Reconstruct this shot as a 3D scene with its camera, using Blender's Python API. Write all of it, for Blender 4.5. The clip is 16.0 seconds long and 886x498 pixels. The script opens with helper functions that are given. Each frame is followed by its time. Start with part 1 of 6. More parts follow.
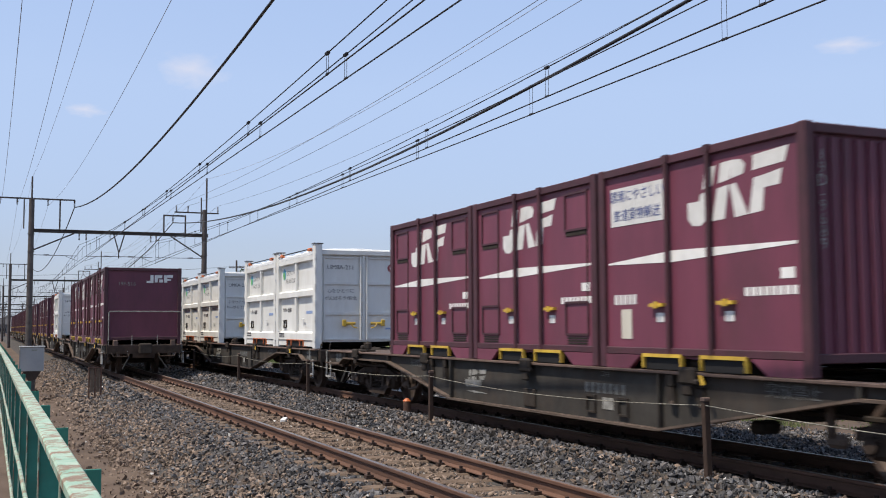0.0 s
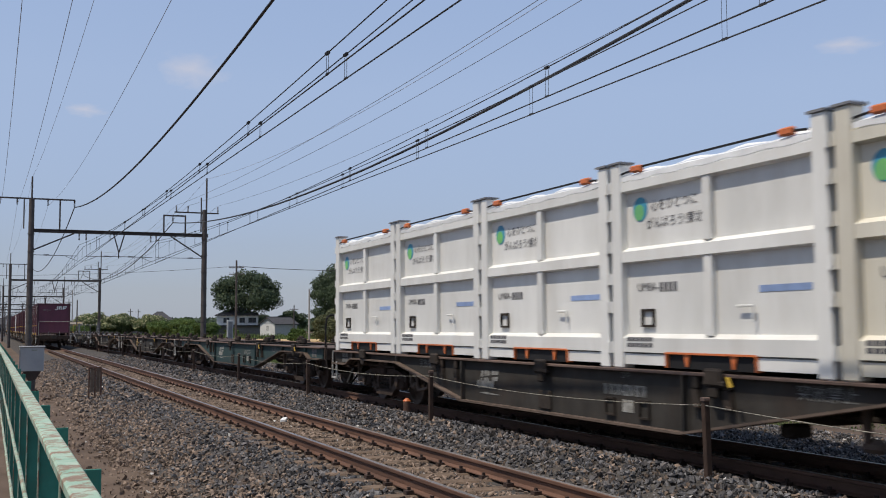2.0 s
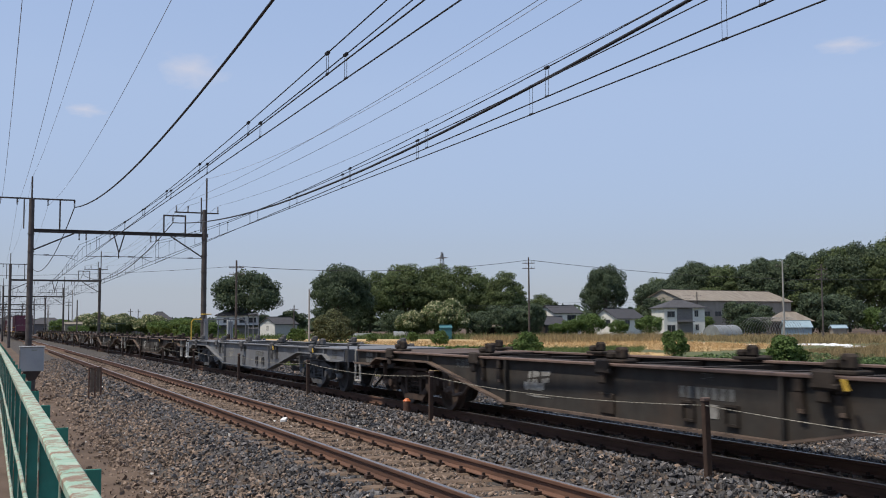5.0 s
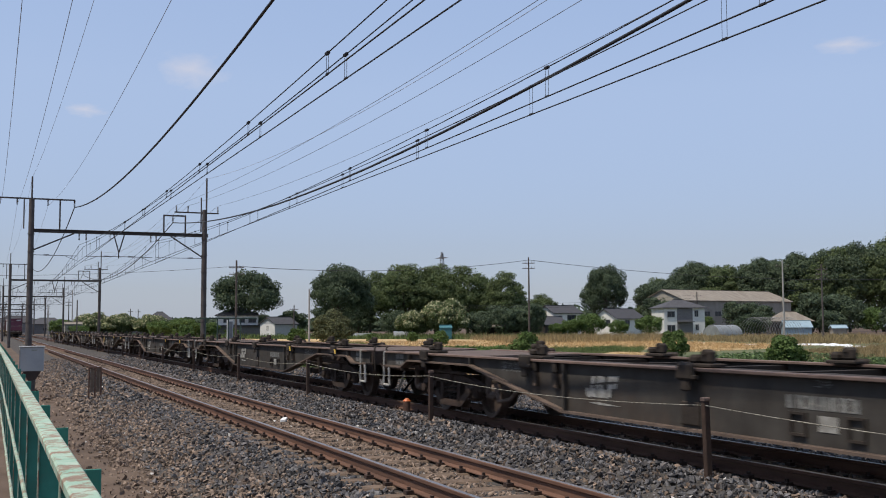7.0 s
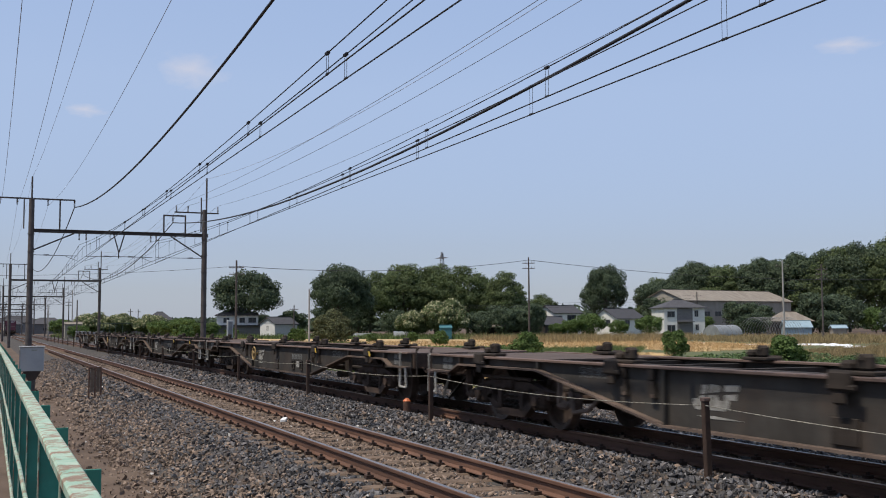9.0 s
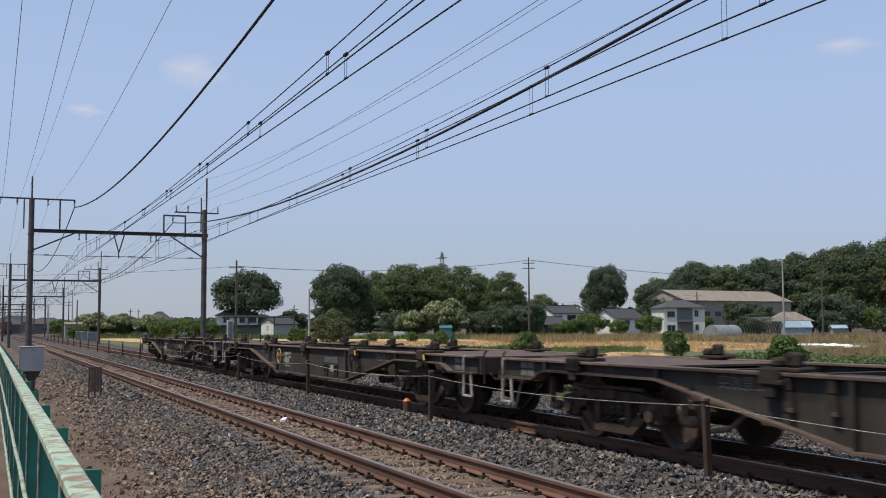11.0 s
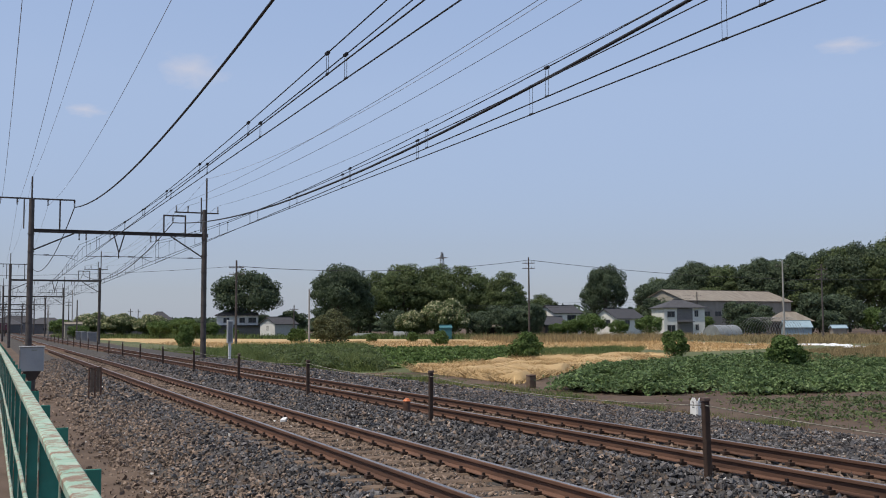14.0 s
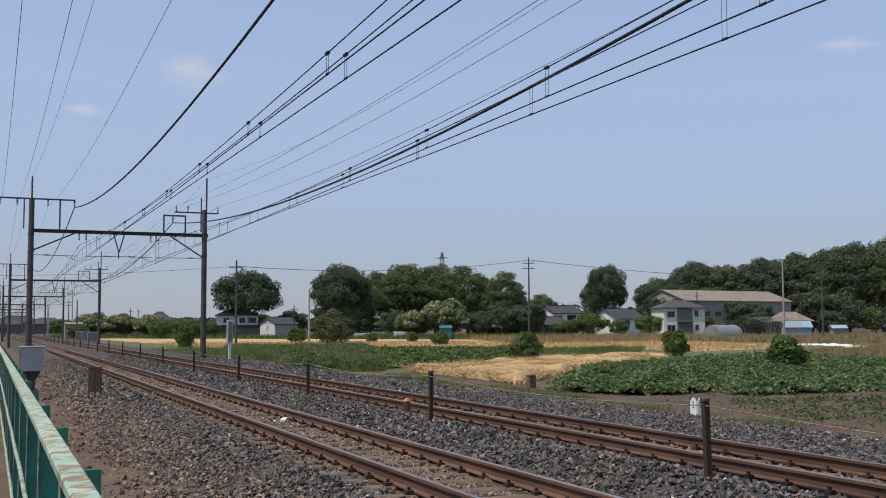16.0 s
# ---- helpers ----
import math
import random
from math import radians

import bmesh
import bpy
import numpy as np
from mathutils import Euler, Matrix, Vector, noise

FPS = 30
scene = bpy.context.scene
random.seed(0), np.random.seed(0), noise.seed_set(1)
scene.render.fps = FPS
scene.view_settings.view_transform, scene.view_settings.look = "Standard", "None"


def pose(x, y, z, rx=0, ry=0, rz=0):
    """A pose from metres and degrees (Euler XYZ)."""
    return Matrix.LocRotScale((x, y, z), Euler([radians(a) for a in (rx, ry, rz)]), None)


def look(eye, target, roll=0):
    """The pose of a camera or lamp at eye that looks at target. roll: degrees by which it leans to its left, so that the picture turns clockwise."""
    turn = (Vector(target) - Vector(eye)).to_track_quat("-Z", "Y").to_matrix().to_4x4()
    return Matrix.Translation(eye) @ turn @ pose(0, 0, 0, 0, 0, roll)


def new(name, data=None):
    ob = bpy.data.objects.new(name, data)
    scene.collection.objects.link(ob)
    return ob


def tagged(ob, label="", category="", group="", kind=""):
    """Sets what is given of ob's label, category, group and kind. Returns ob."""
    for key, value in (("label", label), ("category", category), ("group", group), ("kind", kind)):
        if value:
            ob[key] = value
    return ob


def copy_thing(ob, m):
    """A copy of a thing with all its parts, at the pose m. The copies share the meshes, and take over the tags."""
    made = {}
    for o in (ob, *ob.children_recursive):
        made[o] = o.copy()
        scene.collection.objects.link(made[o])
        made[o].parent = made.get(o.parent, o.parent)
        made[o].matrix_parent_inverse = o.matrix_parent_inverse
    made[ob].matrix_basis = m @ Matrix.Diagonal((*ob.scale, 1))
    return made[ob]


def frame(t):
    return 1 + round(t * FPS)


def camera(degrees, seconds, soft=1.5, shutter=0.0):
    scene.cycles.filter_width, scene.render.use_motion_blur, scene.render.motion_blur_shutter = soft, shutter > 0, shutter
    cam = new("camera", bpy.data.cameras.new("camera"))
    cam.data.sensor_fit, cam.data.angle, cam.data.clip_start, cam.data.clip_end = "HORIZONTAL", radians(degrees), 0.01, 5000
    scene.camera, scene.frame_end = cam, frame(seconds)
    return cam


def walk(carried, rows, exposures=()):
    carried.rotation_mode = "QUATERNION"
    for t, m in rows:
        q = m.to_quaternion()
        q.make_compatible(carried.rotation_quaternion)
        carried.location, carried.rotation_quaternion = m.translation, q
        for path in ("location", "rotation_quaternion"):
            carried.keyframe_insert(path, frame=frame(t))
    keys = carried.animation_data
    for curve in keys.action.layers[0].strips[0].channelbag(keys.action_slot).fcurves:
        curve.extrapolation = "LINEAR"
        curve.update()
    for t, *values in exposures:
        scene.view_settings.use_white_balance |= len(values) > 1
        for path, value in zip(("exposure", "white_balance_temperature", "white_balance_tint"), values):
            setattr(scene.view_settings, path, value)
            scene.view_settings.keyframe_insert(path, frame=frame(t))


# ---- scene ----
EYE = (0.0, 0.0, 1.5173)
AIM = (20.0622, 45.6436, 5.2811)
VIEW = look(EYE, AIM, -0.285)
cam = camera(46.541, 16.0, soft=1.0, shutter=0.11)
walk(cam, [(0.0, VIEW), (16.0, VIEW)], exposures=[(0.0, 0.28), (0.55, 0.26), (0.9, -0.04), (1.6, -0.05), (2.5, -0.15), (3.0, -0.10), (3.5, 0.0), (4.0, 0.03), (12.5, 0.04), (13.2, -0.03), (16.0, -0.05)])

# ---- light ----
SUN_EL, SUN_AZ = 64.0, -95.0   # degrees; azimuth from +y towards +x
world = bpy.data.worlds.new("sky")
scene.world = world
world.use_nodes = True
wn, wl = world.node_tree.nodes, world.node_tree.links
sky = wn.new("ShaderNodeTexSky")
sky.sky_type = "NISHITA"
sky.sun_disc = False
sky.sun_elevation = radians(SUN_EL)
sky.sun_rotation = radians(SUN_AZ)
sky.air_density, sky.dust_density, sky.ozone_density = 1.0, 0.7, 3.0
# a summer haze: the clear sky veiled, paler and greyer where it reddens towards the horizon
sep = wn.new("ShaderNodeSeparateColor")
wl.new(sky.outputs[0], sep.inputs[0])
div = wn.new("ShaderNodeMath")
div.operation = "DIVIDE"
wl.new(sep.outputs[0], div.inputs[0])
wl.new(sep.outputs[2], div.inputs[1])
veil = wn.new("ShaderNodeValToRGB")
el = veil.color_ramp.elements
el[0].position, el[0].color = 0.22, (0.26, 0.405, 0.725, 1)
el[1].position, el[1].color = 1.0, (0.382, 0.428, 0.528, 1)
for where, colour in ((0.40, (0.41, 0.52, 0.748, 1)), (0.68, (0.385, 0.455, 0.605, 1))):
    e = el.new(where)
    e.color = colour
wl.new(div.outputs[0], veil.inputs[0])
gain = wn.new("ShaderNodeVectorMath")
gain.operation = "SCALE"
gain.inputs["Scale"].default_value = 1 / 0.145
wl.new(veil.outputs[0], gain.inputs[0])
mixer = wn.new("ShaderNodeMixRGB")
mixer.inputs[0].default_value = 0.85
wl.new(sky.outputs[0], mixer.inputs[1])
wl.new(gain.outputs[0], mixer.inputs[2])
wn["Background"].inputs["Strength"].default_value = 0.145
wl.new(mixer.outputs[0], wn["Background"].inputs["Color"])
sun = new("sun", bpy.data.lights.new("sun", "SUN"))
sun.data.energy, sun.data.angle, sun.data.color = 4.5, radians(0.6), (1.0, 0.90, 0.77)
_el, _az = radians(SUN_EL), radians(SUN_AZ)
SUN_DIR = Vector((math.sin(_az) * math.cos(_el), math.cos(_az) * math.cos(_el), math.sin(_el)))
sun.matrix_world = look(SUN_DIR * 100, (0, 0, 0))


# ---- materials ----
def lin(r, g, b):
    return tuple(((c / 255) / 12.92 if c <= 10 else ((c / 255 + 0.055) / 1.055) ** 2.4) for c in (r, g, b))


def surface(name, base, second=None, scale=4.0, rough=0.7, bump=0.1, metal=0.0, stain=None, stain_scale=1.2,
            stain_amount=0.35, vary=0.12, stretch=(1, 1, 1), fine=40.0, island=False, translucent=0.0, edge=(0.5, 0.72)):
    """A two-scale weathered surface: broad mottling between two colours, stains, fine grain and relief."""
    m = bpy.data.materials.new(name)
    m.use_nodes = True
    n, l = m.node_tree.nodes, m.node_tree.links
    b = n["Principled BSDF"]
    co = n.new("ShaderNodeTexCoord")
    mp = n.new("ShaderNodeMapping")
    mp.inputs["Scale"].default_value = stretch
    l.new(co.outputs["Object"], mp.inputs["Vector"])
    info = n.new("ShaderNodeNewGeometry" if island else "ShaderNodeObjectInfo")
    rnd = info.outputs["Random Per Island" if island else "Random"]
    shift = n.new("ShaderNodeVectorMath")
    shift.operation = "MULTIPLY_ADD"
    shift.inputs[1].default_value = (1, 1, 1)
    off = n.new("ShaderNodeMath")
    off.operation = "MULTIPLY"
    off.inputs[1].default_value = 0.0 if island else 37.0
    l.new(rnd, off.inputs[0])
    l.new(mp.outputs[0], shift.inputs[0])
    l.new(off.outputs[0], shift.inputs[2])
    n1 = n.new("ShaderNodeTexNoise")
    n1.inputs["Scale"].default_value = scale
    n1.inputs["Detail"].default_value = 5
    n1.inputs["Roughness"].default_value = 0.62
    l.new(shift.outputs[0], n1.inputs["Vector"])
    second = second or tuple(c * 0.72 for c in base)
    r1 = n.new("ShaderNodeValToRGB")
    r1.color_ramp.elements[0].position, r1.color_ramp.elements[1].position = 0.32, 0.68
    r1.color_ramp.elements[0].color, r1.color_ramp.elements[1].color = (*second, 1), (*base, 1)
    l.new(n1.outputs["Fac"], r1.inputs[0])
    col = r1.outputs[0]
    if stain:
        n2 = n.new("ShaderNodeTexNoise")
        n2.inputs["Scale"].default_value = stain_scale
        n2.inputs["Detail"].default_value = 7
        n2.inputs["Roughness"].default_value = 0.7
        l.new(shift.outputs[0], n2.inputs["Vector"])
        r2 = n.new("ShaderNodeValToRGB")
        r2.color_ramp.elements[0].position, r2.color_ramp.elements[1].position = edge
        l.new(n2.outputs["Fac"], r2.inputs[0])
        k = n.new("ShaderNodeMath")
        k.operation = "MULTIPLY"
        k.inputs[1].default_value = stain_amount
        l.new(r2.outputs[0], k.inputs[0])
        mx = n.new("ShaderNodeMixRGB")
        mx.inputs[2].default_value = (*stain, 1)
        l.new(k.outputs[0], mx.inputs[0])
        l.new(col, mx.inputs[1])
        col = mx.outputs[0]
    hs = n.new("ShaderNodeHueSaturation")
    mr = n.new("ShaderNodeMapRange")
    mr.inputs["To Min"].default_value, mr.inputs["To Max"].default_value = 1 - vary, 1 + vary
    l.new(rnd, mr.inputs["Value"])
    l.new(mr.outputs[0], hs.inputs["Value"])
    l.new(col, hs.inputs["Color"])
    l.new(hs.outputs[0], b.inputs["Base Color"])
    b.inputs["Roughness"].default_value = rough
    b.inputs["Metallic"].default_value = metal
    b.inputs["Specular IOR Level"].default_value = 0.12 if translucent else 0.4 if rough < 0.66 else 0.18
    if bump:
        n3 = n.new("ShaderNodeTexNoise")
        n3.inputs["Scale"].default_value = fine
        n3.inputs["Detail"].default_value = 3
        l.new(shift.outputs[0], n3.inputs["Vector"])
        bp = n.new("ShaderNodeBump")
        bp.inputs["Strength"].default_value = bump
        bp.inputs["Distance"].default_value = 0.02
        l.new(n3.outputs["Fac"], bp.inputs["Height"])
        l.new(bp.outputs[0], b.inputs["Normal"])
    if translucent:
        tr = n.new("ShaderNodeBsdfTranslucent")
        l.new(hs.outputs[0], tr.inputs["Color"])
        ms = n.new("ShaderNodeMixShader")
        ms.inputs[0].default_value = translucent
        l.new(b.outputs[0], ms.inputs[1])
        l.new(tr.outputs[0], ms.inputs[2])
        l.new(ms.outputs[0], n["Material Output"].inputs["Surface"])
    return m


M = {}
M["soil"] = surface("soil", (0.115, 0.082, 0.060), (0.066, 0.047, 0.035), 0.9, 0.95, 0.5, stain=(0.15, 0.112, 0.078), stain_scale=0.35, fine=18)
# the near-black tone puts the shade of the gaps between stones into the bed
M["gravel"] = surface("gravel_bed", (0.085, 0.077, 0.070), (0.03, 0.027, 0.024), 22, 0.95, 1.0, stain=(0.09, 0.06, 0.042), stain_scale=1.1, stain_amount=0.5, fine=14)
M["stone"] = surface("ballast_stone", (0.128, 0.124, 0.125), (0.052, 0.050, 0.052), 9, 0.9, 0.3, stain=(0.12, 0.08, 0.055), stain_scale=0.8, stain_amount=0.6, vary=0.75, island=True)
M["rail_side"] = surface("rusty_rail", (0.145, 0.080, 0.056), (0.08, 0.046, 0.034), 6, 0.8, 0.2, stain=(0.12, 0.055, 0.03), stretch=(1, 0.15, 1))
M["rail_top"] = surface("polished_rail_head", (0.30, 0.27, 0.25), (0.20, 0.17, 0.155), 8, 0.38, 0.03, metal=0.7, stretch=(3, 0.1, 1))
M["sleeper"] = surface("dusty_concrete", (0.165, 0.118, 0.085), (0.095, 0.068, 0.05), 5, 0.95, 0.3, stain=(0.07, 0.045, 0.03))
M["pole"] = surface("weathered_steel_pole", (0.095, 0.085, 0.08), (0.06, 0.052, 0.05), 3, 0.7, 0.1, stain=(0.10, 0.06, 0.045))
M["galv"] = surface("galvanised_steel", (0.22, 0.22, 0.225), (0.15, 0.15, 0.155), 6, 0.55, 0.05, metal=0.3)
M["wire"] = surface("oxidised_copper_wire", (0.03, 0.03, 0.033), (0.02, 0.02, 0.022), 3, 0.6, 0)
M["wire_pale"] = surface("aluminium_wire", (0.28, 0.28, 0.30), (0.22, 0.22, 0.24), 3, 0.6, 0)
M["wire_dim"] = surface("tarnished_wire", (0.13, 0.13, 0.14), (0.09, 0.09, 0.10), 3, 0.6, 0)
M["insulator"] = surface("brown_porcelain", (0.06, 0.045, 0.04), None, 3, 0.3, 0)
M["wagon"] = surface("grimy_grey_green_paint", (0.054, 0.050, 0.045), (0.031, 0.028, 0.025), 2.2, 0.9, 0.1, stain=(0.075, 0.05, 0.036), stain_scale=1.0, stain_amount=0.5)
M["wagon_blue"] = surface("faded_blue_green_paint", (0.034, 0.066, 0.067), (0.027, 0.047, 0.048), 2.2, 0.7, 0.1, stain=(0.07, 0.055, 0.04), stain_scale=1.0, stain_amount=0.4)
M["wagon_grey"] = surface("fresh_grey_paint", (0.175, 0.18, 0.19), (0.115, 0.12, 0.127), 2.2, 0.65, 0.1, stain=(0.10, 0.085, 0.07), stain_scale=1.0, stain_amount=0.4)
M["grey_under"] = surface("dusty_grey_underframe", (0.105, 0.105, 0.108), (0.06, 0.06, 0.062), 4, 0.8, 0.15, stain=(0.06, 0.05, 0.044), stain_scale=1.5, stain_amount=0.5)
M["flange"] = surface("rust_brown_flange", (0.165, 0.115, 0.095), (0.10, 0.07, 0.058), 4, 0.8, 0.15, stain=(0.06, 0.04, 0.03))
M["under"] = surface("black_brake_dust", (0.045, 0.036, 0.03), (0.024, 0.02, 0.017), 5, 0.85, 0.2, stain=(0.05, 0.035, 0.026))
M["deck"] = surface("rusty_deck_plate", (0.120, 0.090, 0.077), (0.072, 0.054, 0.045), 3, 0.85, 0.15, stain=(0.07, 0.05, 0.04), stain_scale=1.5)
M["dusty"] = surface("brake_dusted_steel", (0.135, 0.100, 0.081), (0.075, 0.056, 0.045), 4, 0.85, 0.15, stain=(0.07, 0.05, 0.038), stain_scale=1.5, stain_amount=0.5)
M["mark_faint"] = surface("faded_stencil", (0.17, 0.175, 0.17), (0.075, 0.072, 0.066), 16, 0.75, 0)
M["brake_wheel"] = surface("dirty_yellow_paint", (0.40, 0.28, 0.12), (0.25, 0.17, 0.08), 6, 0.7, 0.05)
M["rail_green"] = surface("dark_green_rail_paint", (0.035, 0.065, 0.048), (0.025, 0.04, 0.032), 5, 0.6, 0.05)
M["sign_red"] = surface("dark_red_mark", (0.25, 0.05, 0.05), (0.16, 0.035, 0.035), 9, 0.6, 0)
M["bogie"] = surface("brown_brake_dust", (0.062, 0.044, 0.035), (0.030, 0.022, 0.018), 5, 0.9, 0.2, stain=(0.10, 0.06, 0.042), stain_amount=0.5)
M["step_paint"] = surface("grimy_white_paint", (0.44, 0.43, 0.40), (0.26, 0.25, 0.23), 9, 0.7, 0.05)
M["wheel"] = surface("brown_wheel_steel", (0.105, 0.075, 0.060), (0.055, 0.040, 0.033), 5, 0.65, 0.1, metal=0.2)
M["white_paint"] = surface("white_paint", (0.72, 0.72, 0.70), (0.6, 0.6, 0.58), 5, 0.5, 0.05)
M["mark"] = surface("worn_white_stencil", (0.34, 0.335, 0.31), (0.15, 0.145, 0.13), 11, 0.7, 0, stain=(0.07, 0.06, 0.05), stain_scale=7.0, stain_amount=0.8)
M["yellow"] = surface("yellow_paint", (0.62, 0.42, 0.05), (0.45, 0.29, 0.05), 5, 0.5, 0.05)
M["orange"] = surface("orange_paint", (0.62, 0.17, 0.05), (0.45, 0.12, 0.04), 5, 0.5, 0.05)
M["purple"] = surface("maroon_container_paint", (0.165, 0.042, 0.070), (0.115, 0.032, 0.054), 1.3, 0.52, 0.06, stain=(0.07, 0.032, 0.034), stain_scale=1.6, stain_amount=0.45, stretch=(1, 1, 0.35), vary=0.18)
M["purple_dark"] = surface("dirty_maroon_frame", (0.075, 0.025, 0.036), (0.05, 0.02, 0.026), 3, 0.6, 0.1, stain=(0.06, 0.035, 0.028))
M["white_box"] = surface("white_container_paint", (0.71, 0.71, 0.685), (0.60, 0.60, 0.575), 1.5, 0.5, 0.06, stain=(0.42, 0.38, 0.32), stain_scale=1.4, stain_amount=0.3, stretch=(1, 1, 0.3), vary=0.06)
M["cream_box"] = surface("yellowed_white_container_paint", (0.62, 0.595, 0.51), (0.52, 0.495, 0.42), 1.5, 0.55, 0.06, stain=(0.36, 0.31, 0.24), stain_scale=1.4, stain_amount=0.35, stretch=(1, 1, 0.3), vary=0.06)
M["tarp"] = surface("pale_tarpaulin", (0.74, 0.75, 0.75), (0.6, 0.61, 0.62), 3, 0.6, 0.2)
# for rubber and black fittings, also the painted shade inside fork pockets
M["black"] = surface("black_rubber_and_shade", (0.02, 0.02, 0.021), None, 5, 0.7, 0.1)
M["ink"] = surface("dark_lettering", (0.07, 0.07, 0.08), None, 8, 0.6, 0)
M["blue_ink"] = surface("blue_lettering", (0.26, 0.36, 0.60), None, 8, 0.6, 0)
M["blue_dark"] = surface("dark_blue_lettering", (0.03, 0.06, 0.25), None, 8, 0.6, 0)
M["green_logo"] = surface("green_emblem", (0.18, 0.50, 0.13), (0.12, 0.36, 0.15), 3, 0.5, 0)
M["blue_logo"] = surface("blue_emblem", (0.05, 0.30, 0.42), (0.05, 0.22, 0.36), 3, 0.5, 0)
M["fence"] = surface("chipped_green_rail_paint", (0.36, 0.43, 0.34), (0.20, 0.34, 0.25), 7, 0.65, 0.15, stain=(0.20, 0.10, 0.06), stain_scale=10.0, stain_amount=0.85, edge=(0.48, 0.57))
M["fence_dark"] = surface("green_fence_paint", (0.03, 0.20, 0.15), (0.022, 0.15, 0.11), 4, 0.5, 0.05, stain=(0.1, 0.09, 0.06), stain_scale=3)
M["post"] = surface("dark_rusted_post", (0.065, 0.042, 0.032), (0.04, 0.027, 0.022), 6, 0.8, 0.2)
M["rope"] = surface("weathered_rope", (0.36, 0.34, 0.28), (0.06, 0.055, 0.047), 26, 0.9, 0.2)


# ---- mesh helpers ----
def link(name, bm, material, parent=None, smooth=False):
    me = bpy.data.meshes.new(name)
    bm.to_mesh(me)
    bm.free()
    me.materials.append(material)
    if smooth:
        me.shade_smooth()
    ob = new(name, me)
    ob.parent = parent
    return ob


def part(name, bm, material, parent, label="", smooth=False):
    return tagged(link(name, bm, material, parent, smooth), label=label)


def split(name, bm, material, parent, label="", touch=0.012):
    """Links each separate piece of bm as a part of its own; pieces that touch stay together."""
    bm.verts.index_update()
    seen, boxes = set(), []
    for v in bm.verts:
        if v.index in seen:
            continue
        stack, own = [v], []
        seen.add(v.index)
        while stack:
            q = stack.pop()
            own.append(q)
            for e in q.link_edges:
                o = e.other_vert(q)
                if o.index not in seen:
                    seen.add(o.index)
                    stack.append(o)
        co = np.array([q.co for q in own])
        boxes.append([co.min(0) - touch / 2, co.max(0) + touch / 2, own])
    merged = True
    while merged:
        merged = False
        for i in range(len(boxes)):
            for j in range(len(boxes) - 1, i, -1):
                if (boxes[i][0] <= boxes[j][1]).all() and (boxes[j][0] <= boxes[i][1]).all():
                    lo, hi, own = boxes.pop(j)
                    boxes[i] = [np.minimum(boxes[i][0], lo), np.maximum(boxes[i][1], hi), boxes[i][2] + own]
                    merged = True
    out = []
    for _, _, own in boxes:
        number = {q.index: k for k, q in enumerate(own)}
        faces = {f for q in own for f in q.link_faces}
        ob = raw(name, [q.co.copy() for q in own], [[number[q.index] for q in f.verts] for f in faces], material, parent)
        out.append(tagged(ob, label=label))
    bm.free()
    return out


def raw(name, verts, faces, material, parent=None, smooth=False):
    me = bpy.data.meshes.new(name)
    me.from_pydata([tuple(v) for v in verts], [], faces)
    me.materials.append(material)
    if smooth:
        me.shade_smooth()
    ob = new(name, me)
    ob.parent = parent
    return ob


def thing(name, label, category, group="", kind="", m=None):
    ob = tagged(new(name), label, category, group, kind)
    if m is not None:
        ob.matrix_world = m
    return ob


def box(bm, x0, x1, y0, y1, z0, z1, bevel=0.0):
    r = bmesh.ops.create_cube(bm, size=1.0, matrix=Matrix.LocRotScale(((x0 + x1) / 2, (y0 + y1) / 2, (z0 + z1) / 2), None, (abs(x1 - x0), abs(y1 - y0), abs(z1 - z0))))
    if bevel:
        edges = list({e for v in r["verts"] for e in v.link_edges})
        bmesh.ops.bevel(bm, geom=edges, offset=bevel, segments=1, affect="EDGES")
    return bm


def cyl(bm, a, b, r, seg=8, r2=None, caps=True):
    a, b = Vector(a), Vector(b)
    d = b - a
    q = d.to_track_quat("Z", "Y").to_matrix().to_4x4()
    bmesh.ops.create_cone(bm, cap_ends=caps, segments=seg, radius1=r, radius2=r if r2 is None else r2, depth=d.length, matrix=Matrix.Translation((a + b) / 2) @ q)
    return bm


def tube(bm, pts, r, seg=6):
    for a, b in zip(pts, pts[1:]):
        cyl(bm, a, b, r, seg)
    return bm


def prism(bm, outline, x0, x1):
    """An outline in (y, z) given thickness along x."""
    a = [bm.verts.new((x0, y, z)) for y, z in outline]
    b = [bm.verts.new((x1, y, z)) for y, z in outline]
    bm.faces.new(a)
    bm.faces.new(b[::-1])
    for i in range(len(a)):
        j = (i + 1) % len(a)
        bm.faces.new((a[j], a[i], b[i], b[j]))
    bmesh.ops.recalc_face_normals(bm, faces=bm.faces[:])
    return bm


def B():
    return bmesh.new()


def boxed(*args, bevel=0.0):
    return box(B(), *args, bevel=bevel)


def text_mesh(body, size):
    """Verts and faces of a line of writing, in the x-y plane, centred."""
    cu = bpy.data.curves.new("writing", "FONT")
    cu.resolution_u = 2
    cu.body, cu.size, cu.align_x, cu.align_y = body, size, "CENTER", "CENTER"
    ob = bpy.data.objects.new("writing", cu)
    scene.collection.objects.link(ob)
    dg = bpy.context.evaluated_depsgraph_get()
    dg.update()
    me = bpy.data.meshes.new_from_object(ob.evaluated_get(dg))
    bpy.data.objects.remove(ob)
    bm = B()
    bm.from_mesh(me)
    bpy.data.meshes.remove(me)
    return bm


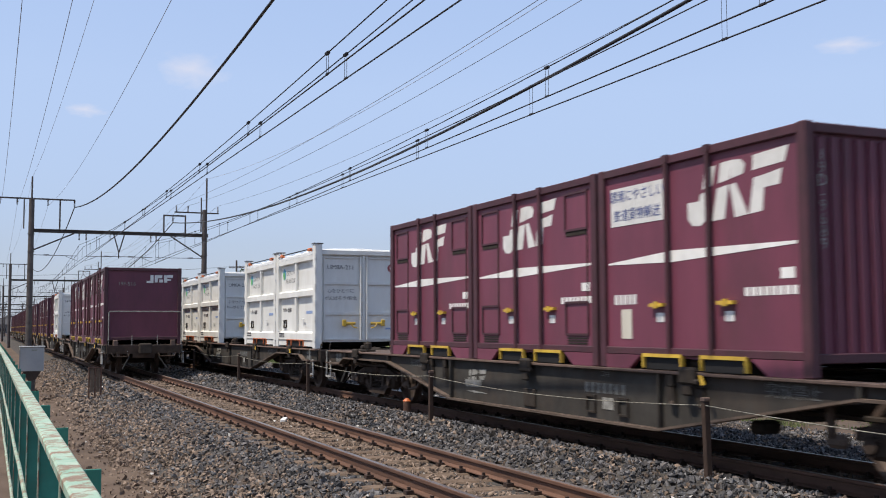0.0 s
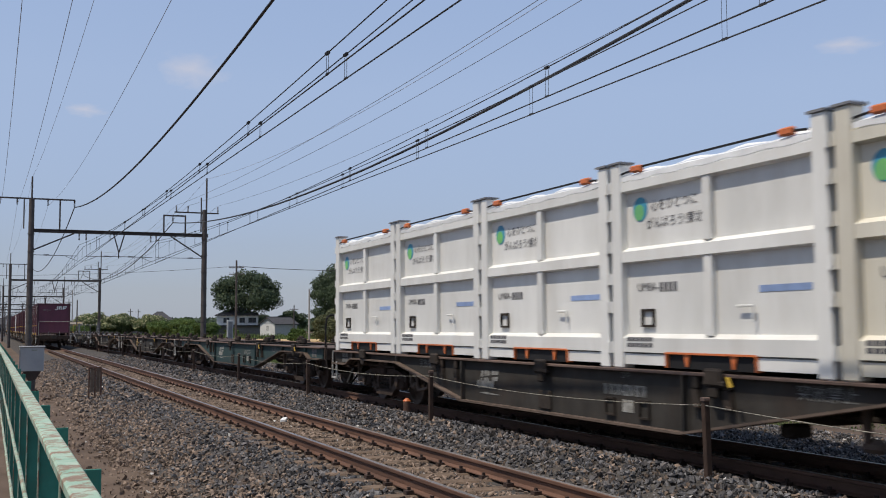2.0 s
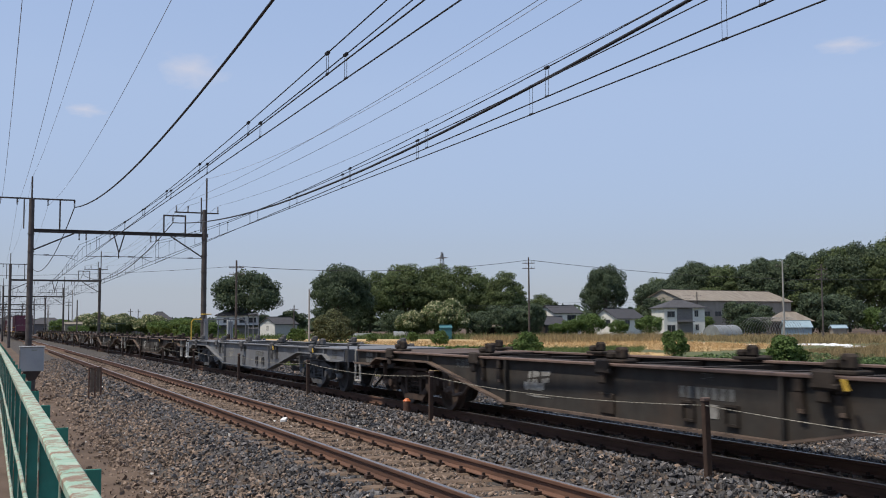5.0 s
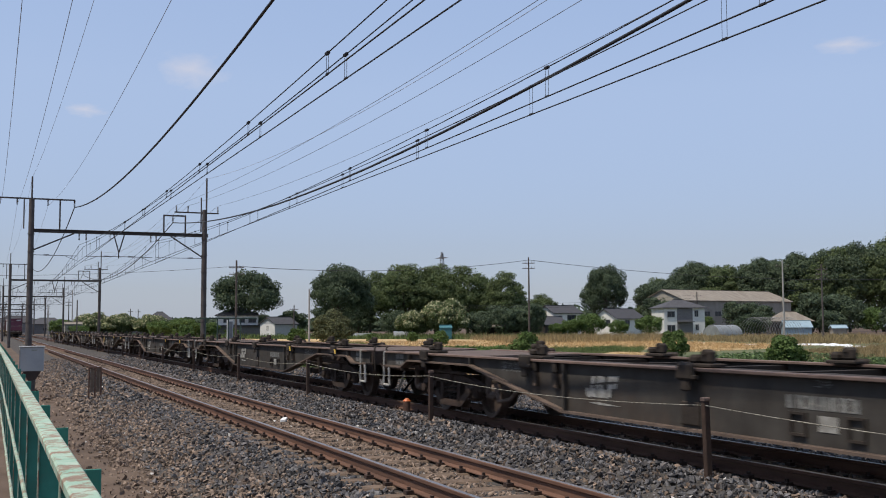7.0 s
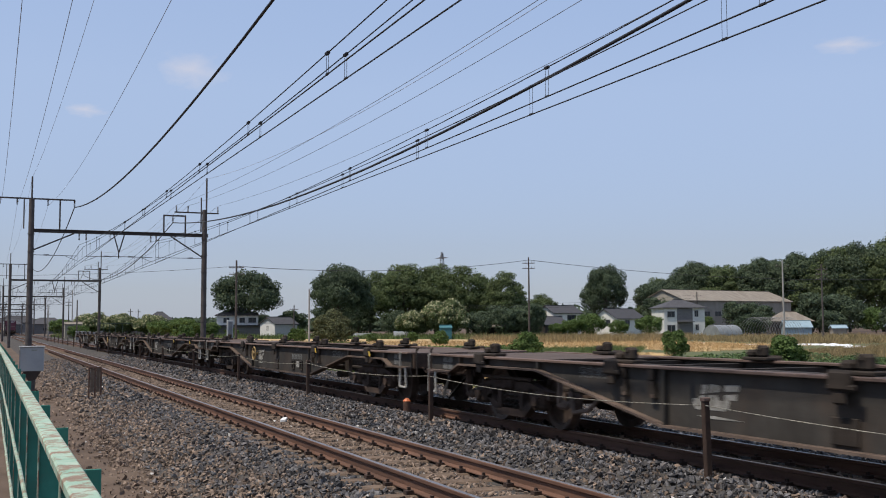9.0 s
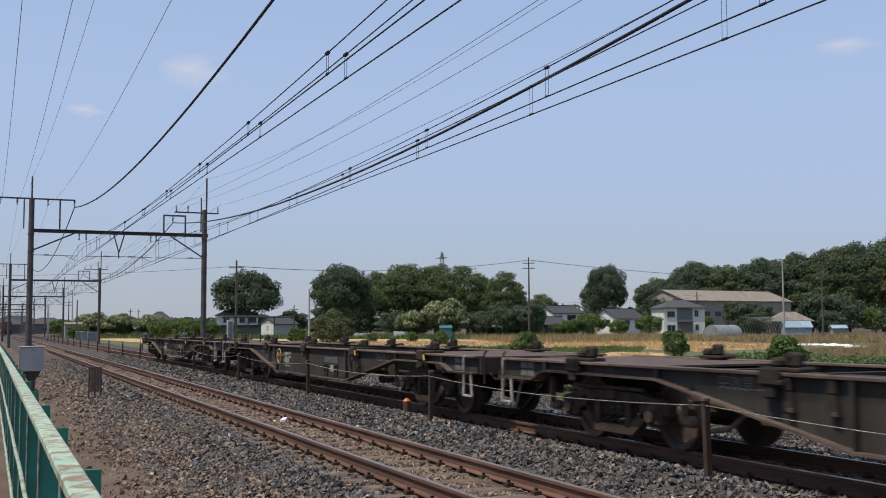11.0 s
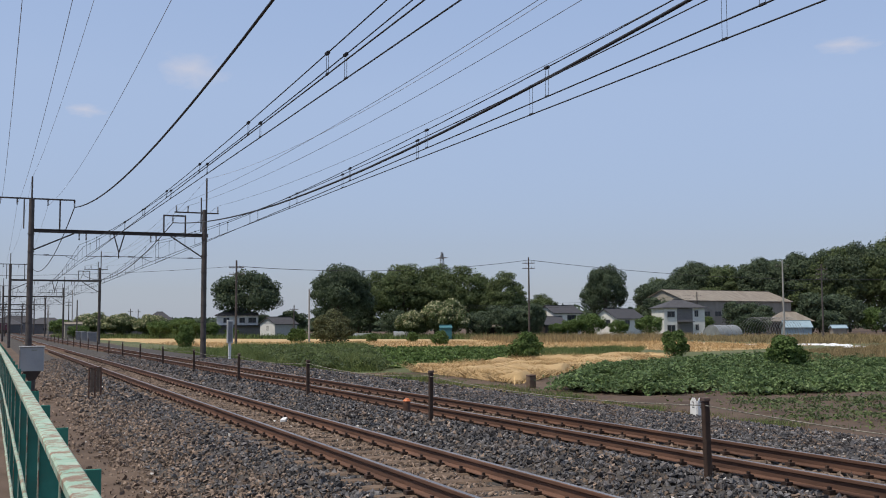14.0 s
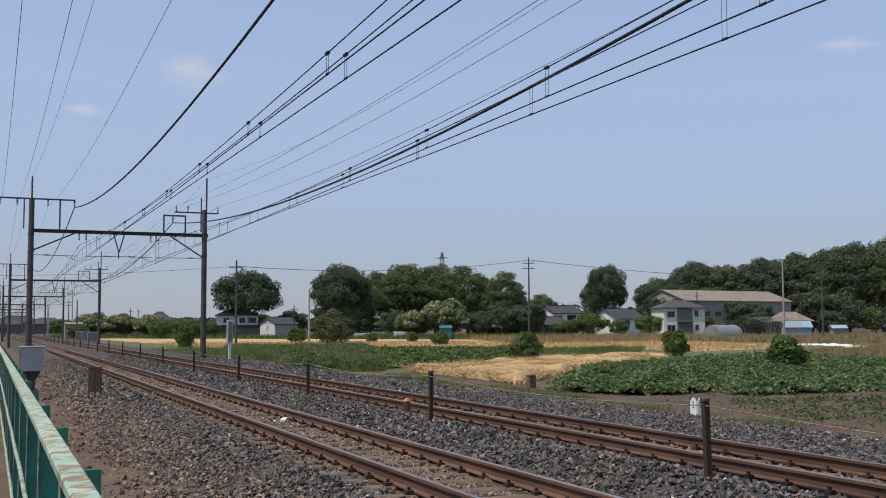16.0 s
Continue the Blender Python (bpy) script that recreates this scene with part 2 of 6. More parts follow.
def writing(name, body, size, material, parent, m, stretch=1.0):
    """Painted writing laid on a face: m takes the writing's x-y plane to the face."""
    bm = text_mesh(body, size)
    bmesh.ops.transform(bm, matrix=m @ Matrix.Diagonal((stretch, 1, 1, 1)), verts=bm.verts[:])
    return part(name, bm, material, parent)


FACE_W = Matrix(((0, 0, -1, 0), (-1, 0, 0, 0), (0, 1, 0, 0), (0, 0, 0, 1)))   # a face towards -x, read from that side
FACE_S = Matrix(((1, 0, 0, 0), (0, 0, -1, 0), (0, 1, 0, 0), (0, 0, 0, 1)))    # a face towards -y


# ---- the line: ground, tracks ----
XN, XF = 4.587, 8.386      # centres of the two tracks
GAUGE = 1.067
SPAN = 61.5                # between the gantries
GY = 59.6                  # the first gantry
def profile(x):
    pts = ((-5000, -0.6), (-3, -0.58), (1.4, -0.56), (2.3, -0.5), (3.45, -0.19), (5.75, -0.19), (6.2, -0.06), (6.6, 0.0), (7.0, -0.06), (7.35, -0.19),
           (9.6, -0.19), (11.5, -0.23), (13.1, -0.32), (14.1, -0.60), (15, -0.62), (5000, -0.62))
    for (a, za), (b, zb) in zip(pts, pts[1:]):
        if x <= b:
            return za + (zb - za) * (x - a) / (b - a)
    return -0.62


def build_ground():
    xs = [-4000, -1500, -500, -150, -50, -20, -8, -3, 0, 1.0] + [1.4 + 0.25 * i for i in range(56)] + [18, 25, 35, 50, 80, 150, 400, 1500, 4000]
    ys = [-300, -80, -20] + [-5 + 0.5 * i for i in range(150)] + [72, 76, 80, 90, 100, 120, 160, 220, 300, 500, 900, 2000, 4800]
    verts, faces = [], []
    for y in ys:
        for x in xs:
            z = profile(x)
            if 1.2 < x < 15 and -5 <= y <= 70:
                z += 0.05 * noise.noise((x * 1.3, y * 1.3, 0)) * (0.5 if 3.6 < x < 9.4 else 1.0)
            verts.append((x, y, z))
    w = len(xs)
    for j in range(len(ys) - 1):
        for i in range(w - 1):
            a = j * w + i
            faces.append((a, a + 1, a + w + 1, a + w))
    g = raw("ground", verts, faces, M["soil"], smooth=True)
    tagged(g, "brown soil ground under line and fields", "ground", kind="structure")
    g.data.materials.append(M["gravel"])
    for f in g.data.polygons:
        c = f.center
        f.material_index = 1 if 2.2 < c.x < 13.0 else 0
    return g


def rail_bm(y0, y1):
    """Rail section: foot, web, head; top at z = 0."""
    sec = [(-0.064, -0.153), (0.064, -0.153), (0.064, -0.141), (0.010, -0.125), (0.009, -0.045), (0.032, -0.034), (0.0325, -0.006), (0.026, 0.0),
           (-0.026, 0.0), (-0.0325, -0.006), (-0.032, -0.034), (-0.009, -0.045), (-0.010, -0.125), (-0.064, -0.141)]
    bm = B()
    ys = [y0, y1]
    rings = [[bm.verts.new((x, y, z)) for x, z in sec] for y in ys]
    n = len(sec)
    for a, b in zip(rings, rings[1:]):
        for i in range(n):
            bm.faces.new((a[i], a[(i + 1) % n], b[(i + 1) % n], b[i]))
    bm.faces.new(rings[0])
    bm.faces.new(rings[-1][::-1])
    bmesh.ops.recalc_face_normals(bm, faces=bm.faces[:])
    return bm


def build_track(name, xc, label):
    t = thing(name, label, "railway track", kind="structure", m=pose(xc, 0, 0))
    for s in (-1, 1):
        bm = rail_bm(-60, 900)
        for v in bm.verts:
            v.co.x += s * (GAUGE / 2 + 0.0325)
        r = part("rail", bm, M["rail_side"], t, "rusty steel rail with a polished running head")
        r.data.materials.append(M["rail_top"])
        for f in r.data.polygons:
            if f.normal.z > 0.9 and f.center.z > -0.003:
                f.material_index = 1
    bm = boxed(-1.0, 1.0, -0.12, 0.12, -0.33, -0.165, bevel=0.02)
    me = bpy.data.meshes.new("sleeper")
    bm.to_mesh(me)
    bm.free()
    me.materials.append(M["sleeper"])
    for i in range(230):
        o = new("sleeper", me)
        o.parent = t
        o.location = (random.uniform(-0.02, 0.02), -4 + 0.6 * i, random.uniform(-0.012, 0.004))
    # fastenings: a clip and bolt on either side of each rail at each sleeper
    bm = B()
    for i in range(140):
        y = -4 + 0.6 * i
        for s in (-1, 1):
            for q in (-1, 1):
                x = s * (GAUGE / 2 + 0.0325) + q * 0.105
                box(bm, x - 0.042, x + 0.042, y - 0.042, y + 0.042, -0.165, -0.125)
                box(bm, x - 0.015, x + 0.015, y - 0.016, y + 0.016, -0.125, -0.092)
    tagged(part("rail_fastening", bm, M["post"], t, "rusty rail clips and bolts"), kind="stuff")
    return t


build_ground()
build_track("track_near", XN, "narrow gauge railway track on concrete sleepers in ballast")
build_track("track_far", XF, "narrow gauge railway track beside the field")


# ---- gantries and wires ----
def insulator(bm, a, b, r=0.055):
    a, b = Vector(a), Vector(b)
    n = 5
    for i in range(n):
        p, q = a.lerp(b, (i + 0.15) / n), a.lerp(b, (i + 0.85) / n)
        cyl(bm, p, q, r, 8, r * 0.55)
    return bm


def build_gantry(y, detail=True):
    g = thing("overhead_line_gantry", "steel portal carrying overhead wires across both tracks", "gantry", "gantries along the line", m=pose(0, y, 0))
    xl, xr = 1.93, 11.2
    for x, top in ((xl, 8.5), (xr, 8.3)):
        bm = cyl(B(), (x, 0, -0.7), (x, 0, top), 0.17, 16, 0.14)
        for k in range(7):
            z = 0.9 + k * 0.95
            cyl(bm, (x, 0, z), (x, 0, z + 0.04), 0.182, 16)
        part("pole", bm, M["pole"], g, smooth=False)
    part("mast_top", cyl(B(), (xl, 0, 8.4), (xl, 0, 9.75), 0.045, 8), M["pole"], g)
    part("mast_top", cyl(B(), (xr + 0.1, 0, 8.2), (xr + 0.1, 0, 10.15), 0.05, 8), M["pole"], g)
    part("mast_top", cyl(B(), (xr - 0.2, 0, 7.0), (xr - 0.2, 0, 9.0), 0.04, 8), M["pole"], g)
    bm = boxed(xl, xr + 0.2, -0.10, 0.10, 6.72, 6.75)
    box(bm, xl, xr + 0.2, -0.10, 0.10, 6.88, 6.91)
    box(bm, xl, xr + 0.2, -0.012, 0.012, 6.75, 6.88)
    part("beam", bm, M["pole"], g)
    for a, b in (((xl + 0.1, 0, 5.75), (xl + 2.2, 0, 6.72)), ((xr - 0.1, 0, 5.55), (xr - 1.9, 0, 6.72))):
        part("brace", cyl(B(), a, b, 0.04, 6), M["pole"], g)
    # arm on the near pole with hanging insulators
    bm = boxed(-0.6, 4.15, -0.04, 0.04, 8.5, 8.58)
    box(bm, 3.33, 3.41, -0.03, 0.03, 6.9, 8.5)
    cyl(bm, (1.55, 0, 6.9), (1.55, 0, 8.5), 0.04, 6)
    part("top_arm", bm, M["pole"], g)
    # bracket frame on the beam by the far pole
    bm = boxed(8.87, 8.95, -0.04, 0.04, 6.9, 7.92)
    box(bm, 10.07, 10.15, -0.04, 0.04, 6.9, 7.92)
    box(bm, 8.87, 10.15, -0.04, 0.04, 7.86, 7.94)
    part("bracket_frame", bm, M["pole"], g)
    bm = boxed(9.5, 12.0, -0.04, 0.04, 8.08, 8.15)
    part("cross_arm", bm, M["pole"], g)
    for x in (9.6, 10.25, 11.95):
        part("insulator", insulator(B(), (x, 0, 8.15), (x, 0, 8.5)), M["insulator"], g)
    for x in (0.34, 1.2, 2.75, 4.11):
        part("insulator", insulator(B(), (x, 0, 8.5), (x, 0, 8.18)), M["insulator"], g)
    part("insulator", insulator(B(), (9.41, 0, 7.86), (9.41, 0, 7.5)), M["insulator"], g)
    # drop bracket between the tracks and pull-off arms at the contact wires
    bm = tube(B(), [(6.2, 0, 6.75), (6.48, 0, 5.75), (6.48, 0, 5.4)], 0.035)
    tube(bm, [(6.78, 0, 6.75), (6.5, 0, 5.75)], 0.035)
    part("drop_bracket", bm, M["pole"], g)
    bm = B()
    for x0, x1 in ((6.48, 4.7), (6.48, 8.3), (xl + 0.15, 4.3), (xr - 0.15, 8.5)):
        cyl(bm, (x0, 0, 5.5), (x1, 0, 5.48), 0.016, 6)
        s = 1 if x1 > x0 else -1
        insulator(bm, (x0 + s * 0.5, 0, 5.5), (x0 + s * 0.8, 0, 5.5), 0.05)
        cyl(bm, (x1 - s * 0.6, 0, 5.46), (x1, 0, 5.22), 0.012, 6)
    split("pull_off_arm", bm, M["pole"], g, touch=0.05)
    for x in (4.39, 4.75, 8.2, 8.5):
        part("insulator", insulator(B(), (x, 0, 6.72), (x, 0, 6.35)), M["insulator"], g)
    return g


g0 = build_gantry(GY)
for k in (-1, 1, 2, 3, 4, 5, 6):
    copy_thing(g0, pose(0, GY + k * SPAN, 0))


def wire_curve(name, pts, r, material, parent=None):
    cu = bpy.data.curves.new(name, "CURVE")
    cu.dimensions, cu.bevel_depth, cu.bevel_resolution = "3D", r, 1
    sp = cu.splines.new("POLY")
    sp.points.add(len(pts) - 1)
    for p, q in zip(sp.points, pts):
        p.co = (*q, 1)
    cu.materials.append(material)
    ob = new(name, cu)
    ob.parent = parent
    return ob


def sagged(x, z_end, z_mid, k, n=24, x1=None):
    """Points of one span of a wire, hung from the gantries k and k + 1 before and after the first one."""
    y0 = GY - SPAN + k * SPAN
    out = []
    for i in range(n + 1):
        u = i / n
        out.append((x + ((x1 if x1 is not None else x) - x) * u, y0 + SPAN * u, z_mid + (z_end - z_mid) * (2 * u - 1) ** 2))
    return out


FEEDERS = (("feeder_wire", 0.34, 8.2, 6.42, 0.006, "wire_pale"), ("feeder_wire", 1.2, 8.2, 7.22, 0.006, "wire_pale"),
           ("earth_wire", 1.93, 9.7, 8.72, 0.0055, "wire_pale"), ("feeder_wire", 2.75, 8.2, 7.06, 0.006, "wire_pale"),
           ("feeder_cable", 4.11, 8.15, 6.60, 0.029, "wire"), ("feeder_cable", 9.41, 7.5, 5.87, 0.030, "wire"),
           ("signal_wire", 9.59, 8.5, 7.72, 0.0068, "wire_dim"), ("earth_wire", 11.3, 10.1, 8.72, 0.007, "wire_pale"),
           ("signal_wire", 10.25, 8.5, 7.62, 0.0068, "wire_dim"), ("signal_wire", 11.93, 8.55, 7.64, 0.0068, "wire_dim"))
for nm, x, ze, zm, r, mt in FEEDERS:
    w = thing(nm, "black sagging cable between gantries" if mt == "wire" else "thin grey wire strung between gantries", "wire", "overhead wires")
    for k in range(-1, 6):
        wire_curve("span", sagged(x, ze, zm, k), r, M[mt], w)


def build_catenary(xa, xb, mid, end, phase):
    """One contact wire with its messenger wire above and hangers; the wires lean from xa to xb over each span."""
    w = thing("catenary", "contact wire hung from a messenger wire by hangers", "wire", "overhead wires")
    for k in range(-1, 6):
        a, b = (xa, xb) if k % 2 == 0 else (xb, xa)
        wire_curve("contact_wire", sagged(a, 5.22, 5.2, k, 6, b), 0.011, M["wire"], w)
        wire_curve("messenger_wire", sagged(a, end, mid, k, 24, b), 0.0095, M["wire"], w)
        if k > 2:
            continue
        for i in range(12):
            u = (i + phase) / 12
            y = GY - SPAN + (k + u) * SPAN
            x = a + (b - a) * u
            zm = mid + (end - mid) * (2 * u - 1) ** 2
            bm = tube(B(), [(x, y - 0.05, 5.23), (x, y - 0.05, zm - 0.04)], 0.004, 4)
            tube(bm, [(x, y + 0.05, 5.23), (x, y + 0.05, zm - 0.04)], 0.004, 4)
            cyl(bm, (x, y - 0.05, zm), (x, y + 0.05, zm), 0.03, 8)
            cyl(bm, (x, y - 0.05, 5.21), (x, y + 0.05, 5.21), 0.02, 6)
            part("hanger", bm, M["wire"], w)


for spec in ((4.36, 4.62, 5.38, 6.0, 0.15), (4.89, 4.40, 5.42, 6.1, 0.18), (8.72, 8.18, 5.55, 6.35, 0.42), (7.96, 8.60, 5.50, 6.3, 0.16)):
    build_catenary(*spec)


# ---- lineside posts, rope ----
def build_post(y):
    t = thing("marker_post", "rusty steel post between the tracks holding a rope", "post", "posts between the tracks", m=pose(6.6, y, 0))
    bm = boxed(-0.035, 0.035, -0.03, 0.03, -0.35, 0.75, bevel=0.008)
    part("shaft", bm, M["post"], t)
    part("cap", boxed(-0.042, 0.042, -0.038, 0.038, 0.75, 0.79, bevel=0.008), M["flange"], t, "rusty worn cap")
    return t


POSTS = [1.4 + 7.07 * i for i in range(20)]
p0 = build_post(POSTS[0])
for y in POSTS[1:]:
    copy_thing(p0, pose(6.6, y, random.uniform(-0.02, 0.02), random.uniform(-1, 1), random.uniform(-1, 1)))
rope = thing("rope", "striped black and yellow rope strung from post to post", "rope")
for y0, y1 in zip(POSTS, POSTS[1:]):
    pts = [(6.57, y0 + (y1 - y0) * i / 14, 0.72 - 0.09 * (1 - (2 * i / 14 - 1) ** 2)) for i in range(15)]
    wire_curve("rope_span", pts, 0.0055, M["rope"], rope)


# ---- fence beside the camera ----
def build_fence():
    """Posts of flat plate every two metres, a flat top rail and two pipes."""
    f = thing("fence", "green painted steel railing with rust along its top rail", "fence")
    for i in range(-4, 15):
        y = 0.63 + 4.0 * i
        part("top_rail", boxed(0.245, 0.335, y, y + 3.996, 0.955 + random.uniform(-0.004, 0.004), 1.0, bevel=0.008), M["fence"], f, "chipped pale green top rail with rust")
    for z in (0.32, -0.28):
        part("pipe_rail", tube(B(), [(0.268, -15.5 + 0.5 * k, z + 0.012 * math.sin(k * 0.9)) for k in range(152)], 0.017, 8), M["fence"], f, "pale green pipe rail")
    post = boxed(0.29, 0.45, -0.006, 0.006, -0.7, 0.925, bevel=0.002)
    # the plate's sunlit edge, put into colour as a lip of paler green
    lip = boxed(0.283, 0.29, -0.03, 0.03, -0.7, 0.955)
    me, ml = bpy.data.meshes.new("fence_post"), bpy.data.meshes.new("post_lip")
    for bm, m, mt in ((post, me, "fence_dark"), (lip, ml, "fence")):
        bm.to_mesh(m)
        bm.free()
        m.materials.append(M[mt])
    for i in range(-8, 29):
        o = new("fence_post", me)
        o.parent = f
        o.location = (0, 0.63 + 2.0 * i, 0)
        q = new("post_lip", ml)
        q.parent = o


build_fence()
# ---- quick meshes of many small pieces ----
def fast_mesh(name, V, F, mats, index=None):
    V, F = np.asarray(V, np.float32), np.asarray(F, np.int32)
    me = bpy.data.meshes.new(name)
    me.vertices.add(len(V))
    me.vertices.foreach_set("co", V.ravel())
    k = F.shape[1]
    me.loops.add(F.size)
    me.loops.foreach_set("vertex_index", F.ravel())
    me.polygons.add(len(F))
    me.polygons.foreach_set("loop_start", np.arange(len(F), dtype=np.int32) * k)
    me.polygons.foreach_set("loop_total", np.full(len(F), k, np.int32))
    for m in mats:
        me.materials.append(m)
    if index is not None:
        me.polygons.foreach_set("material_index", np.asarray(index, np.int32))
    me.update(calc_edges=True)
    me.validate()
    me.shade_flat()
    return me


rng = np.random.default_rng(7)


def leaves(C, N, size, aspect=1.6, spread=0.42):
    """Small folded blades at the points C, facing roughly along N."""
    n = len(C)
    N = N + rng.normal(0, spread, (n, 3))
    N /= np.linalg.norm(N, axis=1, keepdims=True) + 1e-9
    A = rng.normal(0, 1, (n, 3))
    U = np.cross(N, A)
    U /= np.linalg.norm(U, axis=1, keepdims=True) + 1e-9
    W = np.cross(N, U)
    s = (size * rng.uniform(0.6, 1.35, n))[:, None]
    V = np.empty((n, 4, 3))
    V[:, 0] = C - U * s * 0.5 * aspect
    V[:, 1] = C - W * s * 0.45 + N * s * 0.12
    V[:, 2] = C + U * s * 0.5 * aspect
    V[:, 3] = C + W * s * 0.45 + N * s * 0.12
    F = np.arange(n * 4).reshape(n, 4)
    return V.reshape(-1, 3), F


def leaf_slips(C, N, size, spread=0.5):
    """Single three-cornered leaf slips at the points C, facing roughly along N."""
    n = len(C)
    N = N + rng.normal(0, spread, (n, 3))
    N /= np.linalg.norm(N, axis=1, keepdims=True) + 1e-9
    U = np.cross(N, rng.normal(0, 1, (n, 3)))
    U /= np.linalg.norm(U, axis=1, keepdims=True) + 1e-9
    W = np.cross(N, U)
    s = (size * rng.uniform(0.6, 1.4, n))[:, None]
    V = np.stack([C - U * s * 0.75, C + U * s * 0.55 + W * s * 0.5, C + U * s * 0.45 - W * s * 0.5], 1)
    return V.reshape(-1, 3), np.arange(n * 3).reshape(n, 3)


def lobes_cloud(lobes, per_area, fill=0.25):
    """Points and outward normals on and a little inside a list of lobes (x, y, z, rx, ry, rz)."""
    P, Q = [], []
    for x, y, z, rx, ry, rz in lobes:
        n = max(12, int(per_area * 4 * math.pi * ((rx * ry + rx * rz + ry * rz) / 3)))
        d = rng.normal(0, 1, (n, 3))
        d /= np.linalg.norm(d, axis=1, keepdims=True)
        r = np.where(rng.random(n) < fill, rng.uniform(0.45, 0.9, n), rng.normal(0.96, 0.10, n).clip(0.6, 1.13))
        P.append(np.array((x, y, z)) + d * r[:, None] * np.array((rx, ry, rz)))
        Q.append(d + np.array((0, 0, 0.25)))
    return np.concatenate(P), np.concatenate(Q)


# leaf and leaf_dark carry distance haze in their greyed base colours
M["leaf"] = surface("broadleaf_foliage", (0.125, 0.158, 0.070), (0.070, 0.094, 0.044), 0.5, 0.6, 0, stain=(0.10, 0.15, 0.045), stain_scale=0.35, stain_amount=0.5, vary=0.28, island=True, translucent=0.35)
M["leaf_dark"] = surface("dark_evergreen_foliage", (0.092, 0.122, 0.072), (0.052, 0.073, 0.046), 0.5, 0.6, 0, stain=(0.065, 0.10, 0.04), stain_scale=0.3, stain_amount=0.4, vary=0.28, island=True, translucent=0.3)
M["leaf_bright"] = surface("fresh_green_foliage", (0.128, 0.186, 0.058), (0.066, 0.105, 0.034), 0.9, 0.6, 0, vary=0.4, island=True, translucent=0.3)
M["leaf_olive"] = surface("olive_grey_foliage", (0.14, 0.15, 0.075), (0.075, 0.085, 0.045), 1.2, 0.6, 0, vary=0.45, island=True, translucent=0.2)
M["flower"] = surface("cream_chestnut_blossom", (0.52, 0.50, 0.31), (0.34, 0.34, 0.19), 1.5, 0.7, 0, vary=0.3, island=True, translucent=0.2)
M["bark"] = surface("grey_brown_bark", (0.10, 0.08, 0.065), (0.05, 0.04, 0.034), 6, 0.9, 0.5, stretch=(1, 1, 0.25))
M["crop_leaf"] = surface("bluish_crop_leaf", (0.150, 0.208, 0.084), (0.075, 0.116, 0.050), 2.0, 0.5, 0, stain=(0.11, 0.175, 0.065), stain_scale=0.8, stain_amount=0.5, vary=0.45, island=True, translucent=0.3)
M["grass"] = surface("tall_green_grass", (0.165, 0.205, 0.070), (0.085, 0.115, 0.042), 0.7, 0.6, 0, stain=(0.21, 0.20, 0.09), stain_scale=0.25, stain_amount=0.5, vary=0.45, island=True, translucent=0.3)
M["dry_grass"] = surface("dry_brown_grass", (0.33, 0.25, 0.13), (0.20, 0.15, 0.08), 0.7, 0.8, 0, stain=(0.15, 0.17, 0.07), stain_scale=0.3, stain_amount=0.5, vary=0.4, island=True, translucent=0.2)
M["straw"] = surface("golden_straw", (0.46, 0.325, 0.165), (0.31, 0.215, 0.105), 1.4, 0.85, 0.6, stain=(0.58, 0.44, 0.23), stain_scale=0.4, stain_amount=0.5, fine=30)
M["straw_blade"] = surface("loose_straw", (0.49, 0.35, 0.18), (0.32, 0.225, 0.115), 1.0, 0.85, 0, vary=0.35, island=True)
M["field"] = surface("green_field_floor", (0.10, 0.125, 0.05), (0.075, 0.075, 0.04), 0.5, 0.95, 0.4, stain=(0.17, 0.15, 0.08), stain_scale=0.2, stain_amount=0.6, fine=8)
M["stone_brown"] = surface("dusty_brown_stone", (0.24, 0.18, 0.14), (0.12, 0.09, 0.068), 9, 0.92, 0.3, vary=0.5, island=True)
M["stone_pale"] = surface("pale_chipped_stone", (0.50, 0.48, 0.45), (0.36, 0.34, 0.32), 9, 0.9, 0.3, vary=0.3, island=True)


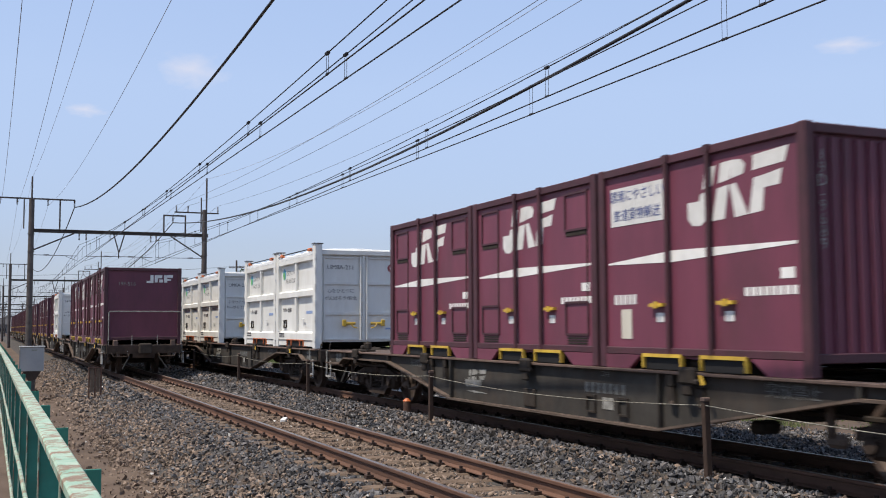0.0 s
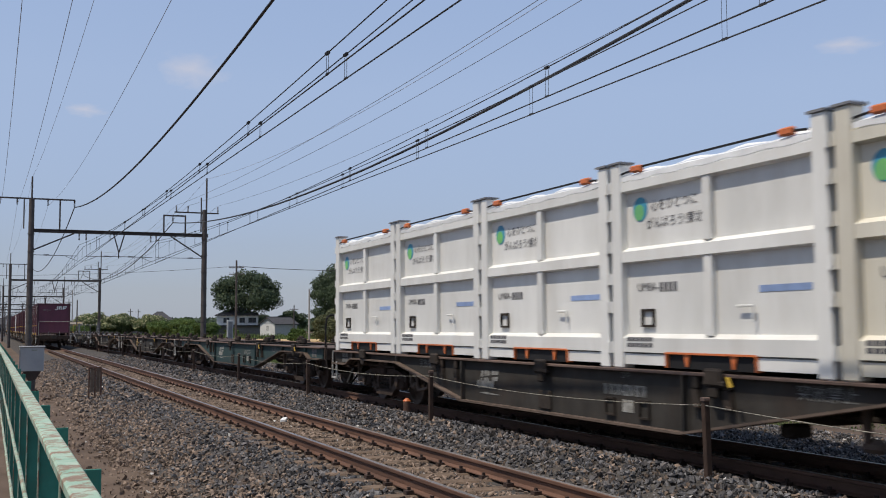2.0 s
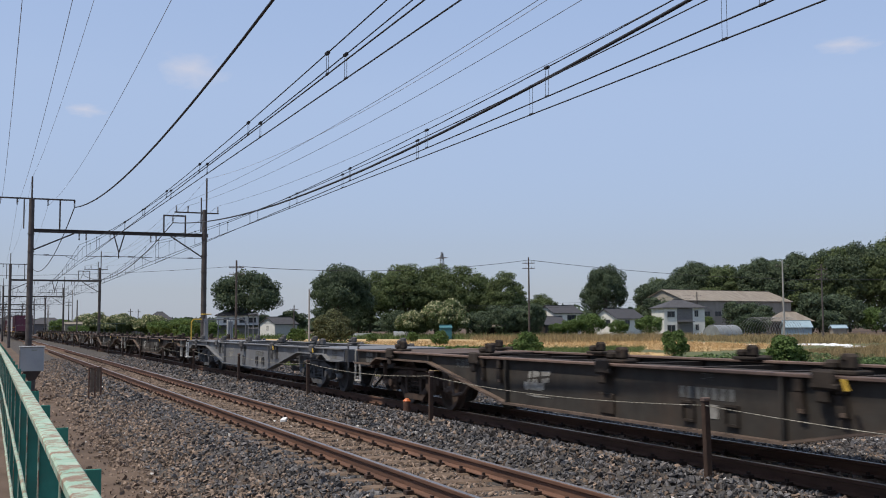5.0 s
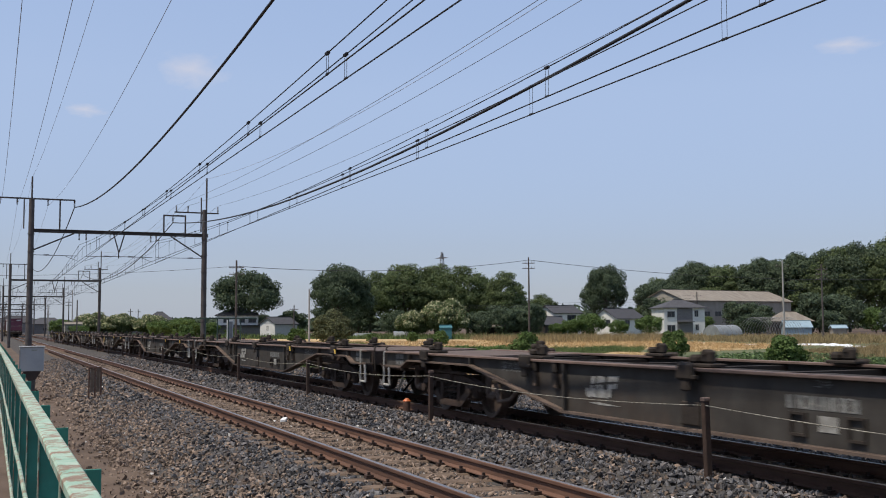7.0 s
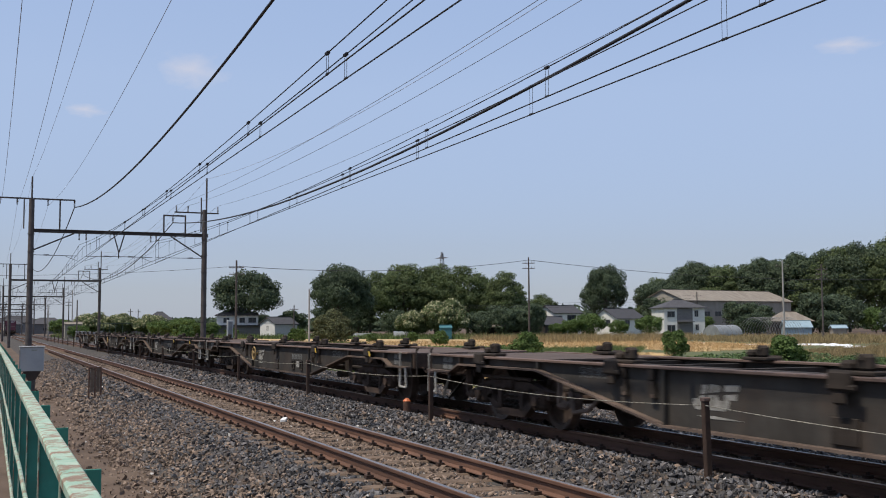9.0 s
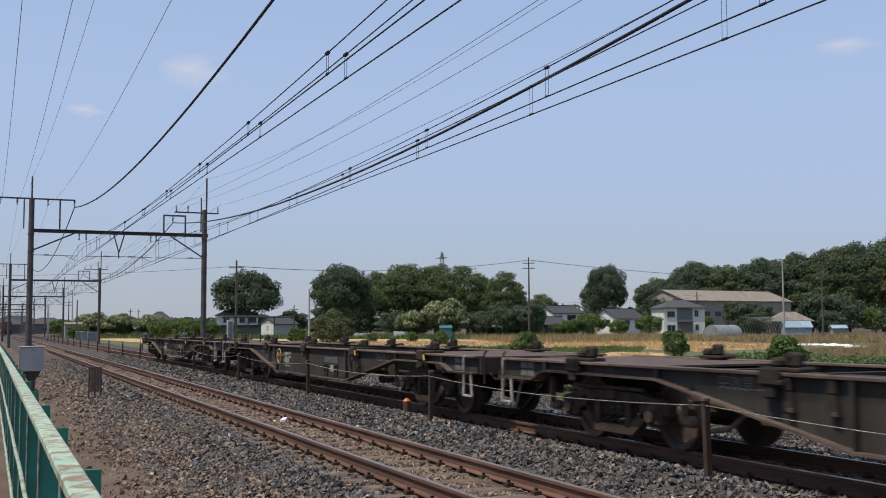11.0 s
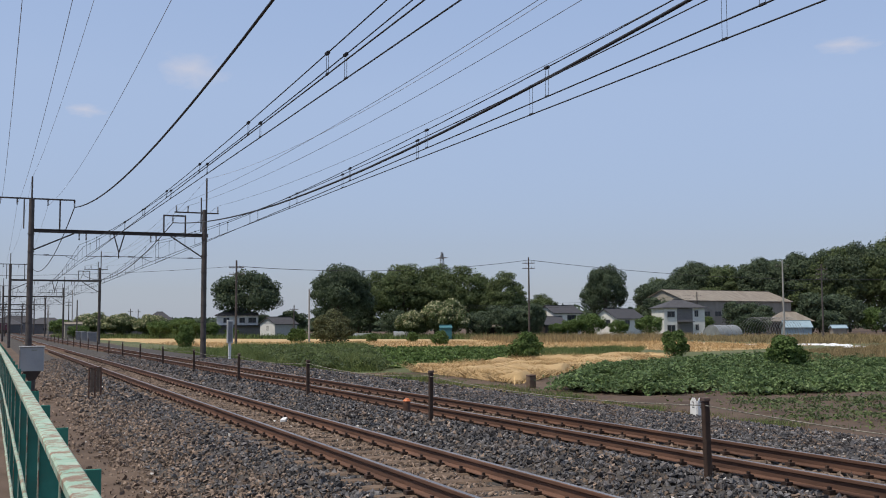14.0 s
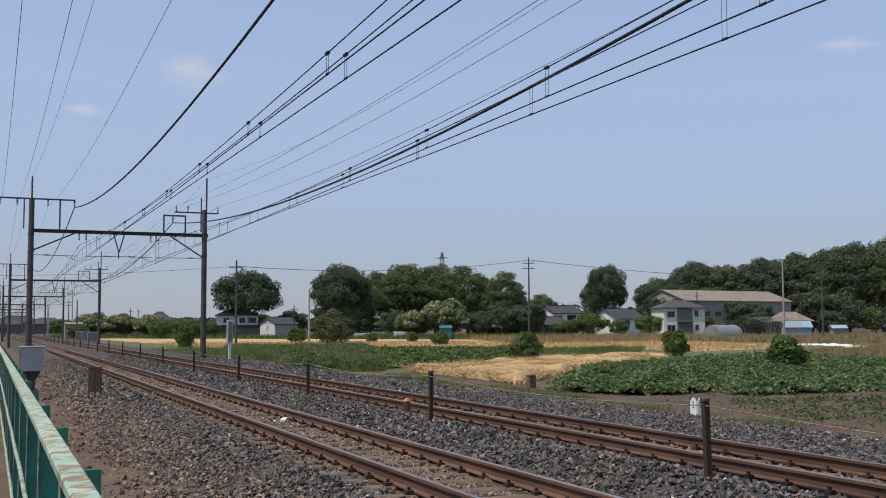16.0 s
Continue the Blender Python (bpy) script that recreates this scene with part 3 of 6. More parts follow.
# ---- ballast stones ----
def build_ballast():
    base = np.array([(1, 0, 0), (-1, 0, 0), (0, 1, 0), (0, -1, 0), (0, 0, 1), (0, 0, -1)], float) * 0.62
    tris = np.array([(0, 2, 4), (2, 1, 4), (1, 3, 4), (3, 0, 4), (2, 0, 5), (1, 2, 5), (3, 1, 5), (0, 3, 5)])

    def scatter(n, x0, x1, y0, y1, lo, hi):
        x, y = rng.uniform(x0, x1, n), rng.uniform(y0, y1, n)
        keep = (x < 1.12 * y + 1.0)
        for xc in (XN, XF):
            for s in (-1, 1):
                keep &= np.abs(x - (xc + s * 0.566)) > 0.10
            inside = np.abs(x - xc) < 1.0
            on_sleeper = np.abs((y + 4 + 0.3) % 0.6 - 0.3) < 0.125
            keep &= ~(inside & on_sleeper & (rng.random(n) < 0.80))
        keep &= ~((x < 2.7) & (rng.random(n) > np.clip((x - 1.5) / 1.0, 0.06, 1)))
        keep &= ~((x > 12.6) & (rng.random(n) > np.clip((13.7 - x) / 1.1, 0.0, 1)))
        x, y = x[keep], y[keep]
        n = len(x)
        z = np.interp(x, [1.0, 1.4, 2.3, 3.45, 5.75, 6.2, 6.6, 7.0, 7.35, 9.6, 11.5, 13.1, 14.1],
                      [-0.56, -0.56, -0.5, -0.19, -0.19, -0.06, 0.0, -0.06, -0.19, -0.19, -0.23, -0.32, -0.60])
        s = rng.uniform(lo, hi, n) * np.where(rng.random(n) < 0.25, 0.6, 1.0)
        z = z + rng.uniform(-0.025, 0.032, n)
        inner = np.zeros(n, bool)
        for xc in (XN, XF):
            inner |= np.abs(x - xc) < 1.0
        z = np.where(inner, z - 0.012, z)
        V = base[None] + rng.normal(0, 0.15, (n, 6, 3))
        V *= (s[:, None] * rng.uniform(0.5, 1.4, (n, 3)))[:, None, :]
        q = rng.normal(0, 1, (n, 4))
        q /= np.linalg.norm(q, axis=1, keepdims=True)
        w, a, b, c = q.T
        R = np.stack([1 - 2 * (b * b + c * c), 2 * (a * b - c * w), 2 * (a * c + b * w), 2 * (a * b + c * w), 1 - 2 * (a * a + c * c), 2 * (b * c - a * w),
                      2 * (a * c - b * w), 2 * (b * c + a * w), 1 - 2 * (a * a + b * b)], 1).reshape(n, 3, 3)
        V = np.einsum("nij,nkj->nki", R, V) + np.stack([x, y, z], 1)[:, None, :]
        brown = (x < 2.75 + rng.normal(0, 0.55, n)) | (np.abs(x - XN) < 0.75) | (rng.random(n) < 0.14) | (np.abs(x - XF) < 0.6)
        idx = np.where(brown, 1, 0)
        idx = np.where(rng.random(n) < 0.005, 2, idx)
        return V.reshape(-1, 3), n, idx

    V, n1, i1 = scatter(132000, 1.3, 13.8, 4.5, 25, 0.037, 0.063)
    V2, n2, i2 = scatter(56000, 1.3, 13.8, 25, 62, 0.06, 0.095)
    n = n1 + n2
    F = (np.arange(n)[:, None, None] * 6 + tris[None]).reshape(-1, 3)
    me = fast_mesh("ballast", np.concatenate([V, V2]), F, [M["stone"], M["stone_brown"], M["stone_pale"]], np.repeat(np.concatenate([i1, i2]), 8))
    tagged(new("ballast", me), "grey and brown crushed stone ballast around the tracks", "ballast", kind="stuff")


build_ballast()
GZ = -0.62


# ---- fields ----
def patch(name, corners, material, label, rise=0.004, bumps=0.0, step=1.0, wave=0.5):
    """A sheet of ground cover between four corners, with an uneven top."""
    c = [np.array(q, float) for q in corners]
    nu = max(4, int(np.linalg.norm(c[1] - c[0]) / step))
    nv = max(4, int(np.linalg.norm(c[3] - c[0]) / step))
    verts = []
    for j in range(nv + 1):
        for i in range(nu + 1):
            u, v = i / nu, j / nv
            p = (1 - u) * (1 - v) * c[0] + u * (1 - v) * c[1] + u * v * c[2] + (1 - u) * v * c[3]
            k = 1 if 0 < i < nu and 0 < j < nv else 0
            h = bumps * (0.5 + 0.8 * noise.noise((p[0] * wave, p[1] * wave, 3.3)) + 0.35 * noise.noise((p[0] * wave * 3, p[1] * wave * 3, 1.3)))
            jit = 0.5 * step
            verts.append((p[0] + jit * noise.noise((p[0], p[1], 9)), p[1] + jit * noise.noise((p[1], p[0], 5)), GZ + rise + max(0.0, h) * k - (0 if k else 0.003)))
    faces = [(j * (nu + 1) + i, j * (nu + 1) + i + 1, (j + 1) * (nu + 1) + i + 1, (j + 1) * (nu + 1) + i) for j in range(nv) for i in range(nu)]
    ob = raw(name, verts, faces, material, smooth=True)
    return tagged(ob, label, "field", kind="structure")


def in_quad(corners, n):
    c = [np.array(q, float) for q in corners]
    u, v = rng.random(n)[:, None], rng.random(n)[:, None]
    return (1 - u) * (1 - v) * c[0] + u * (1 - v) * c[1] + u * v * c[2] + (1 - u) * v * c[3]


def blades(name, corners, n, h, w, material, label, category, lean=0.25, z0=GZ, clump=0.0):
    """Upright blades of grass or straw over an area, as one mass."""
    P = in_quad(corners, n)
    P = P + rng.normal(0, 0.012, (n, 1)) * (np.abs(P) + 6)
    if clump:
        keep = np.array([noise.noise((x * clump, y * clump, 0)) for x, y in P]) > -0.08
        P = P[keep]
        n = len(P)
    a = rng.uniform(0, 2 * math.pi, n)
    hh = h * rng.uniform(0.45, 1.2, n) * np.array([0.85 + 0.9 * noise.noise((x * 0.45, y * 0.45, 4.0)) for x, y in P]).clip(0.25, 1.6)
    ww = w * rng.uniform(0.6, 1.3, n)
    dx, dy = np.cos(a) * ww / 2, np.sin(a) * ww / 2
    lx, ly = rng.normal(0, lean, n) * hh, rng.normal(0, lean, n) * hh
    V = np.empty((n, 3, 3))
    V[:, 0] = np.stack([P[:, 0] - dx, P[:, 1] - dy, np.full(n, z0 - 0.02)], 1)
    V[:, 1] = np.stack([P[:, 0] + dx, P[:, 1] + dy, np.full(n, z0 - 0.02)], 1)
    V[:, 2] = np.stack([P[:, 0] + lx, P[:, 1] + ly, z0 + hh], 1)
    me = fast_mesh(name, V.reshape(-1, 3), np.arange(n * 3).reshape(n, 3), [material])
    return tagged(new(name, me), label, category, kind="stuff")


def crop(name, corners, n, h, size, material, label, rows=None):
    """A stand of leafy plants: leaves in mounds over an area."""
    P = in_quad(corners, n)
    P = P + rng.normal(0, 0.28, P.shape)
    hh = np.array([0.55 + 0.6 * noise.noise((x * 1.1, y * 1.1, 2.0)) + 0.35 * noise.noise((x * 3.1, y * 3.1, 1.0)) for x, y in P])
    if rows:
        hh *= 0.55 + 0.55 * np.abs(np.sin(P[:, 0] * math.pi / rows))
    z = GZ + np.clip(hh, 0.08, 1.2) * h * rng.uniform(0.35, 1.0, n) ** 0.5
    C = np.stack([P[:, 0], P[:, 1], z], 1)
    V, F = leaf_slips(C, np.tile((0.0, 0.0, 0.8), (n, 1)), size, 0.6)
    me = fast_mesh(name, V, F, [material])
    return tagged(new(name, me), label, "plants", kind="stuff")


patch("field_green", [(14.5, 44), (150, 44), (150, 260), (14.5, 260)], M["field"], "green and brown rough field beyond the line", 0.004, 0.0, 12)
patch("straw_field", [(23, 92), (76, 80), (85, 132), (18, 235)], M["straw"], "harvested golden straw field", 0.03, 0.05, 2.0, 0.2)
patch("straw_strip", [(53, 69), (67, 75), (80, 106), (58, 108)], M["straw"], "strip of golden straw beside the crops", 0.03, 0.10, 1.2, 0.4)
STRAW = [(18.0, 34.0), (26.4, 43.6), (31.0, 56.8), (18.6, 46.5)]
STRAW2 = [(26.0, 44.0), (41.5, 57.0), (43.0, 61.5), (30.0, 58.5)]
patch("straw_mulch", STRAW, M["straw"], "heaps of loose golden straw mulch", 0.02, 0.34, 0.35, 0.55)
patch("straw_mulch_strip", STRAW2, M["straw"], "heaps of loose golden straw mulch", 0.02, 0.34, 0.4, 0.55)
blades("loose_straw", STRAW, 34000, 0.30, 0.035, M["straw_blade"], "tangled loose straw stalks", "straw", lean=1.6, z0=GZ + 0.06)
blades("loose_straw", STRAW2, 14000, 0.30, 0.04, M["straw_blade"], "tangled loose straw stalks", "straw", lean=1.6, z0=GZ + 0.06)
blades("straw_stubble", [(23, 92), (76, 80), (84, 125), (20, 150)], 26000, 0.32, 0.12, M["straw_blade"], "pale cut straw stubble", "straw", lean=0.7)
blades("straw_stubble", [(53, 69), (67, 75), (80, 106), (58, 108)], 16000, 0.3, 0.09, M["straw_blade"], "pale cut straw stubble", "straw", lean=0.9)
# green bands and grass
blades("tall_grass", [(13.6, 52), (17.4, 47), (38, 108), (22, 106)], 60000, 0.60, 0.05, M["grass"], "tall rough green grass", "grass", lean=0.55)
crop("broadleaf_weeds", [(14.2, 50), (17.6, 47), (34, 96), (22, 98)], 30000, 0.7, 0.15, M["leaf"], "leafy green weeds among the grass")
blades("tall_grass", [(12.3, 62), (14.5, 58), (23, 100), (13.5, 100)], 9000, 0.5, 0.05, M["grass"], "tall rough green grass", "grass", lean=0.3)
crop("bean_plants", [(18.2, 49.5), (29.5, 55.6), (45, 84), (30, 90)], 46000, 0.48, 0.17, M["leaf_bright"], "low leafy green bean plants", rows=1.4)
blades("green_verge", [(31, 58), (42, 62), (57, 82), (45, 84)], 26000, 0.35, 0.06, M["grass"], "short bright green grass", "grass", lean=0.35)
blades("dry_verge", [(58, 112), (80, 108), (125, 160), (85, 190)], 26000, 0.9, 0.10, M["dry_grass"], "dry brown grass at the field edge", "grass", lean=0.25)
blades("dry_verge", [(36, 40), (45, 42), (75, 70), (52, 56)], 26000, 0.55, 0.045, M["dry_grass"], "reddish brown dry grass", "grass", lean=0.35)
blades("far_verge", [(15, 235), (85, 150), (100, 180), (15, 300)], 26000, 0.9, 0.22, M["grass"], "green grass verge before the houses", "grass", lean=0.3)
blades("dry_verge", [(80, 85), (120, 95), (150, 150), (100, 150)], 16000, 0.7, 0.12, M["dry_grass"], "dry grass verge before the houses", "grass", lean=0.3)
blades("lineside_weeds", [(13.0, 12), (15.2, 12), (17.4, 40), (13.2, 40)], 26000, 0.17, 0.02, M["grass"], "sparse weeds on the bank", "grass", lean=0.5, clump=0.5)
blades("lineside_weeds", [(13.0, 38), (16.5, 38), (16.2, 70), (12.8, 70)], 22000, 0.28, 0.03, M["grass"], "weeds along the bank", "grass", lean=0.4, clump=0.3)
blades("dead_weeds", [(12.9, 13), (15.4, 13), (17.4, 48), (13.0, 48)], 16000, 0.10, 0.02, M["dry_grass"], "dry stalks on the bank", "grass", lean=1.0, clump=0.4)
# the leafy crop and the small rows before it
CROP = [(17.2, 29.6), (18.6, 25.6), (30, 33), (26.8, 42.6)]
crop("potato_plants", CROP, 70000, 0.55, 0.092, M["crop_leaf"], "dense dark green leafy crop", rows=None)
crop("potato_plants", [(26.8, 42.6), (30, 33), (44, 41.5), (47.4, 54.0)], 62000, 0.55, 0.11, M["crop_leaf"], "dense dark green leafy crop")
crop("potato_plants", [(20.0, 24.6), (26.0, 24.1), (43, 40.5), (30, 33.2)], 64000, 0.52, 0.098, M["crop_leaf"], "dense dark green leafy crop")
patch("dug_bed", [(14.6, 13.0), (27, 13), (27.5, 25.5), (16.2, 26.4)], M["soil"], "bare dug soil bed", 0.02, 0.10, 0.5, 0.8)
for y0 in (17.3, 19.2, 21.6):
    crop("seedling_row", [(15.8 + (y0 - 17.3) * 0.5, y0), (26, y0 - 1.2), (26, y0 - 0.5), (15.8 + (y0 - 17.3) * 0.5, y0 + 0.45)], 1500, 0.32, 0.065, M["leaf"], "row of small green seedlings in soil")
crop("bed_weeds", [(15.6, 14.5), (26, 14), (27, 25), (17.5, 25.5)], 2200, 0.18, 0.06, M["grass"], "scattered weeds over the dug bed")
blades("leek_clump", [(18.9, 17.0), (19.6, 17.0), (19.6, 17.5), (18.9, 17.5)], 90, 0.62, 0.03, M["crop_leaf"], "upright clump of blue-green leeks", "plants", lean=0.12)


# ---- bushes and trees ----
def crown_lobes(w, h, n, seed):
    """A domed core with many flattened lobes set into its surface, larger below, uneven all round."""
    r = random.Random(seed)
    out = [(0, 0, -0.04 * h, w * 0.40, w * 0.40, h * 0.42)]
    for i in range(n):
        a, q = r.uniform(0, 2 * math.pi), r.uniform(-0.35, 1.0)
        c = math.sqrt(max(0.0, 1 - q * q))
        k = r.uniform(0.78, 1.10)
        s = w * r.uniform(0.075, 0.17)
        out.append((math.cos(a) * c * w * 0.40 * k, math.sin(a) * c * w * 0.40 * k, -0.04 * h + q * h * 0.42 * k, s, s, s * r.uniform(0.5, 0.8)))
    return out


def build_tree(name, label, w, h, crown_h, seed, leaf, size, density, lobes=16, flowers=None, limbs=7, category="tree", trunk_r=None):
    """A tapered trunk with limbs and a crown of lobes of leaves; origin at the foot."""
    t = thing(name, label, category, "trees and bushes" if category == "tree" else "bushes in the field")
    r = random.Random(seed)
    zc = h - crown_h * 0.5
    L = [(x, y, z + zc, a, b, c) for x, y, z, a, b, c in crown_lobes(w, crown_h, lobes, seed)]
    P, Q = lobes_cloud(L, density * 2.1 if category == "tree" else density)
    P[:, 2] = np.maximum(P[:, 2], 0.05)
    V, F = leaf_slips(P, Q, size * 0.78) if category == "tree" else leaves(P, Q, size, spread=0.7)
    part_ob = new("crown", fast_mesh("crown", V, F, [leaf]))
    part_ob.parent = t
    if flowers:
        P, Q = lobes_cloud([(x, y, z + 0.1, a * 1.03, b * 1.03, c * 1.03) for x, y, z, a, b, c in L[1:]], density * 0.45, 0.0)
        keep = (P[:, 2] > zc - crown_h * 0.2) & (rng.random(len(P)) < 0.75)
        V, F = leaves(P[keep], Q[keep], size * 0.8)
        o = new("blossom", fast_mesh("blossom", V, F, [flowers]))
        o.parent = t
    tr = trunk_r or max(0.03, h * 0.022)
    bm = cyl(B(), (0, 0, -0.2), (0, 0, zc), tr, 10, tr * 0.45)
    for i in range(limbs):
        a = 2 * math.pi * i / limbs + r.uniform(-0.4, 0.4)
        z0 = h - crown_h + r.uniform(-0.1, 0.25) * crown_h
        z0 = max(0.05, z0)
        q = w * r.uniform(0.22, 0.36)
        mid = (math.cos(a) * q * 0.5, math.sin(a) * q * 0.5, z0 + crown_h * 0.25)
        end = (math.cos(a) * q, math.sin(a) * q, z0 + crown_h * r.uniform(0.4, 0.62))
        cyl(bm, (0, 0, z0), mid, tr * 0.5, 6, tr * 0.34)
        cyl(bm, mid, end, tr * 0.34, 6, tr * 0.12)
    part("trunk", bm, M["bark"], t)
    return t


def place(proto, x, y, s=1.0, turn=0.0, sz=None):
    o = copy_thing(proto, pose(x, y, GZ, 0, 0, turn))
    o.scale = (s, s, sz or s)
    return o


bush = build_tree("bush", "round clipped green bush standing in the field", 2.3, 1.85, 2.1, 3, M["leaf_bright"], 0.11, 150, 22, category="bush", limbs=5)
bush.matrix_world = pose(29.8, 55.4, GZ)
place(bush, 44.2, 60.1, 0.82, 80, 1.0)
place(bush, 33.3, 37.0, 0.92, 190)
place(bush, 46.6, 106.8, 0.95, 30)
place(bush, 53.7, 132.9, 0.8, 230)
place(bush, 49.2, 137.1, 0.7, 120)
place(bush, 40.6, 144.9, 1.2, 300, 1.1)
place(bush, 20.4, 119.0, 1.0, 250, 1.4)
shrub = build_tree("shrub", "tall olive-green shrub with loose feathery outline", 5.4, 4.3, 4.8, 11, M["leaf_olive"], 0.17, 60, 34, category="bush", limbs=9)
shrub.matrix_world = pose(41.0, 129.0, GZ)

oak = build_tree("tree", "broad dark green tree with spreading crown", 15, 13, 9.5, 21, M["leaf_dark"], 0.38, 5.8, 46)
oak.matrix_world = pose(52.7, 228.9, GZ)
oak.scale = (1, 1, 1.16)
oak_b = build_tree("tree", "large dark green tree with domed crown and bare limbs", 15, 14.5, 11.5, 5, M["leaf_dark"], 0.38, 5.8, 50, limbs=10)
oak_b.matrix_world = pose(68.7, 210.8, GZ)
oak_b.scale = (1, 1, 1.08)
elm = build_tree("tree", "tall mid-green woodland tree", 13, 16, 13.5, 9, M["leaf"], 0.39, 5.4, 50)
elm.matrix_world = pose(89.1, 226, GZ)
elm.scale = (1.12, 1.12, 1.1)
pine = build_tree("tree", "dark layered evergreen tree with gaps in the crown", 10, 15, 9, 14, M["leaf_dark"], 0.39, 5.2, 30, limbs=10)
pine.matrix_world = pose(171, 243, GZ, 0, 0, 40)
chestnut = build_tree("tree", "chestnut tree covered in cream blossom", 9.5, 7.0, 6.2, 31, M["leaf"], 0.30, 14, 40, flowers=M["flower"])
chestnut.matrix_world = pose(77.0, 174.0, GZ)
low = build_tree("tree", "low fresh green orchard tree", 6.0, 4.8, 4.4, 17, M["leaf_bright"], 0.24, 18, 26)
low.matrix_world = pose(104.5, 168.5, GZ)
under = build_tree("tree", "dense dark understorey trees at the wood edge", 9, 8, 7.8, 41, M["leaf_dark"], 0.42, 4.8, 34, limbs=4)
under.matrix_world = pose(80, 232, GZ)

place(chestnut, 72.2, 177.5, 0.72, 100)
for x, y, s, a, z in ((96.5, 224, 1.12, 70, 1.06), (102.5, 219, 1.12, 160, 1.06), (108, 212, 0.9, 250, 0.95), (93, 236, 1.15, 200, 1.12), (84, 235, 1.0, 300, 1.0), (99, 230, 1.1, 20, 1.12), (113, 216, 0.7, 20, 0.75)):
    place(elm, x, y, s, a, z)
for x, y, s, a in ((73, 232, 1.0, 20), (88, 214, 0.8, 130), (93, 208, 0.8, 250), (97, 203, 0.75, 300), (101, 199, 0.9, 100), (105, 196, 0.9, 70), (84, 218, 0.8, 10), (62, 226, 0.8, 210), (58, 236, 0.7, 40), (109, 203, 0.8, 5)):
    place(under, x, y, s, a)
place(oak_b, 160.5, 250, 0.84, 120, 1.36)
place(pine, 164, 262, 1.0, 200)
for x, y, s, a in ((130, 262, 0.95, 20), (138, 258, 0.85, 100), (145, 262, 0.9, 180), (124, 246, 0.8, 270), (120, 232, 0.62, 150)):
    place(under if s < 0.7 else elm, x, y, s * 0.8, a, s * 0.72)
for x, y, s, a in ((135, 268, 0.8, 200), (142, 272, 0.72, 10), (150, 268, 0.8, 60), (127, 256, 0.7, 300), (170, 262, 0.52, 140), (178, 258, 0.55, 250), (117, 240, 0.72, 90), (122, 250, 0.8, 190), (186, 262, 0.6, 20)):
    place(elm, x, y, s, a, s * 0.95)
# orchard trees before the houses
for x, y, s, a in ((109.0, 165.5, 0.72, 80), (114.0, 162.5, 0.9, 190), (101.5, 170.5, 0.75, 300), (99.0, 171.5, 0.6, 40)):
    place(low, x, y, s, a)
for x, y, s, a in ((84.0, 174.0, 0.62, 40), (88.5, 172.5, 0.74, 140), (93.0, 171.0, 0.86, 240)):
    place(under, x, y, s * 0.85, a, s)
# the wood behind the warehouse
wood = random.Random(3)
for i in range(24):
    u = i / 23
    top = 19.6 + 10.5 * min(1, u * 1.35) + 1.6 * math.sin(u * 9)
    x, y = 200 + 52 * u, 276 - 62 * u
    s = top / 16
    place((elm, oak_b, elm, pine)[i % 4], x + wood.uniform(-4, 4), y + wood.uniform(-4, 8), s * wood.uniform(0.75, 0.95), wood.uniform(0, 360), s * wood.uniform(0.84, 0.98) * (1.0 if i % 4 in (0, 2) else 1.08))
for i in range(15):
    u = i / 14
    place((under, low)[i % 3 == 2], 165 + 62 * u + wood.uniform(-3, 3), 232 - 72 * u + wood.uniform(-4, 4), wood.uniform(0.9, 1.5), wood.uniform(0, 360))
for x, y, s in ((142, 168, 0.62), (148, 172, 0.66), (164, 168, 0.7), (172, 158, 0.8), (168, 150, 0.6)):
    place(under, x, y, s, x * 7)
# low trees along the far side of the line
for x, y, s, a, p in ((21.5, 245, 1.0, 0, "c"), (27, 240, 0.95, 80, "c"), (33, 236, 0.9, 160, "c"), (24, 262, 1.1, 240, "l"), (31, 210, 1.0, 30, "l"), (35, 206, 1.1, 120, "l"), (38, 212, 0.9, 210, "l"), (43, 222, 0.9, 300, "l"),
                      (40, 240, 1.2, 20, "l"), (47, 218, 0.6, 90, "l"), (58, 214, 0.8, 60, "l"), (17, 230, 0.8, 60, "l"), (18, 300, 1.3, 60, "l")):
    place(chestnut if p == "c" else low, x, y, s * 0.95, a, s * 0.8)


def far_wood(name, x0, y0, x1, y1, h, n):
    C = np.stack([rng.uniform(0, 1, n), rng.uniform(0, 1, n)], 1)
    x = x0 + (x1 - x0) * C[:, 0] + rng.normal(0, 8, n)
    y = y0 + (y1 - y0) * C[:, 0] + rng.normal(0, 8, n)
    top = h * (0.65 + 0.5 * np.array([noise.noise((v * 0.03, 1.7, 0)) for v in x + y]))
    P = np.stack([x, y, GZ + top * C[:, 1] ** 0.7], 1)
    V, F = leaves(P, np.tile((0.0, -0.5, 0.6), (n, 1)), 2.2)
    tagged(new(name, fast_mesh(name, V, F, [M["leaf_dark"]])), "distant wooded skyline", "trees", kind="stuff")


far_wood("far_wood", -60, 900, 300, 760, 11, 9000)
far_wood("far_wood", 60, 520, 190, 470, 7, 5000)
far_wood("far_wood", 230, 420, 560, 300, 16, 9000)


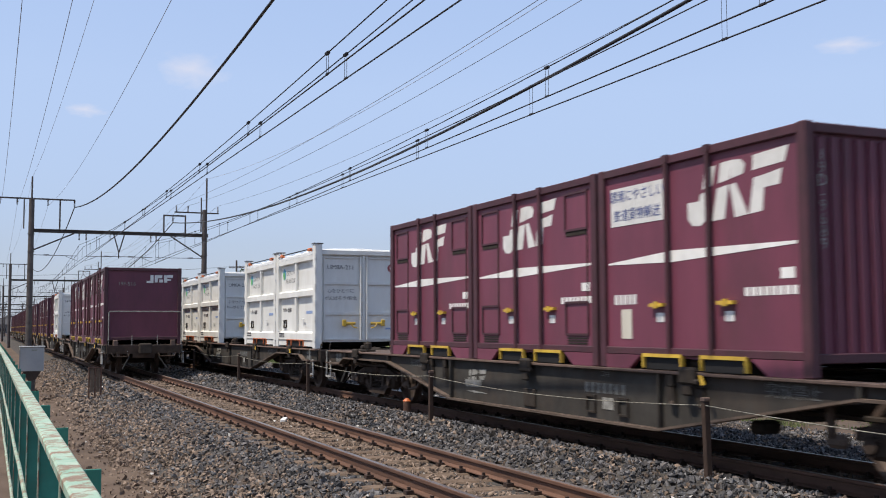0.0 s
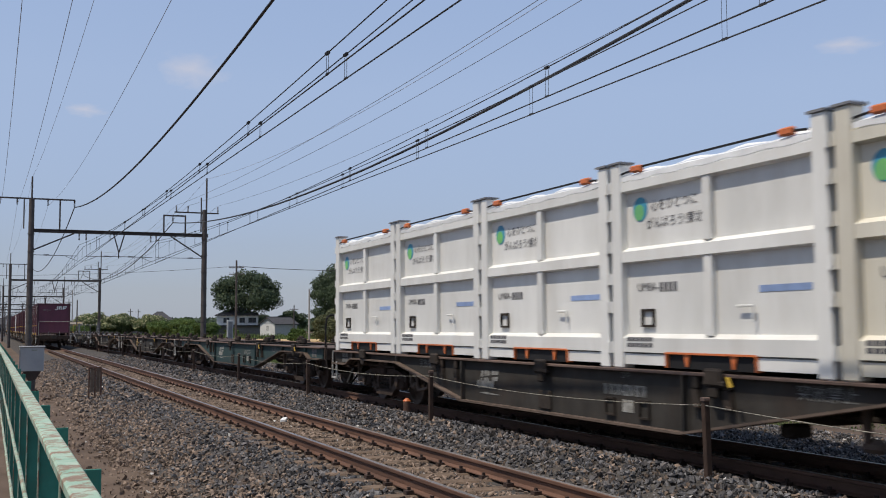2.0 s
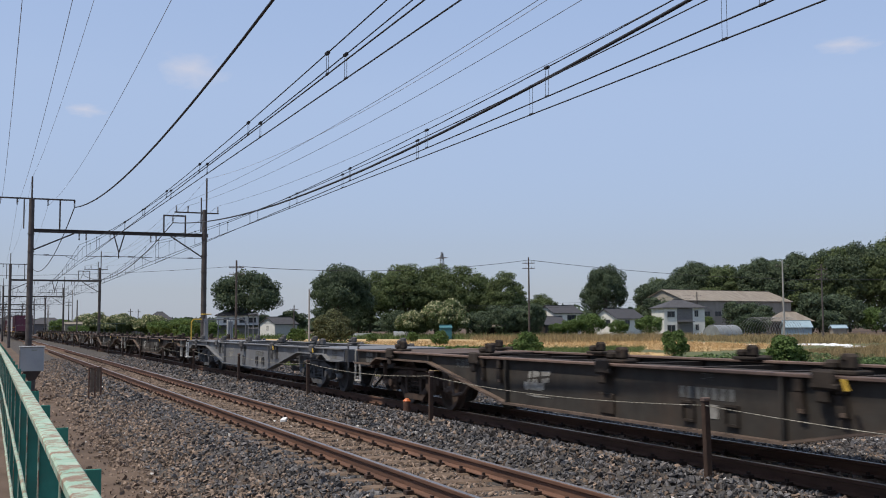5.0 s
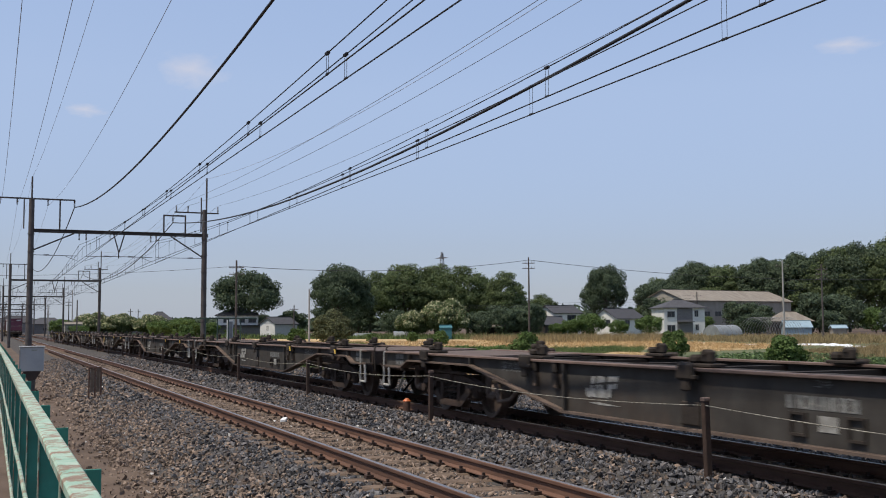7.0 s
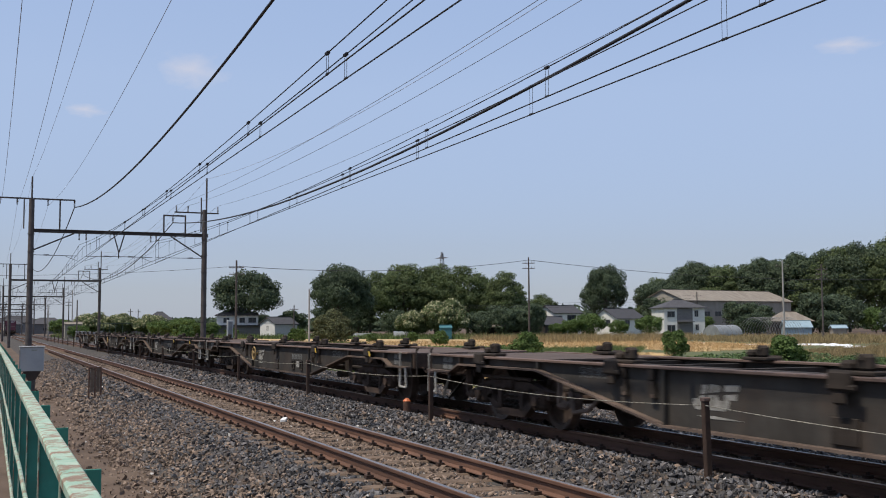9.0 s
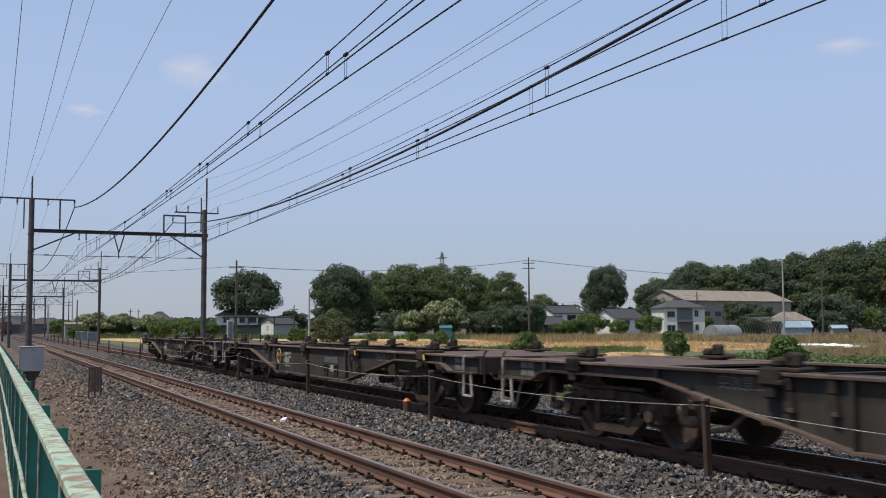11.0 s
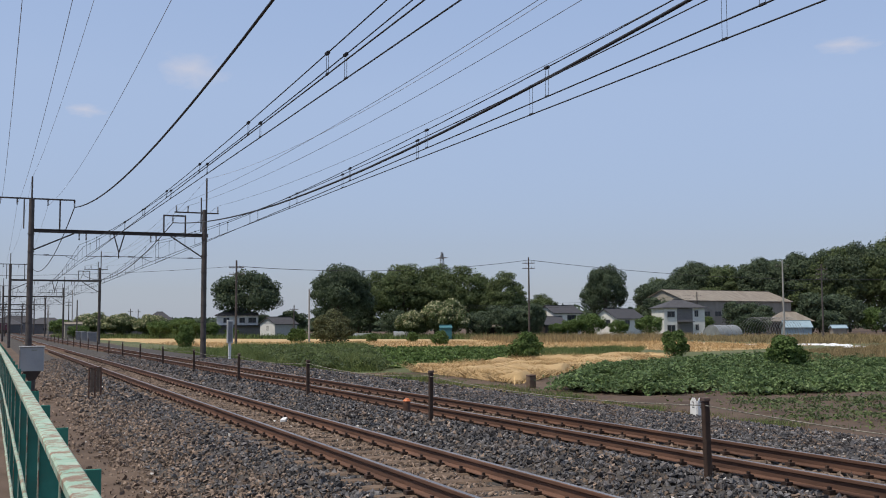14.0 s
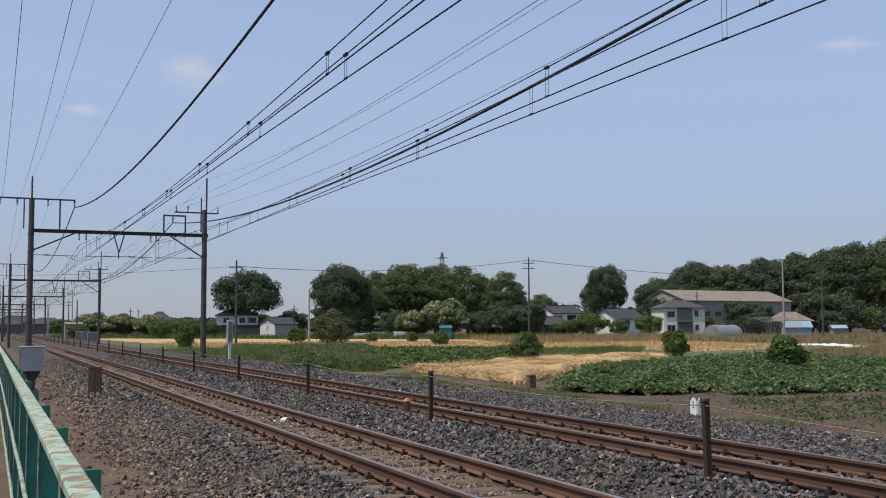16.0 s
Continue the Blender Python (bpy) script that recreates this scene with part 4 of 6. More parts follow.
# ---- houses and works beyond the field ----
M["plaster"] = surface("white_house_plaster", (0.68, 0.67, 0.63), (0.58, 0.57, 0.54), 0.8, 0.8, 0.05, stain=(0.45, 0.43, 0.39), stain_amount=0.3)
M["grey_wall"] = surface("grey_house_siding", (0.16, 0.155, 0.155), (0.12, 0.115, 0.115), 1.0, 0.75, 0.05, stretch=(1, 1, 4))
M["dark_wall"] = surface("dark_brown_siding", (0.05, 0.045, 0.043), None, 1.0, 0.75, 0.05, stretch=(1, 1, 4))
M["beige_wall"] = surface("beige_shed_wall", (0.36, 0.33, 0.28), (0.26, 0.24, 0.20), 0.6, 0.85, 0.05, stain=(0.18, 0.15, 0.12), stain_amount=0.5, stretch=(2, 2, 0.4))
M["tile_roof"] = surface("grey_roof_tiles", (0.075, 0.075, 0.082), (0.045, 0.045, 0.05), 1.5, 0.85, 0.3, stretch=(1, 4, 4), fine=6)
M["old_roof"] = surface("weathered_sheet_roof", (0.235, 0.21, 0.175), (0.155, 0.135, 0.112), 0.5, 0.8, 0.1, stain=(0.12, 0.088, 0.062), stain_scale=0.4, stain_amount=0.6, stretch=(3, 0.5, 1))
M["blue_roof"] = surface("pale_blue_sheet_roof", (0.27, 0.36, 0.41), (0.20, 0.28, 0.33), 1.0, 0.5, 0.05)
M["glass_dark"] = surface("window_glass", (0.03, 0.035, 0.04), (0.02, 0.024, 0.028), 1.0, 0.08, 0)
M["vinyl"] = surface("dusty_greenhouse_film", (0.24, 0.255, 0.255), (0.16, 0.17, 0.17), 1.0, 0.4, 0.1)
M["teal"] = surface("teal_sheet_wall", (0.05, 0.16, 0.18), None, 1.0, 0.6, 0.05)
M["concrete"] = surface("pale_concrete", (0.36, 0.35, 0.33), (0.27, 0.26, 0.25), 3, 0.85, 0.15, stain=(0.2, 0.19, 0.17))
M["cab_grey"] = surface("light_grey_enamel", (0.38, 0.385, 0.385), (0.32, 0.325, 0.325), 2, 0.5, 0.03, stain=(0.3, 0.27, 0.24), stain_amount=0.3)


def roof_part(t, w, d, eave, rise, style, material, over=0.45, thick=0.14):
    """Gable roof with its ridge along x, or a hipped roof; one closed mesh."""
    bm = B()
    a, b = w / 2 + over, d / 2 + over
    k = 0 if style == "gable" else min(b, a * 0.8)
    low = eave - over * rise / (d / 2)
    top = eave + rise
    up = [(-a, -b, low + thick), (a, -b, low + thick), (a, b, low + thick), (-a, b, low + thick), (-a + k, 0, top + thick), (a - k, 0, top + thick)]
    dn = [(x, y, z - thick) for x, y, z in up]
    V = [bm.verts.new(v) for v in up + dn]
    for f in ((0, 1, 5, 4), (2, 3, 4, 5), (1, 2, 5), (3, 0, 4), (7, 6, 10, 11), (9, 8, 11, 10), (8, 7, 11), (6, 9, 10), (0, 6, 7, 1), (1, 7, 8, 2), (2, 8, 9, 3), (3, 9, 6, 0)):
        if style == "gable" and f in ((1, 2, 5), (3, 0, 4), (8, 7, 11), (6, 9, 10), (1, 7, 8, 2), (3, 9, 6, 0)):
            continue
        bm.faces.new([V[i] for i in f])
    if style == "gable":
        for f in ((1, 5, 11, 7), (5, 2, 8, 11), (0, 6, 10, 4), (4, 10, 9, 3)):
            bm.faces.new([V[i] for i in f])
    bmesh.ops.recalc_face_normals(bm, faces=bm.faces[:])
    r = part("roof", bm, material, t)
    part("ridge", boxed(-a + k, a - k, -0.12, 0.12, top + thick - 0.03, top + thick + 0.1), material, r)
    return r


def window_part(t, face, u, z, w, h, wd, dp):
    """A window with frame and pane. face: s (towards -y), e (towards +x), w (towards -x)."""
    f, g = B(), B()
    for a, b, lo, hi in ((-w / 2, w / 2, z - 0.06, z), (-w / 2, w / 2, z + h, z + h + 0.06), (-w / 2 - 0.06, -w / 2, z - 0.06, z + h + 0.06), (w / 2, w / 2 + 0.06, z - 0.06, z + h + 0.06), (-0.03, 0.03, z, z + h)):
        if face == "s":
            box(f, u + a, u + b, -dp / 2 - 0.06, -dp / 2 + 0.05, lo, hi)
        else:
            s = 1 if face == "e" else -1
            box(f, s * wd / 2 - 0.06, s * wd / 2 + 0.06, u + a, u + b, lo, hi)
    if face == "s":
        box(g, u - w / 2, u + w / 2, -dp / 2 - 0.03, -dp / 2 + 0.02, z, z + h)
    else:
        s = 1 if face == "e" else -1
        box(g, s * wd / 2 - 0.03, s * wd / 2 + 0.03, u - w / 2, u + w / 2, z, z + h)
    wn_ = part("window", f, M["galv"], t)
    part("pane", g, M["glass_dark"], wn_)


def build_house(label, x, y, turn, w, d, eave, rise, style, wall, roof, windows=(), wings=(), name="house", category="house", over=0.45):
    t = thing(name, label, category, "houses beyond the field", m=pose(x, y, GZ, 0, 0, turn))
    bm = boxed(-w / 2, w / 2, -d / 2, d / 2, -0.3, eave)
    if style == "gable":
        V = [bm.verts.new(v) for v in ((-w / 2, -d / 2, eave), (-w / 2, d / 2, eave), (-w / 2, 0, eave + rise), (w / 2, -d / 2, eave), (w / 2, d / 2, eave), (w / 2, 0, eave + rise))]
        for f in ((0, 2, 1), (3, 4, 5), (0, 3, 5, 2), (1, 2, 5, 4)):
            bm.faces.new([V[i] for i in f])
    part("wall", bm, wall, t)
    roof_part(t, w, d, eave, rise, style, roof, over)
    for q in windows:
        window_part(t, *q, w, d)
    for x0, x1, y0, y1, z0, z1, mt in wings:
        part("wing", boxed(x0, x1, y0, y1, z0, z1), M[mt], t)
    return t


build_house("modern two-storey house, white and charcoal walls, grey hip roof", 131.6, 177.7, -14, 8.8, 7.0, 5.9, 1.5, "hip", M["plaster"], M["tile_roof"],
            [("s", -2.9, 3.9, 1.5, 1.1), ("s", 0.2, 3.9, 1.5, 1.1), ("s", -2.9, 0.9, 1.6, 1.3), ("s", 2.6, 4.0, 0.7, 1.2), ("e", -1.8, 3.4, 0.5, 0.9), ("e", -1.8, 1.2, 0.5, 0.9), ("s", 2.7, 1.2, 0.6, 1.1)],
            [(-1.6, 1.75, -3.56, -3.3, 0, 5.85, "grey_wall"), (4.2, 4.46, -2.0, 3.52, 0, 5.85, "dark_wall"), (-1.6, 1.75, -4.6, -3.56, 2.9, 3.0, "grey_wall")])
build_house("white gabled house with dark tiled roof", 131.5, 199.7, 14, 9.0, 7.0, 3.9, 2.0, "gable", M["plaster"], M["tile_roof"],
            [("w", -1.0, 2.3, 1.2, 1.2), ("w", 1.6, 2.6, 0.5, 0.9), ("s", -1, 2.2, 1.4, 1.2), ("s", 2.4, 2.2, 1.4, 1.2)])
build_house("two-storey white farmhouse with grey tiled roofs", 119.1, 205.2, 8, 7.6, 6.0, 5.2, 1.5, "gable", M["plaster"], M["tile_roof"],
            [("s", 1.2, 3.4, 2.4, 1.2), ("w", 0.2, 3.6, 1.4, 1.0), ("s", -2.0, 3.5, 0.9, 0.9)], [(-5.2, -3.0, -6.4, -2.9, 0, 2.6, "dark_wall"), (1.0, 4.4, -4.4, -3.01, 2.3, 2.5, "tile_roof")])
build_house("low house wing with grey tiled roof beside the farmhouse", 113.5, 200.0, 8, 6.0, 5.0, 2.6, 1.5, "gable", M["dark_wall"], M["tile_roof"], [("s", -0.5, 0.8, 2.0, 1.2)])
build_house("traditional two-storey house with grey hip roofs", 50.7, 229.7, -12, 9.0, 6.5, 5.0, 1.4, "hip", M["plaster"], M["tile_roof"],
            [("s", 1.0, 3.3, 1.1, 1.0), ("s", 3.2, 3.3, 1.6, 1.0), ("s", -2.4, 3.3, 1.2, 1.0)], [(-6.5, 5.5, -5.6, -3.3, 2.5, 2.75, "tile_roof"), (-6.0, 5.0, -5.0, -3.3, 0, 2.5, "grey_wall")])
build_house("grey storehouse with white gable and tiled roof", 55.5, 212.0, 28, 6.2, 4.6, 2.9, 1.3, "gable", M["cab_grey"], M["tile_roof"], [("w", 0, 1.6, 0.6, 0.8)], [(-3.14, -3.09, -2.2, 2.2, 0, 2.85, "plaster")], name="storehouse", over=0.3)
build_house("old grey house roof behind the orchard", 38.5, 262.0, -10, 7.0, 6.0, 4.0, 2.0, "hip", M["dark_wall"], M["tile_roof"], [("s", 0, 1.8, 2.0, 1.2)])
build_house("long warehouse with weathered sheet roof and pale walls", 190.0, 238.0, 8, 42, 17, 8.9, 3.0, "gable", M["beige_wall"], M["old_roof"],
            [("w", -4.5, 4.6, 2.4, 1.5), ("w", 3.0, 4.8, 2.2, 1.2)] + [("s", -13 + 4.2 * i, 4.7, 2.2, 1.2) for i in range(7)], name="warehouse", category="warehouse")
build_house("blue-walled shed with pale blue sheet roof", 154.0, 167.6, -30, 5.2, 4.4, 1.7, 1.2, "gable", M["blue_roof"], M["blue_roof"], [], name="shed", category="shed", over=0.3)
build_house("small shed with white sheet roof", 158.5, 160.5, -30, 2.6, 2.4, 1.5, 0.45, "gable", M["beige_wall"], M["blue_roof"], [], name="shed", category="shed", over=0.3)
build_house("grey tiled cottage under the wood", 166.0, 183.0, -30, 9.0, 6.0, 3.2, 1.8, "hip", M["dark_wall"], M["old_roof"], [("s", 0, 1.2, 2.0, 1.0)])
build_house("low dark shed under trees", 166.5, 152.0, -30, 5.0, 3.0, 1.8, 0.4, "gable", M["dark_wall"], M["blue_roof"], [], name="shed", category="shed", over=0.3)
build_house("small teal sheet-metal hut by the straw field", 72.5, 164.0, -20, 2.0, 1.8, 1.9, 0.35, "gable", M["teal"], M["teal"], [], name="shed", category="shed", over=0.1)
build_house("open lean-to shed under the trees", 88.5, 176.0, -20, 8.0, 2.4, 2.0, 0.3, "gable", M["dark_wall"], M["old_roof"], [], name="shed", category="shed", over=0.3)
build_house("beige relay hut beside the line", 16.2, 232.0, 0, 3.4, 3.0, 3.0, 0.4, "gable", M["beige_wall"], M["old_roof"], [("s", 0, 1.2, 0.9, 1.0)], name="relay_hut", category="hut", over=0.15)

for x, y, w, h in ((5, 420, 12, 6.0), (22, 460, 14, 6.5), (38, 430, 10, 5.5), (12, 520, 18, 8.0), (52, 400, 12, 5.0)):
    build_house("distant low house with grey roof", x, y, -8, w, 8, h * 0.65, h * 0.35, "hip", M["grey_wall"], M["tile_roof"], [("s", 0, 1.2, 2.4, 1.2)])


def build_tunnel(name, label, x, y, turn, length, r, h, skin):
    t = thing(name, label, "greenhouse", m=pose(x, y, GZ, 0, 0, turn))
    n = 14
    if skin:
        bm = B()
        rings = [[bm.verts.new((-length / 2 + length * i / 10, -r * math.cos(math.pi * k / n), h * math.sin(math.pi * k / n) * (1 + 0.02 * math.sin(i * 2.2)))) for k in range(n + 1)] for i in range(11)]
        for a, b in zip(rings, rings[1:]):
            for k in range(n):
                bm.faces.new((a[k], a[k + 1], b[k + 1], b[k]))
        bm.faces.new(rings[0])
        bm.faces.new(rings[-1][::-1])
        part("film", bm, M["vinyl"], t, smooth=False)
    for i in range(int(length / (1.2 if skin else 0.95)) + 1):
        xx = -length / 2 + i * (1.2 if skin else 0.95)
        part("hoop", tube(B(), [(xx, -r * 1.01 * math.cos(math.pi * k / n), h * 1.01 * math.sin(math.pi * k / n)) for k in range(n + 1)], 0.035, 5), M["galv"], t)
    return t


build_tunnel("greenhouse_tunnel", "low plastic film tunnel with grey dusty cover", 130.5, 162.0, 10, 6.5, 2.2, 2.2, True)
build_tunnel("greenhouse", "bare steel hoops of an uncovered greenhouse", 142.5, 162.0, 15, 12.5, 3.4, 3.6, False)
build_tunnel("greenhouse_tunnel", "low plastic film tunnel by the trees", 72.0, 182.0, -20, 4.2, 1.3, 1.3, True)
build_tunnel("greenhouse_tunnel", "low plastic film tunnel by the trees", 66.0, 196.0, -20, 8.0, 0.8, 0.9, True)
# white sheets lying on the field
for x, y, s in ((79.1, 84.6, 1.6), (80.4, 83.5, 2.2), (79.3, 80.3, 1.8), (75.1, 72.9, 2.4), (78.3, 73.8, 1.6), (72.3, 86.0, 1.5), (75.1, 97.0, 0.7)):
    bm = B()
    bmesh.ops.create_grid(bm, x_segments=8, y_segments=4, size=1.0)
    for v in bm.verts:
        v.co = Vector((v.co.x * s * 0.8, v.co.y * 0.6, 0.0 if abs(v.co.y) > 0.9 or abs(v.co.x) > 0.9 else 0.15 + 0.12 * noise.noise((v.co.x * 2 + x, v.co.y * 2, 0))))
    bmesh.ops.solidify(bm, geom=bm.faces[:], thickness=0.02)
    o = link("plastic_sheet", bm, M["tarp"])
    tagged(o, "crumpled white plastic mulch sheet on the field", "plastic sheet", "sheets on the field").matrix_world = pose(x, y, GZ, 0, 0, -45)


# ---- poles and lines beyond the field ----
def build_utility_pole(x, y, h, arms, dark, turn=-30):
    t = thing("utility_pole", "dark wooden utility pole with cross arms" if dark else "pale concrete utility pole", "utility pole", "utility poles", m=pose(x, y, GZ, 0, 0, turn))
    mt = M["pole"] if dark else M["concrete"]
    part("shaft", cyl(B(), (0, 0, -0.3), (0, 0, h), 0.16, 10, 0.10), mt, t)
    for i in range(arms):
        z = h - 0.9 - 0.75 * i
        part("cross_arm", boxed(-0.9, 0.9, -0.05, 0.05, z, z + 0.09), M["pole"], t)
        for k in (-0.8, -0.4, 0.4, 0.8):
            part("insulator", insulator(B(), (k, 0, z + 0.09), (k, 0, z + 0.3), 0.05), M["insulator"], t)
    return t


UP = ((26.3, 119.9, 10.0, 2, True), (72.0, 132.7, 12.2, 2, True), (106.0, 117.8, 11.6, 1, False), (118.6, 123.2, 11.6, 3, True), (39.8, 135.9, 7.4, 0, False),
      (56.0, 202.0, 6.6, 1, True), (143.0, 186.0, 9.5, 1, True), (42.0, 330.0, 8.0, 1, True), (30.0, 330.0, 7.0, 1, True), (38.5, 320.0, 8.0, 1, True), (85.0, 190.0, 6.5, 1, True))
UP = UP + tuple((15.0 + 1.5 * (i % 3), 205 + 34 * i, 7.5 + (i * 7 % 4), i % 3, i % 2 == 0) for i in range(7)) + ((8.0, 300, 9.0, 2, True), (3.2, 260, 8.0, 1, True), (-2.0, 190, 9.0, 2, True))
for q in UP:
    build_utility_pole(*q)


def hang(name, a, b, sag, r, label):
    o = thing(name, label, "wire", "power lines over the field")
    pts = [(a[0] + (b[0] - a[0]) * i / 16, a[1] + (b[1] - a[1]) * i / 16, a[2] + (b[2] - a[2]) * i / 16 - sag * (1 - (2 * i / 16 - 1) ** 2)) for i in range(17)]
    wire_curve("span", pts, r, M["wire"], o)


hang("power_line", (26.3, 119.9, 8.7), (72.0, 132.7, 11.2), 1.0, 0.035, "black power cable across the field")
hang("power_line", (72.0, 132.7, 11.2), (150.0, 128.0, 9.6), 1.4, 0.035, "black power cable across the field")
hang("power_line", (26.3, 119.9, 8.7), (-30, 140, 9.0), 1.2, 0.02, "black power cable across the field")
for dz in (0, 0.7, 1.4):
    hang("power_line", (85, 190, 5.7 - dz * 0.3), (143, 186, 8.3 - dz), 0.5, 0.02, "thin power wires before the trees")
    hang("power_line", (106.0, 117.8, 8.0 - dz), (118.6, 123.2, 9.6 - dz), 0.5, 0.014, "thin power wires before the trees")


def build_pylon(x, y, h):
    t = thing("pylon", "distant grey lattice transmission pylon", "pylon", m=pose(x, y, GZ, 0, 0, 25))
    for sx in (-1, 1):
        for sy in (-1, 1):
            part("leg", cyl(B(), (sx * 4, sy * 4, 0), (sx * 0.4, sy * 0.4, h), 0.35, 5, 0.25), M["galv"], t)
    for z in (h * 0.72, h * 0.82, h * 0.92):
        part("arm", prism(B(), [(-6.5, z), (0, z + 1.2), (6.5, z), (0, z - 0.2)], -0.3, 0.3), M["galv"], t)
    bm = B()
    for i in range(8):
        z0, z1 = h * i / 8, h * (i + 1) / 8
        w0, w1 = 4 - 3.6 * i / 8, 4 - 3.6 * (i + 1) / 8
        for sx in (-1, 1):
            cyl(bm, (sx * w0, -w0, z0), (-sx * w1, -w1, z1), 0.15, 4)
            cyl(bm, (-w0, sx * w0, z0), (-w1, -sx * w1, z1), 0.15, 4)
    part("lattice", bm, M["galv"], t)


build_pylon(281.9, 643.1, 53)


# ---- lineside fittings ----
def build_cabinet():
    t = thing("signal_cabinet", "light grey trackside equipment cabinet on a tapered leg", "cabinet", m=pose(1.175, 33.0, 0))
    part("housing", boxed(-0.335, 0.335, -0.2, 0.2, 0.27, 0.97, bevel=0.015), M["cab_grey"], t)
    part("lid", boxed(-0.36, 0.36, -0.23, 0.23, 0.97, 1.01, bevel=0.012), M["cab_grey"], t)
    part("plate", boxed(-0.02, 0.14, -0.206, -0.2, 0.86, 0.91), M["mark"], t)
    bm = B()
    bmesh.ops.create_cone(bm, cap_ends=True, segments=4, radius1=0.15, radius2=0.36, depth=0.26, matrix=Matrix.Translation((0, 0, 0.14)) @ Matrix.Rotation(radians(45), 4, "Z"))
    part("bracket", bm, M["pole"], t)
    part("leg", boxed(-0.1, 0.1, -0.1, 0.1, -0.7, 0.02, bevel=0.01), M["pole"], t)
    part("hinge", cyl(B(), (-0.34, -0.19, 0.35), (-0.34, -0.19, 0.9), 0.015, 6), M["galv"], t)


build_cabinet()
t = thing("notice_frame", "rusty steel frame holding two grey boards in the gravel", "notice board", m=pose(2.7, 30.0, 0, 0, 0, 8))
for x in (-0.16, 0.0, 0.16):
    part("upright", boxed(x - 0.018, x + 0.018, -0.018, 0.018, -0.5, 0.43), M["rail_side"], t)
part("top_bar", boxed(-0.178, 0.178, -0.02, 0.02, 0.43, 0.46), M["rail_side"], t)
for x in (-0.08, 0.08):
    part("board", boxed(x - 0.045, x + 0.045, -0.008, 0.008, -0.22, 0.42), M["sleeper"], t)
t = thing("bollard", "orange-topped short pipe stub in the ballast", "bollard", m=pose(7.0, 17.6, 0))
part("stub", cyl(B(), (0, 0, -0.3), (0, 0, 0.17), 0.068, 14), M["rail_side"], t)
part("cap", cyl(B(), (0, 0, 0.17), (0, 0, 0.225), 0.074, 14, 0.025), M["orange"], t, "faded orange cap")
t = thing("boundary_stake", "weathered brown boundary stake with dark top", "stake", m=pose(17.3, 31.8, GZ))
part("shaft", boxed(-0.13, 0.13, -0.13, 0.13, -0.3, 0.40, bevel=0.02), M["sleeper"], t)
part("top", boxed(-0.14, 0.14, -0.14, 0.14, 0.40, 0.46, bevel=0.02), M["flange"], t)
t = thing("distance_post", "white two-faced distance post with black figures", "distance post", m=pose(13.24, 17.3, -0.45, 0, 0, -38))
t.scale = (0.78, 0.78, 1.0)
for s in (-1, 1):
    bm = prism(B(), [(-0.10, 0.0), (0.10, 0.0), (0.10, 0.42), (0.03, 0.50), (-0.03, 0.50), (-0.10, 0.42)], 0.0, 0.025)
    bmesh.ops.transform(bm, matrix=pose(0, 0, 0, 0, 0, -90 + s * 38) , verts=bm.verts[:])
    bmesh.ops.translate(bm, vec=(s * 0.082, 0, 0), verts=bm.verts[:])
    f = part("face", bm, M["white_paint"], t)
    m = Matrix.Translation((s * 0.082, 0, 0)) @ pose(0, 0, 0, 0, 0, s * 38) @ Matrix.Translation((0, -0.029, 0.35)) @ FACE_S
    writing("figure", "2", 0.19, M["ink"], f, m)
t = thing("signal_case", "tall white lineside equipment case on a post", "equipment case", m=pose(12.4, 58.1, 0.1))
part("case", boxed(-0.16, 0.16, -0.12, 0.12, 0.55, 1.85, bevel=0.02), M["cab_grey"], t)
part("post", boxed(-0.07, 0.07, -0.07, 0.07, -0.7, 0.55), M["white_paint"], t)
part("panel", boxed(-0.10, 0.12, -0.126, -0.12, 0.65, 1.75), M["galv"], t)
for i in range(3):
    t = thing("relay_case", "grey lineside relay case", "equipment case", "relay cases by the line", m=pose(13.0 + 0.4 * i, 150 + 16 * i, GZ))
    part("case", boxed(-0.6, 0.6, -0.4, 0.4, 0.0, 1.6, bevel=0.02), M["galv"], t)
    part("lid", boxed(-0.66, 0.66, -0.46, 0.46, 1.6, 1.66, bevel=0.01), M["cab_grey"], t)
# a pale slab and timber left between the rails
t = thing("slab", "small white concrete slab between the rails", "slab", m=pose(4.94, 18.45, -0.158, 0, 0, 70))
part("block", boxed(-0.2, 0.2, -0.05, 0.05, -0.02, 0.035, bevel=0.01), M["white_paint"], t)


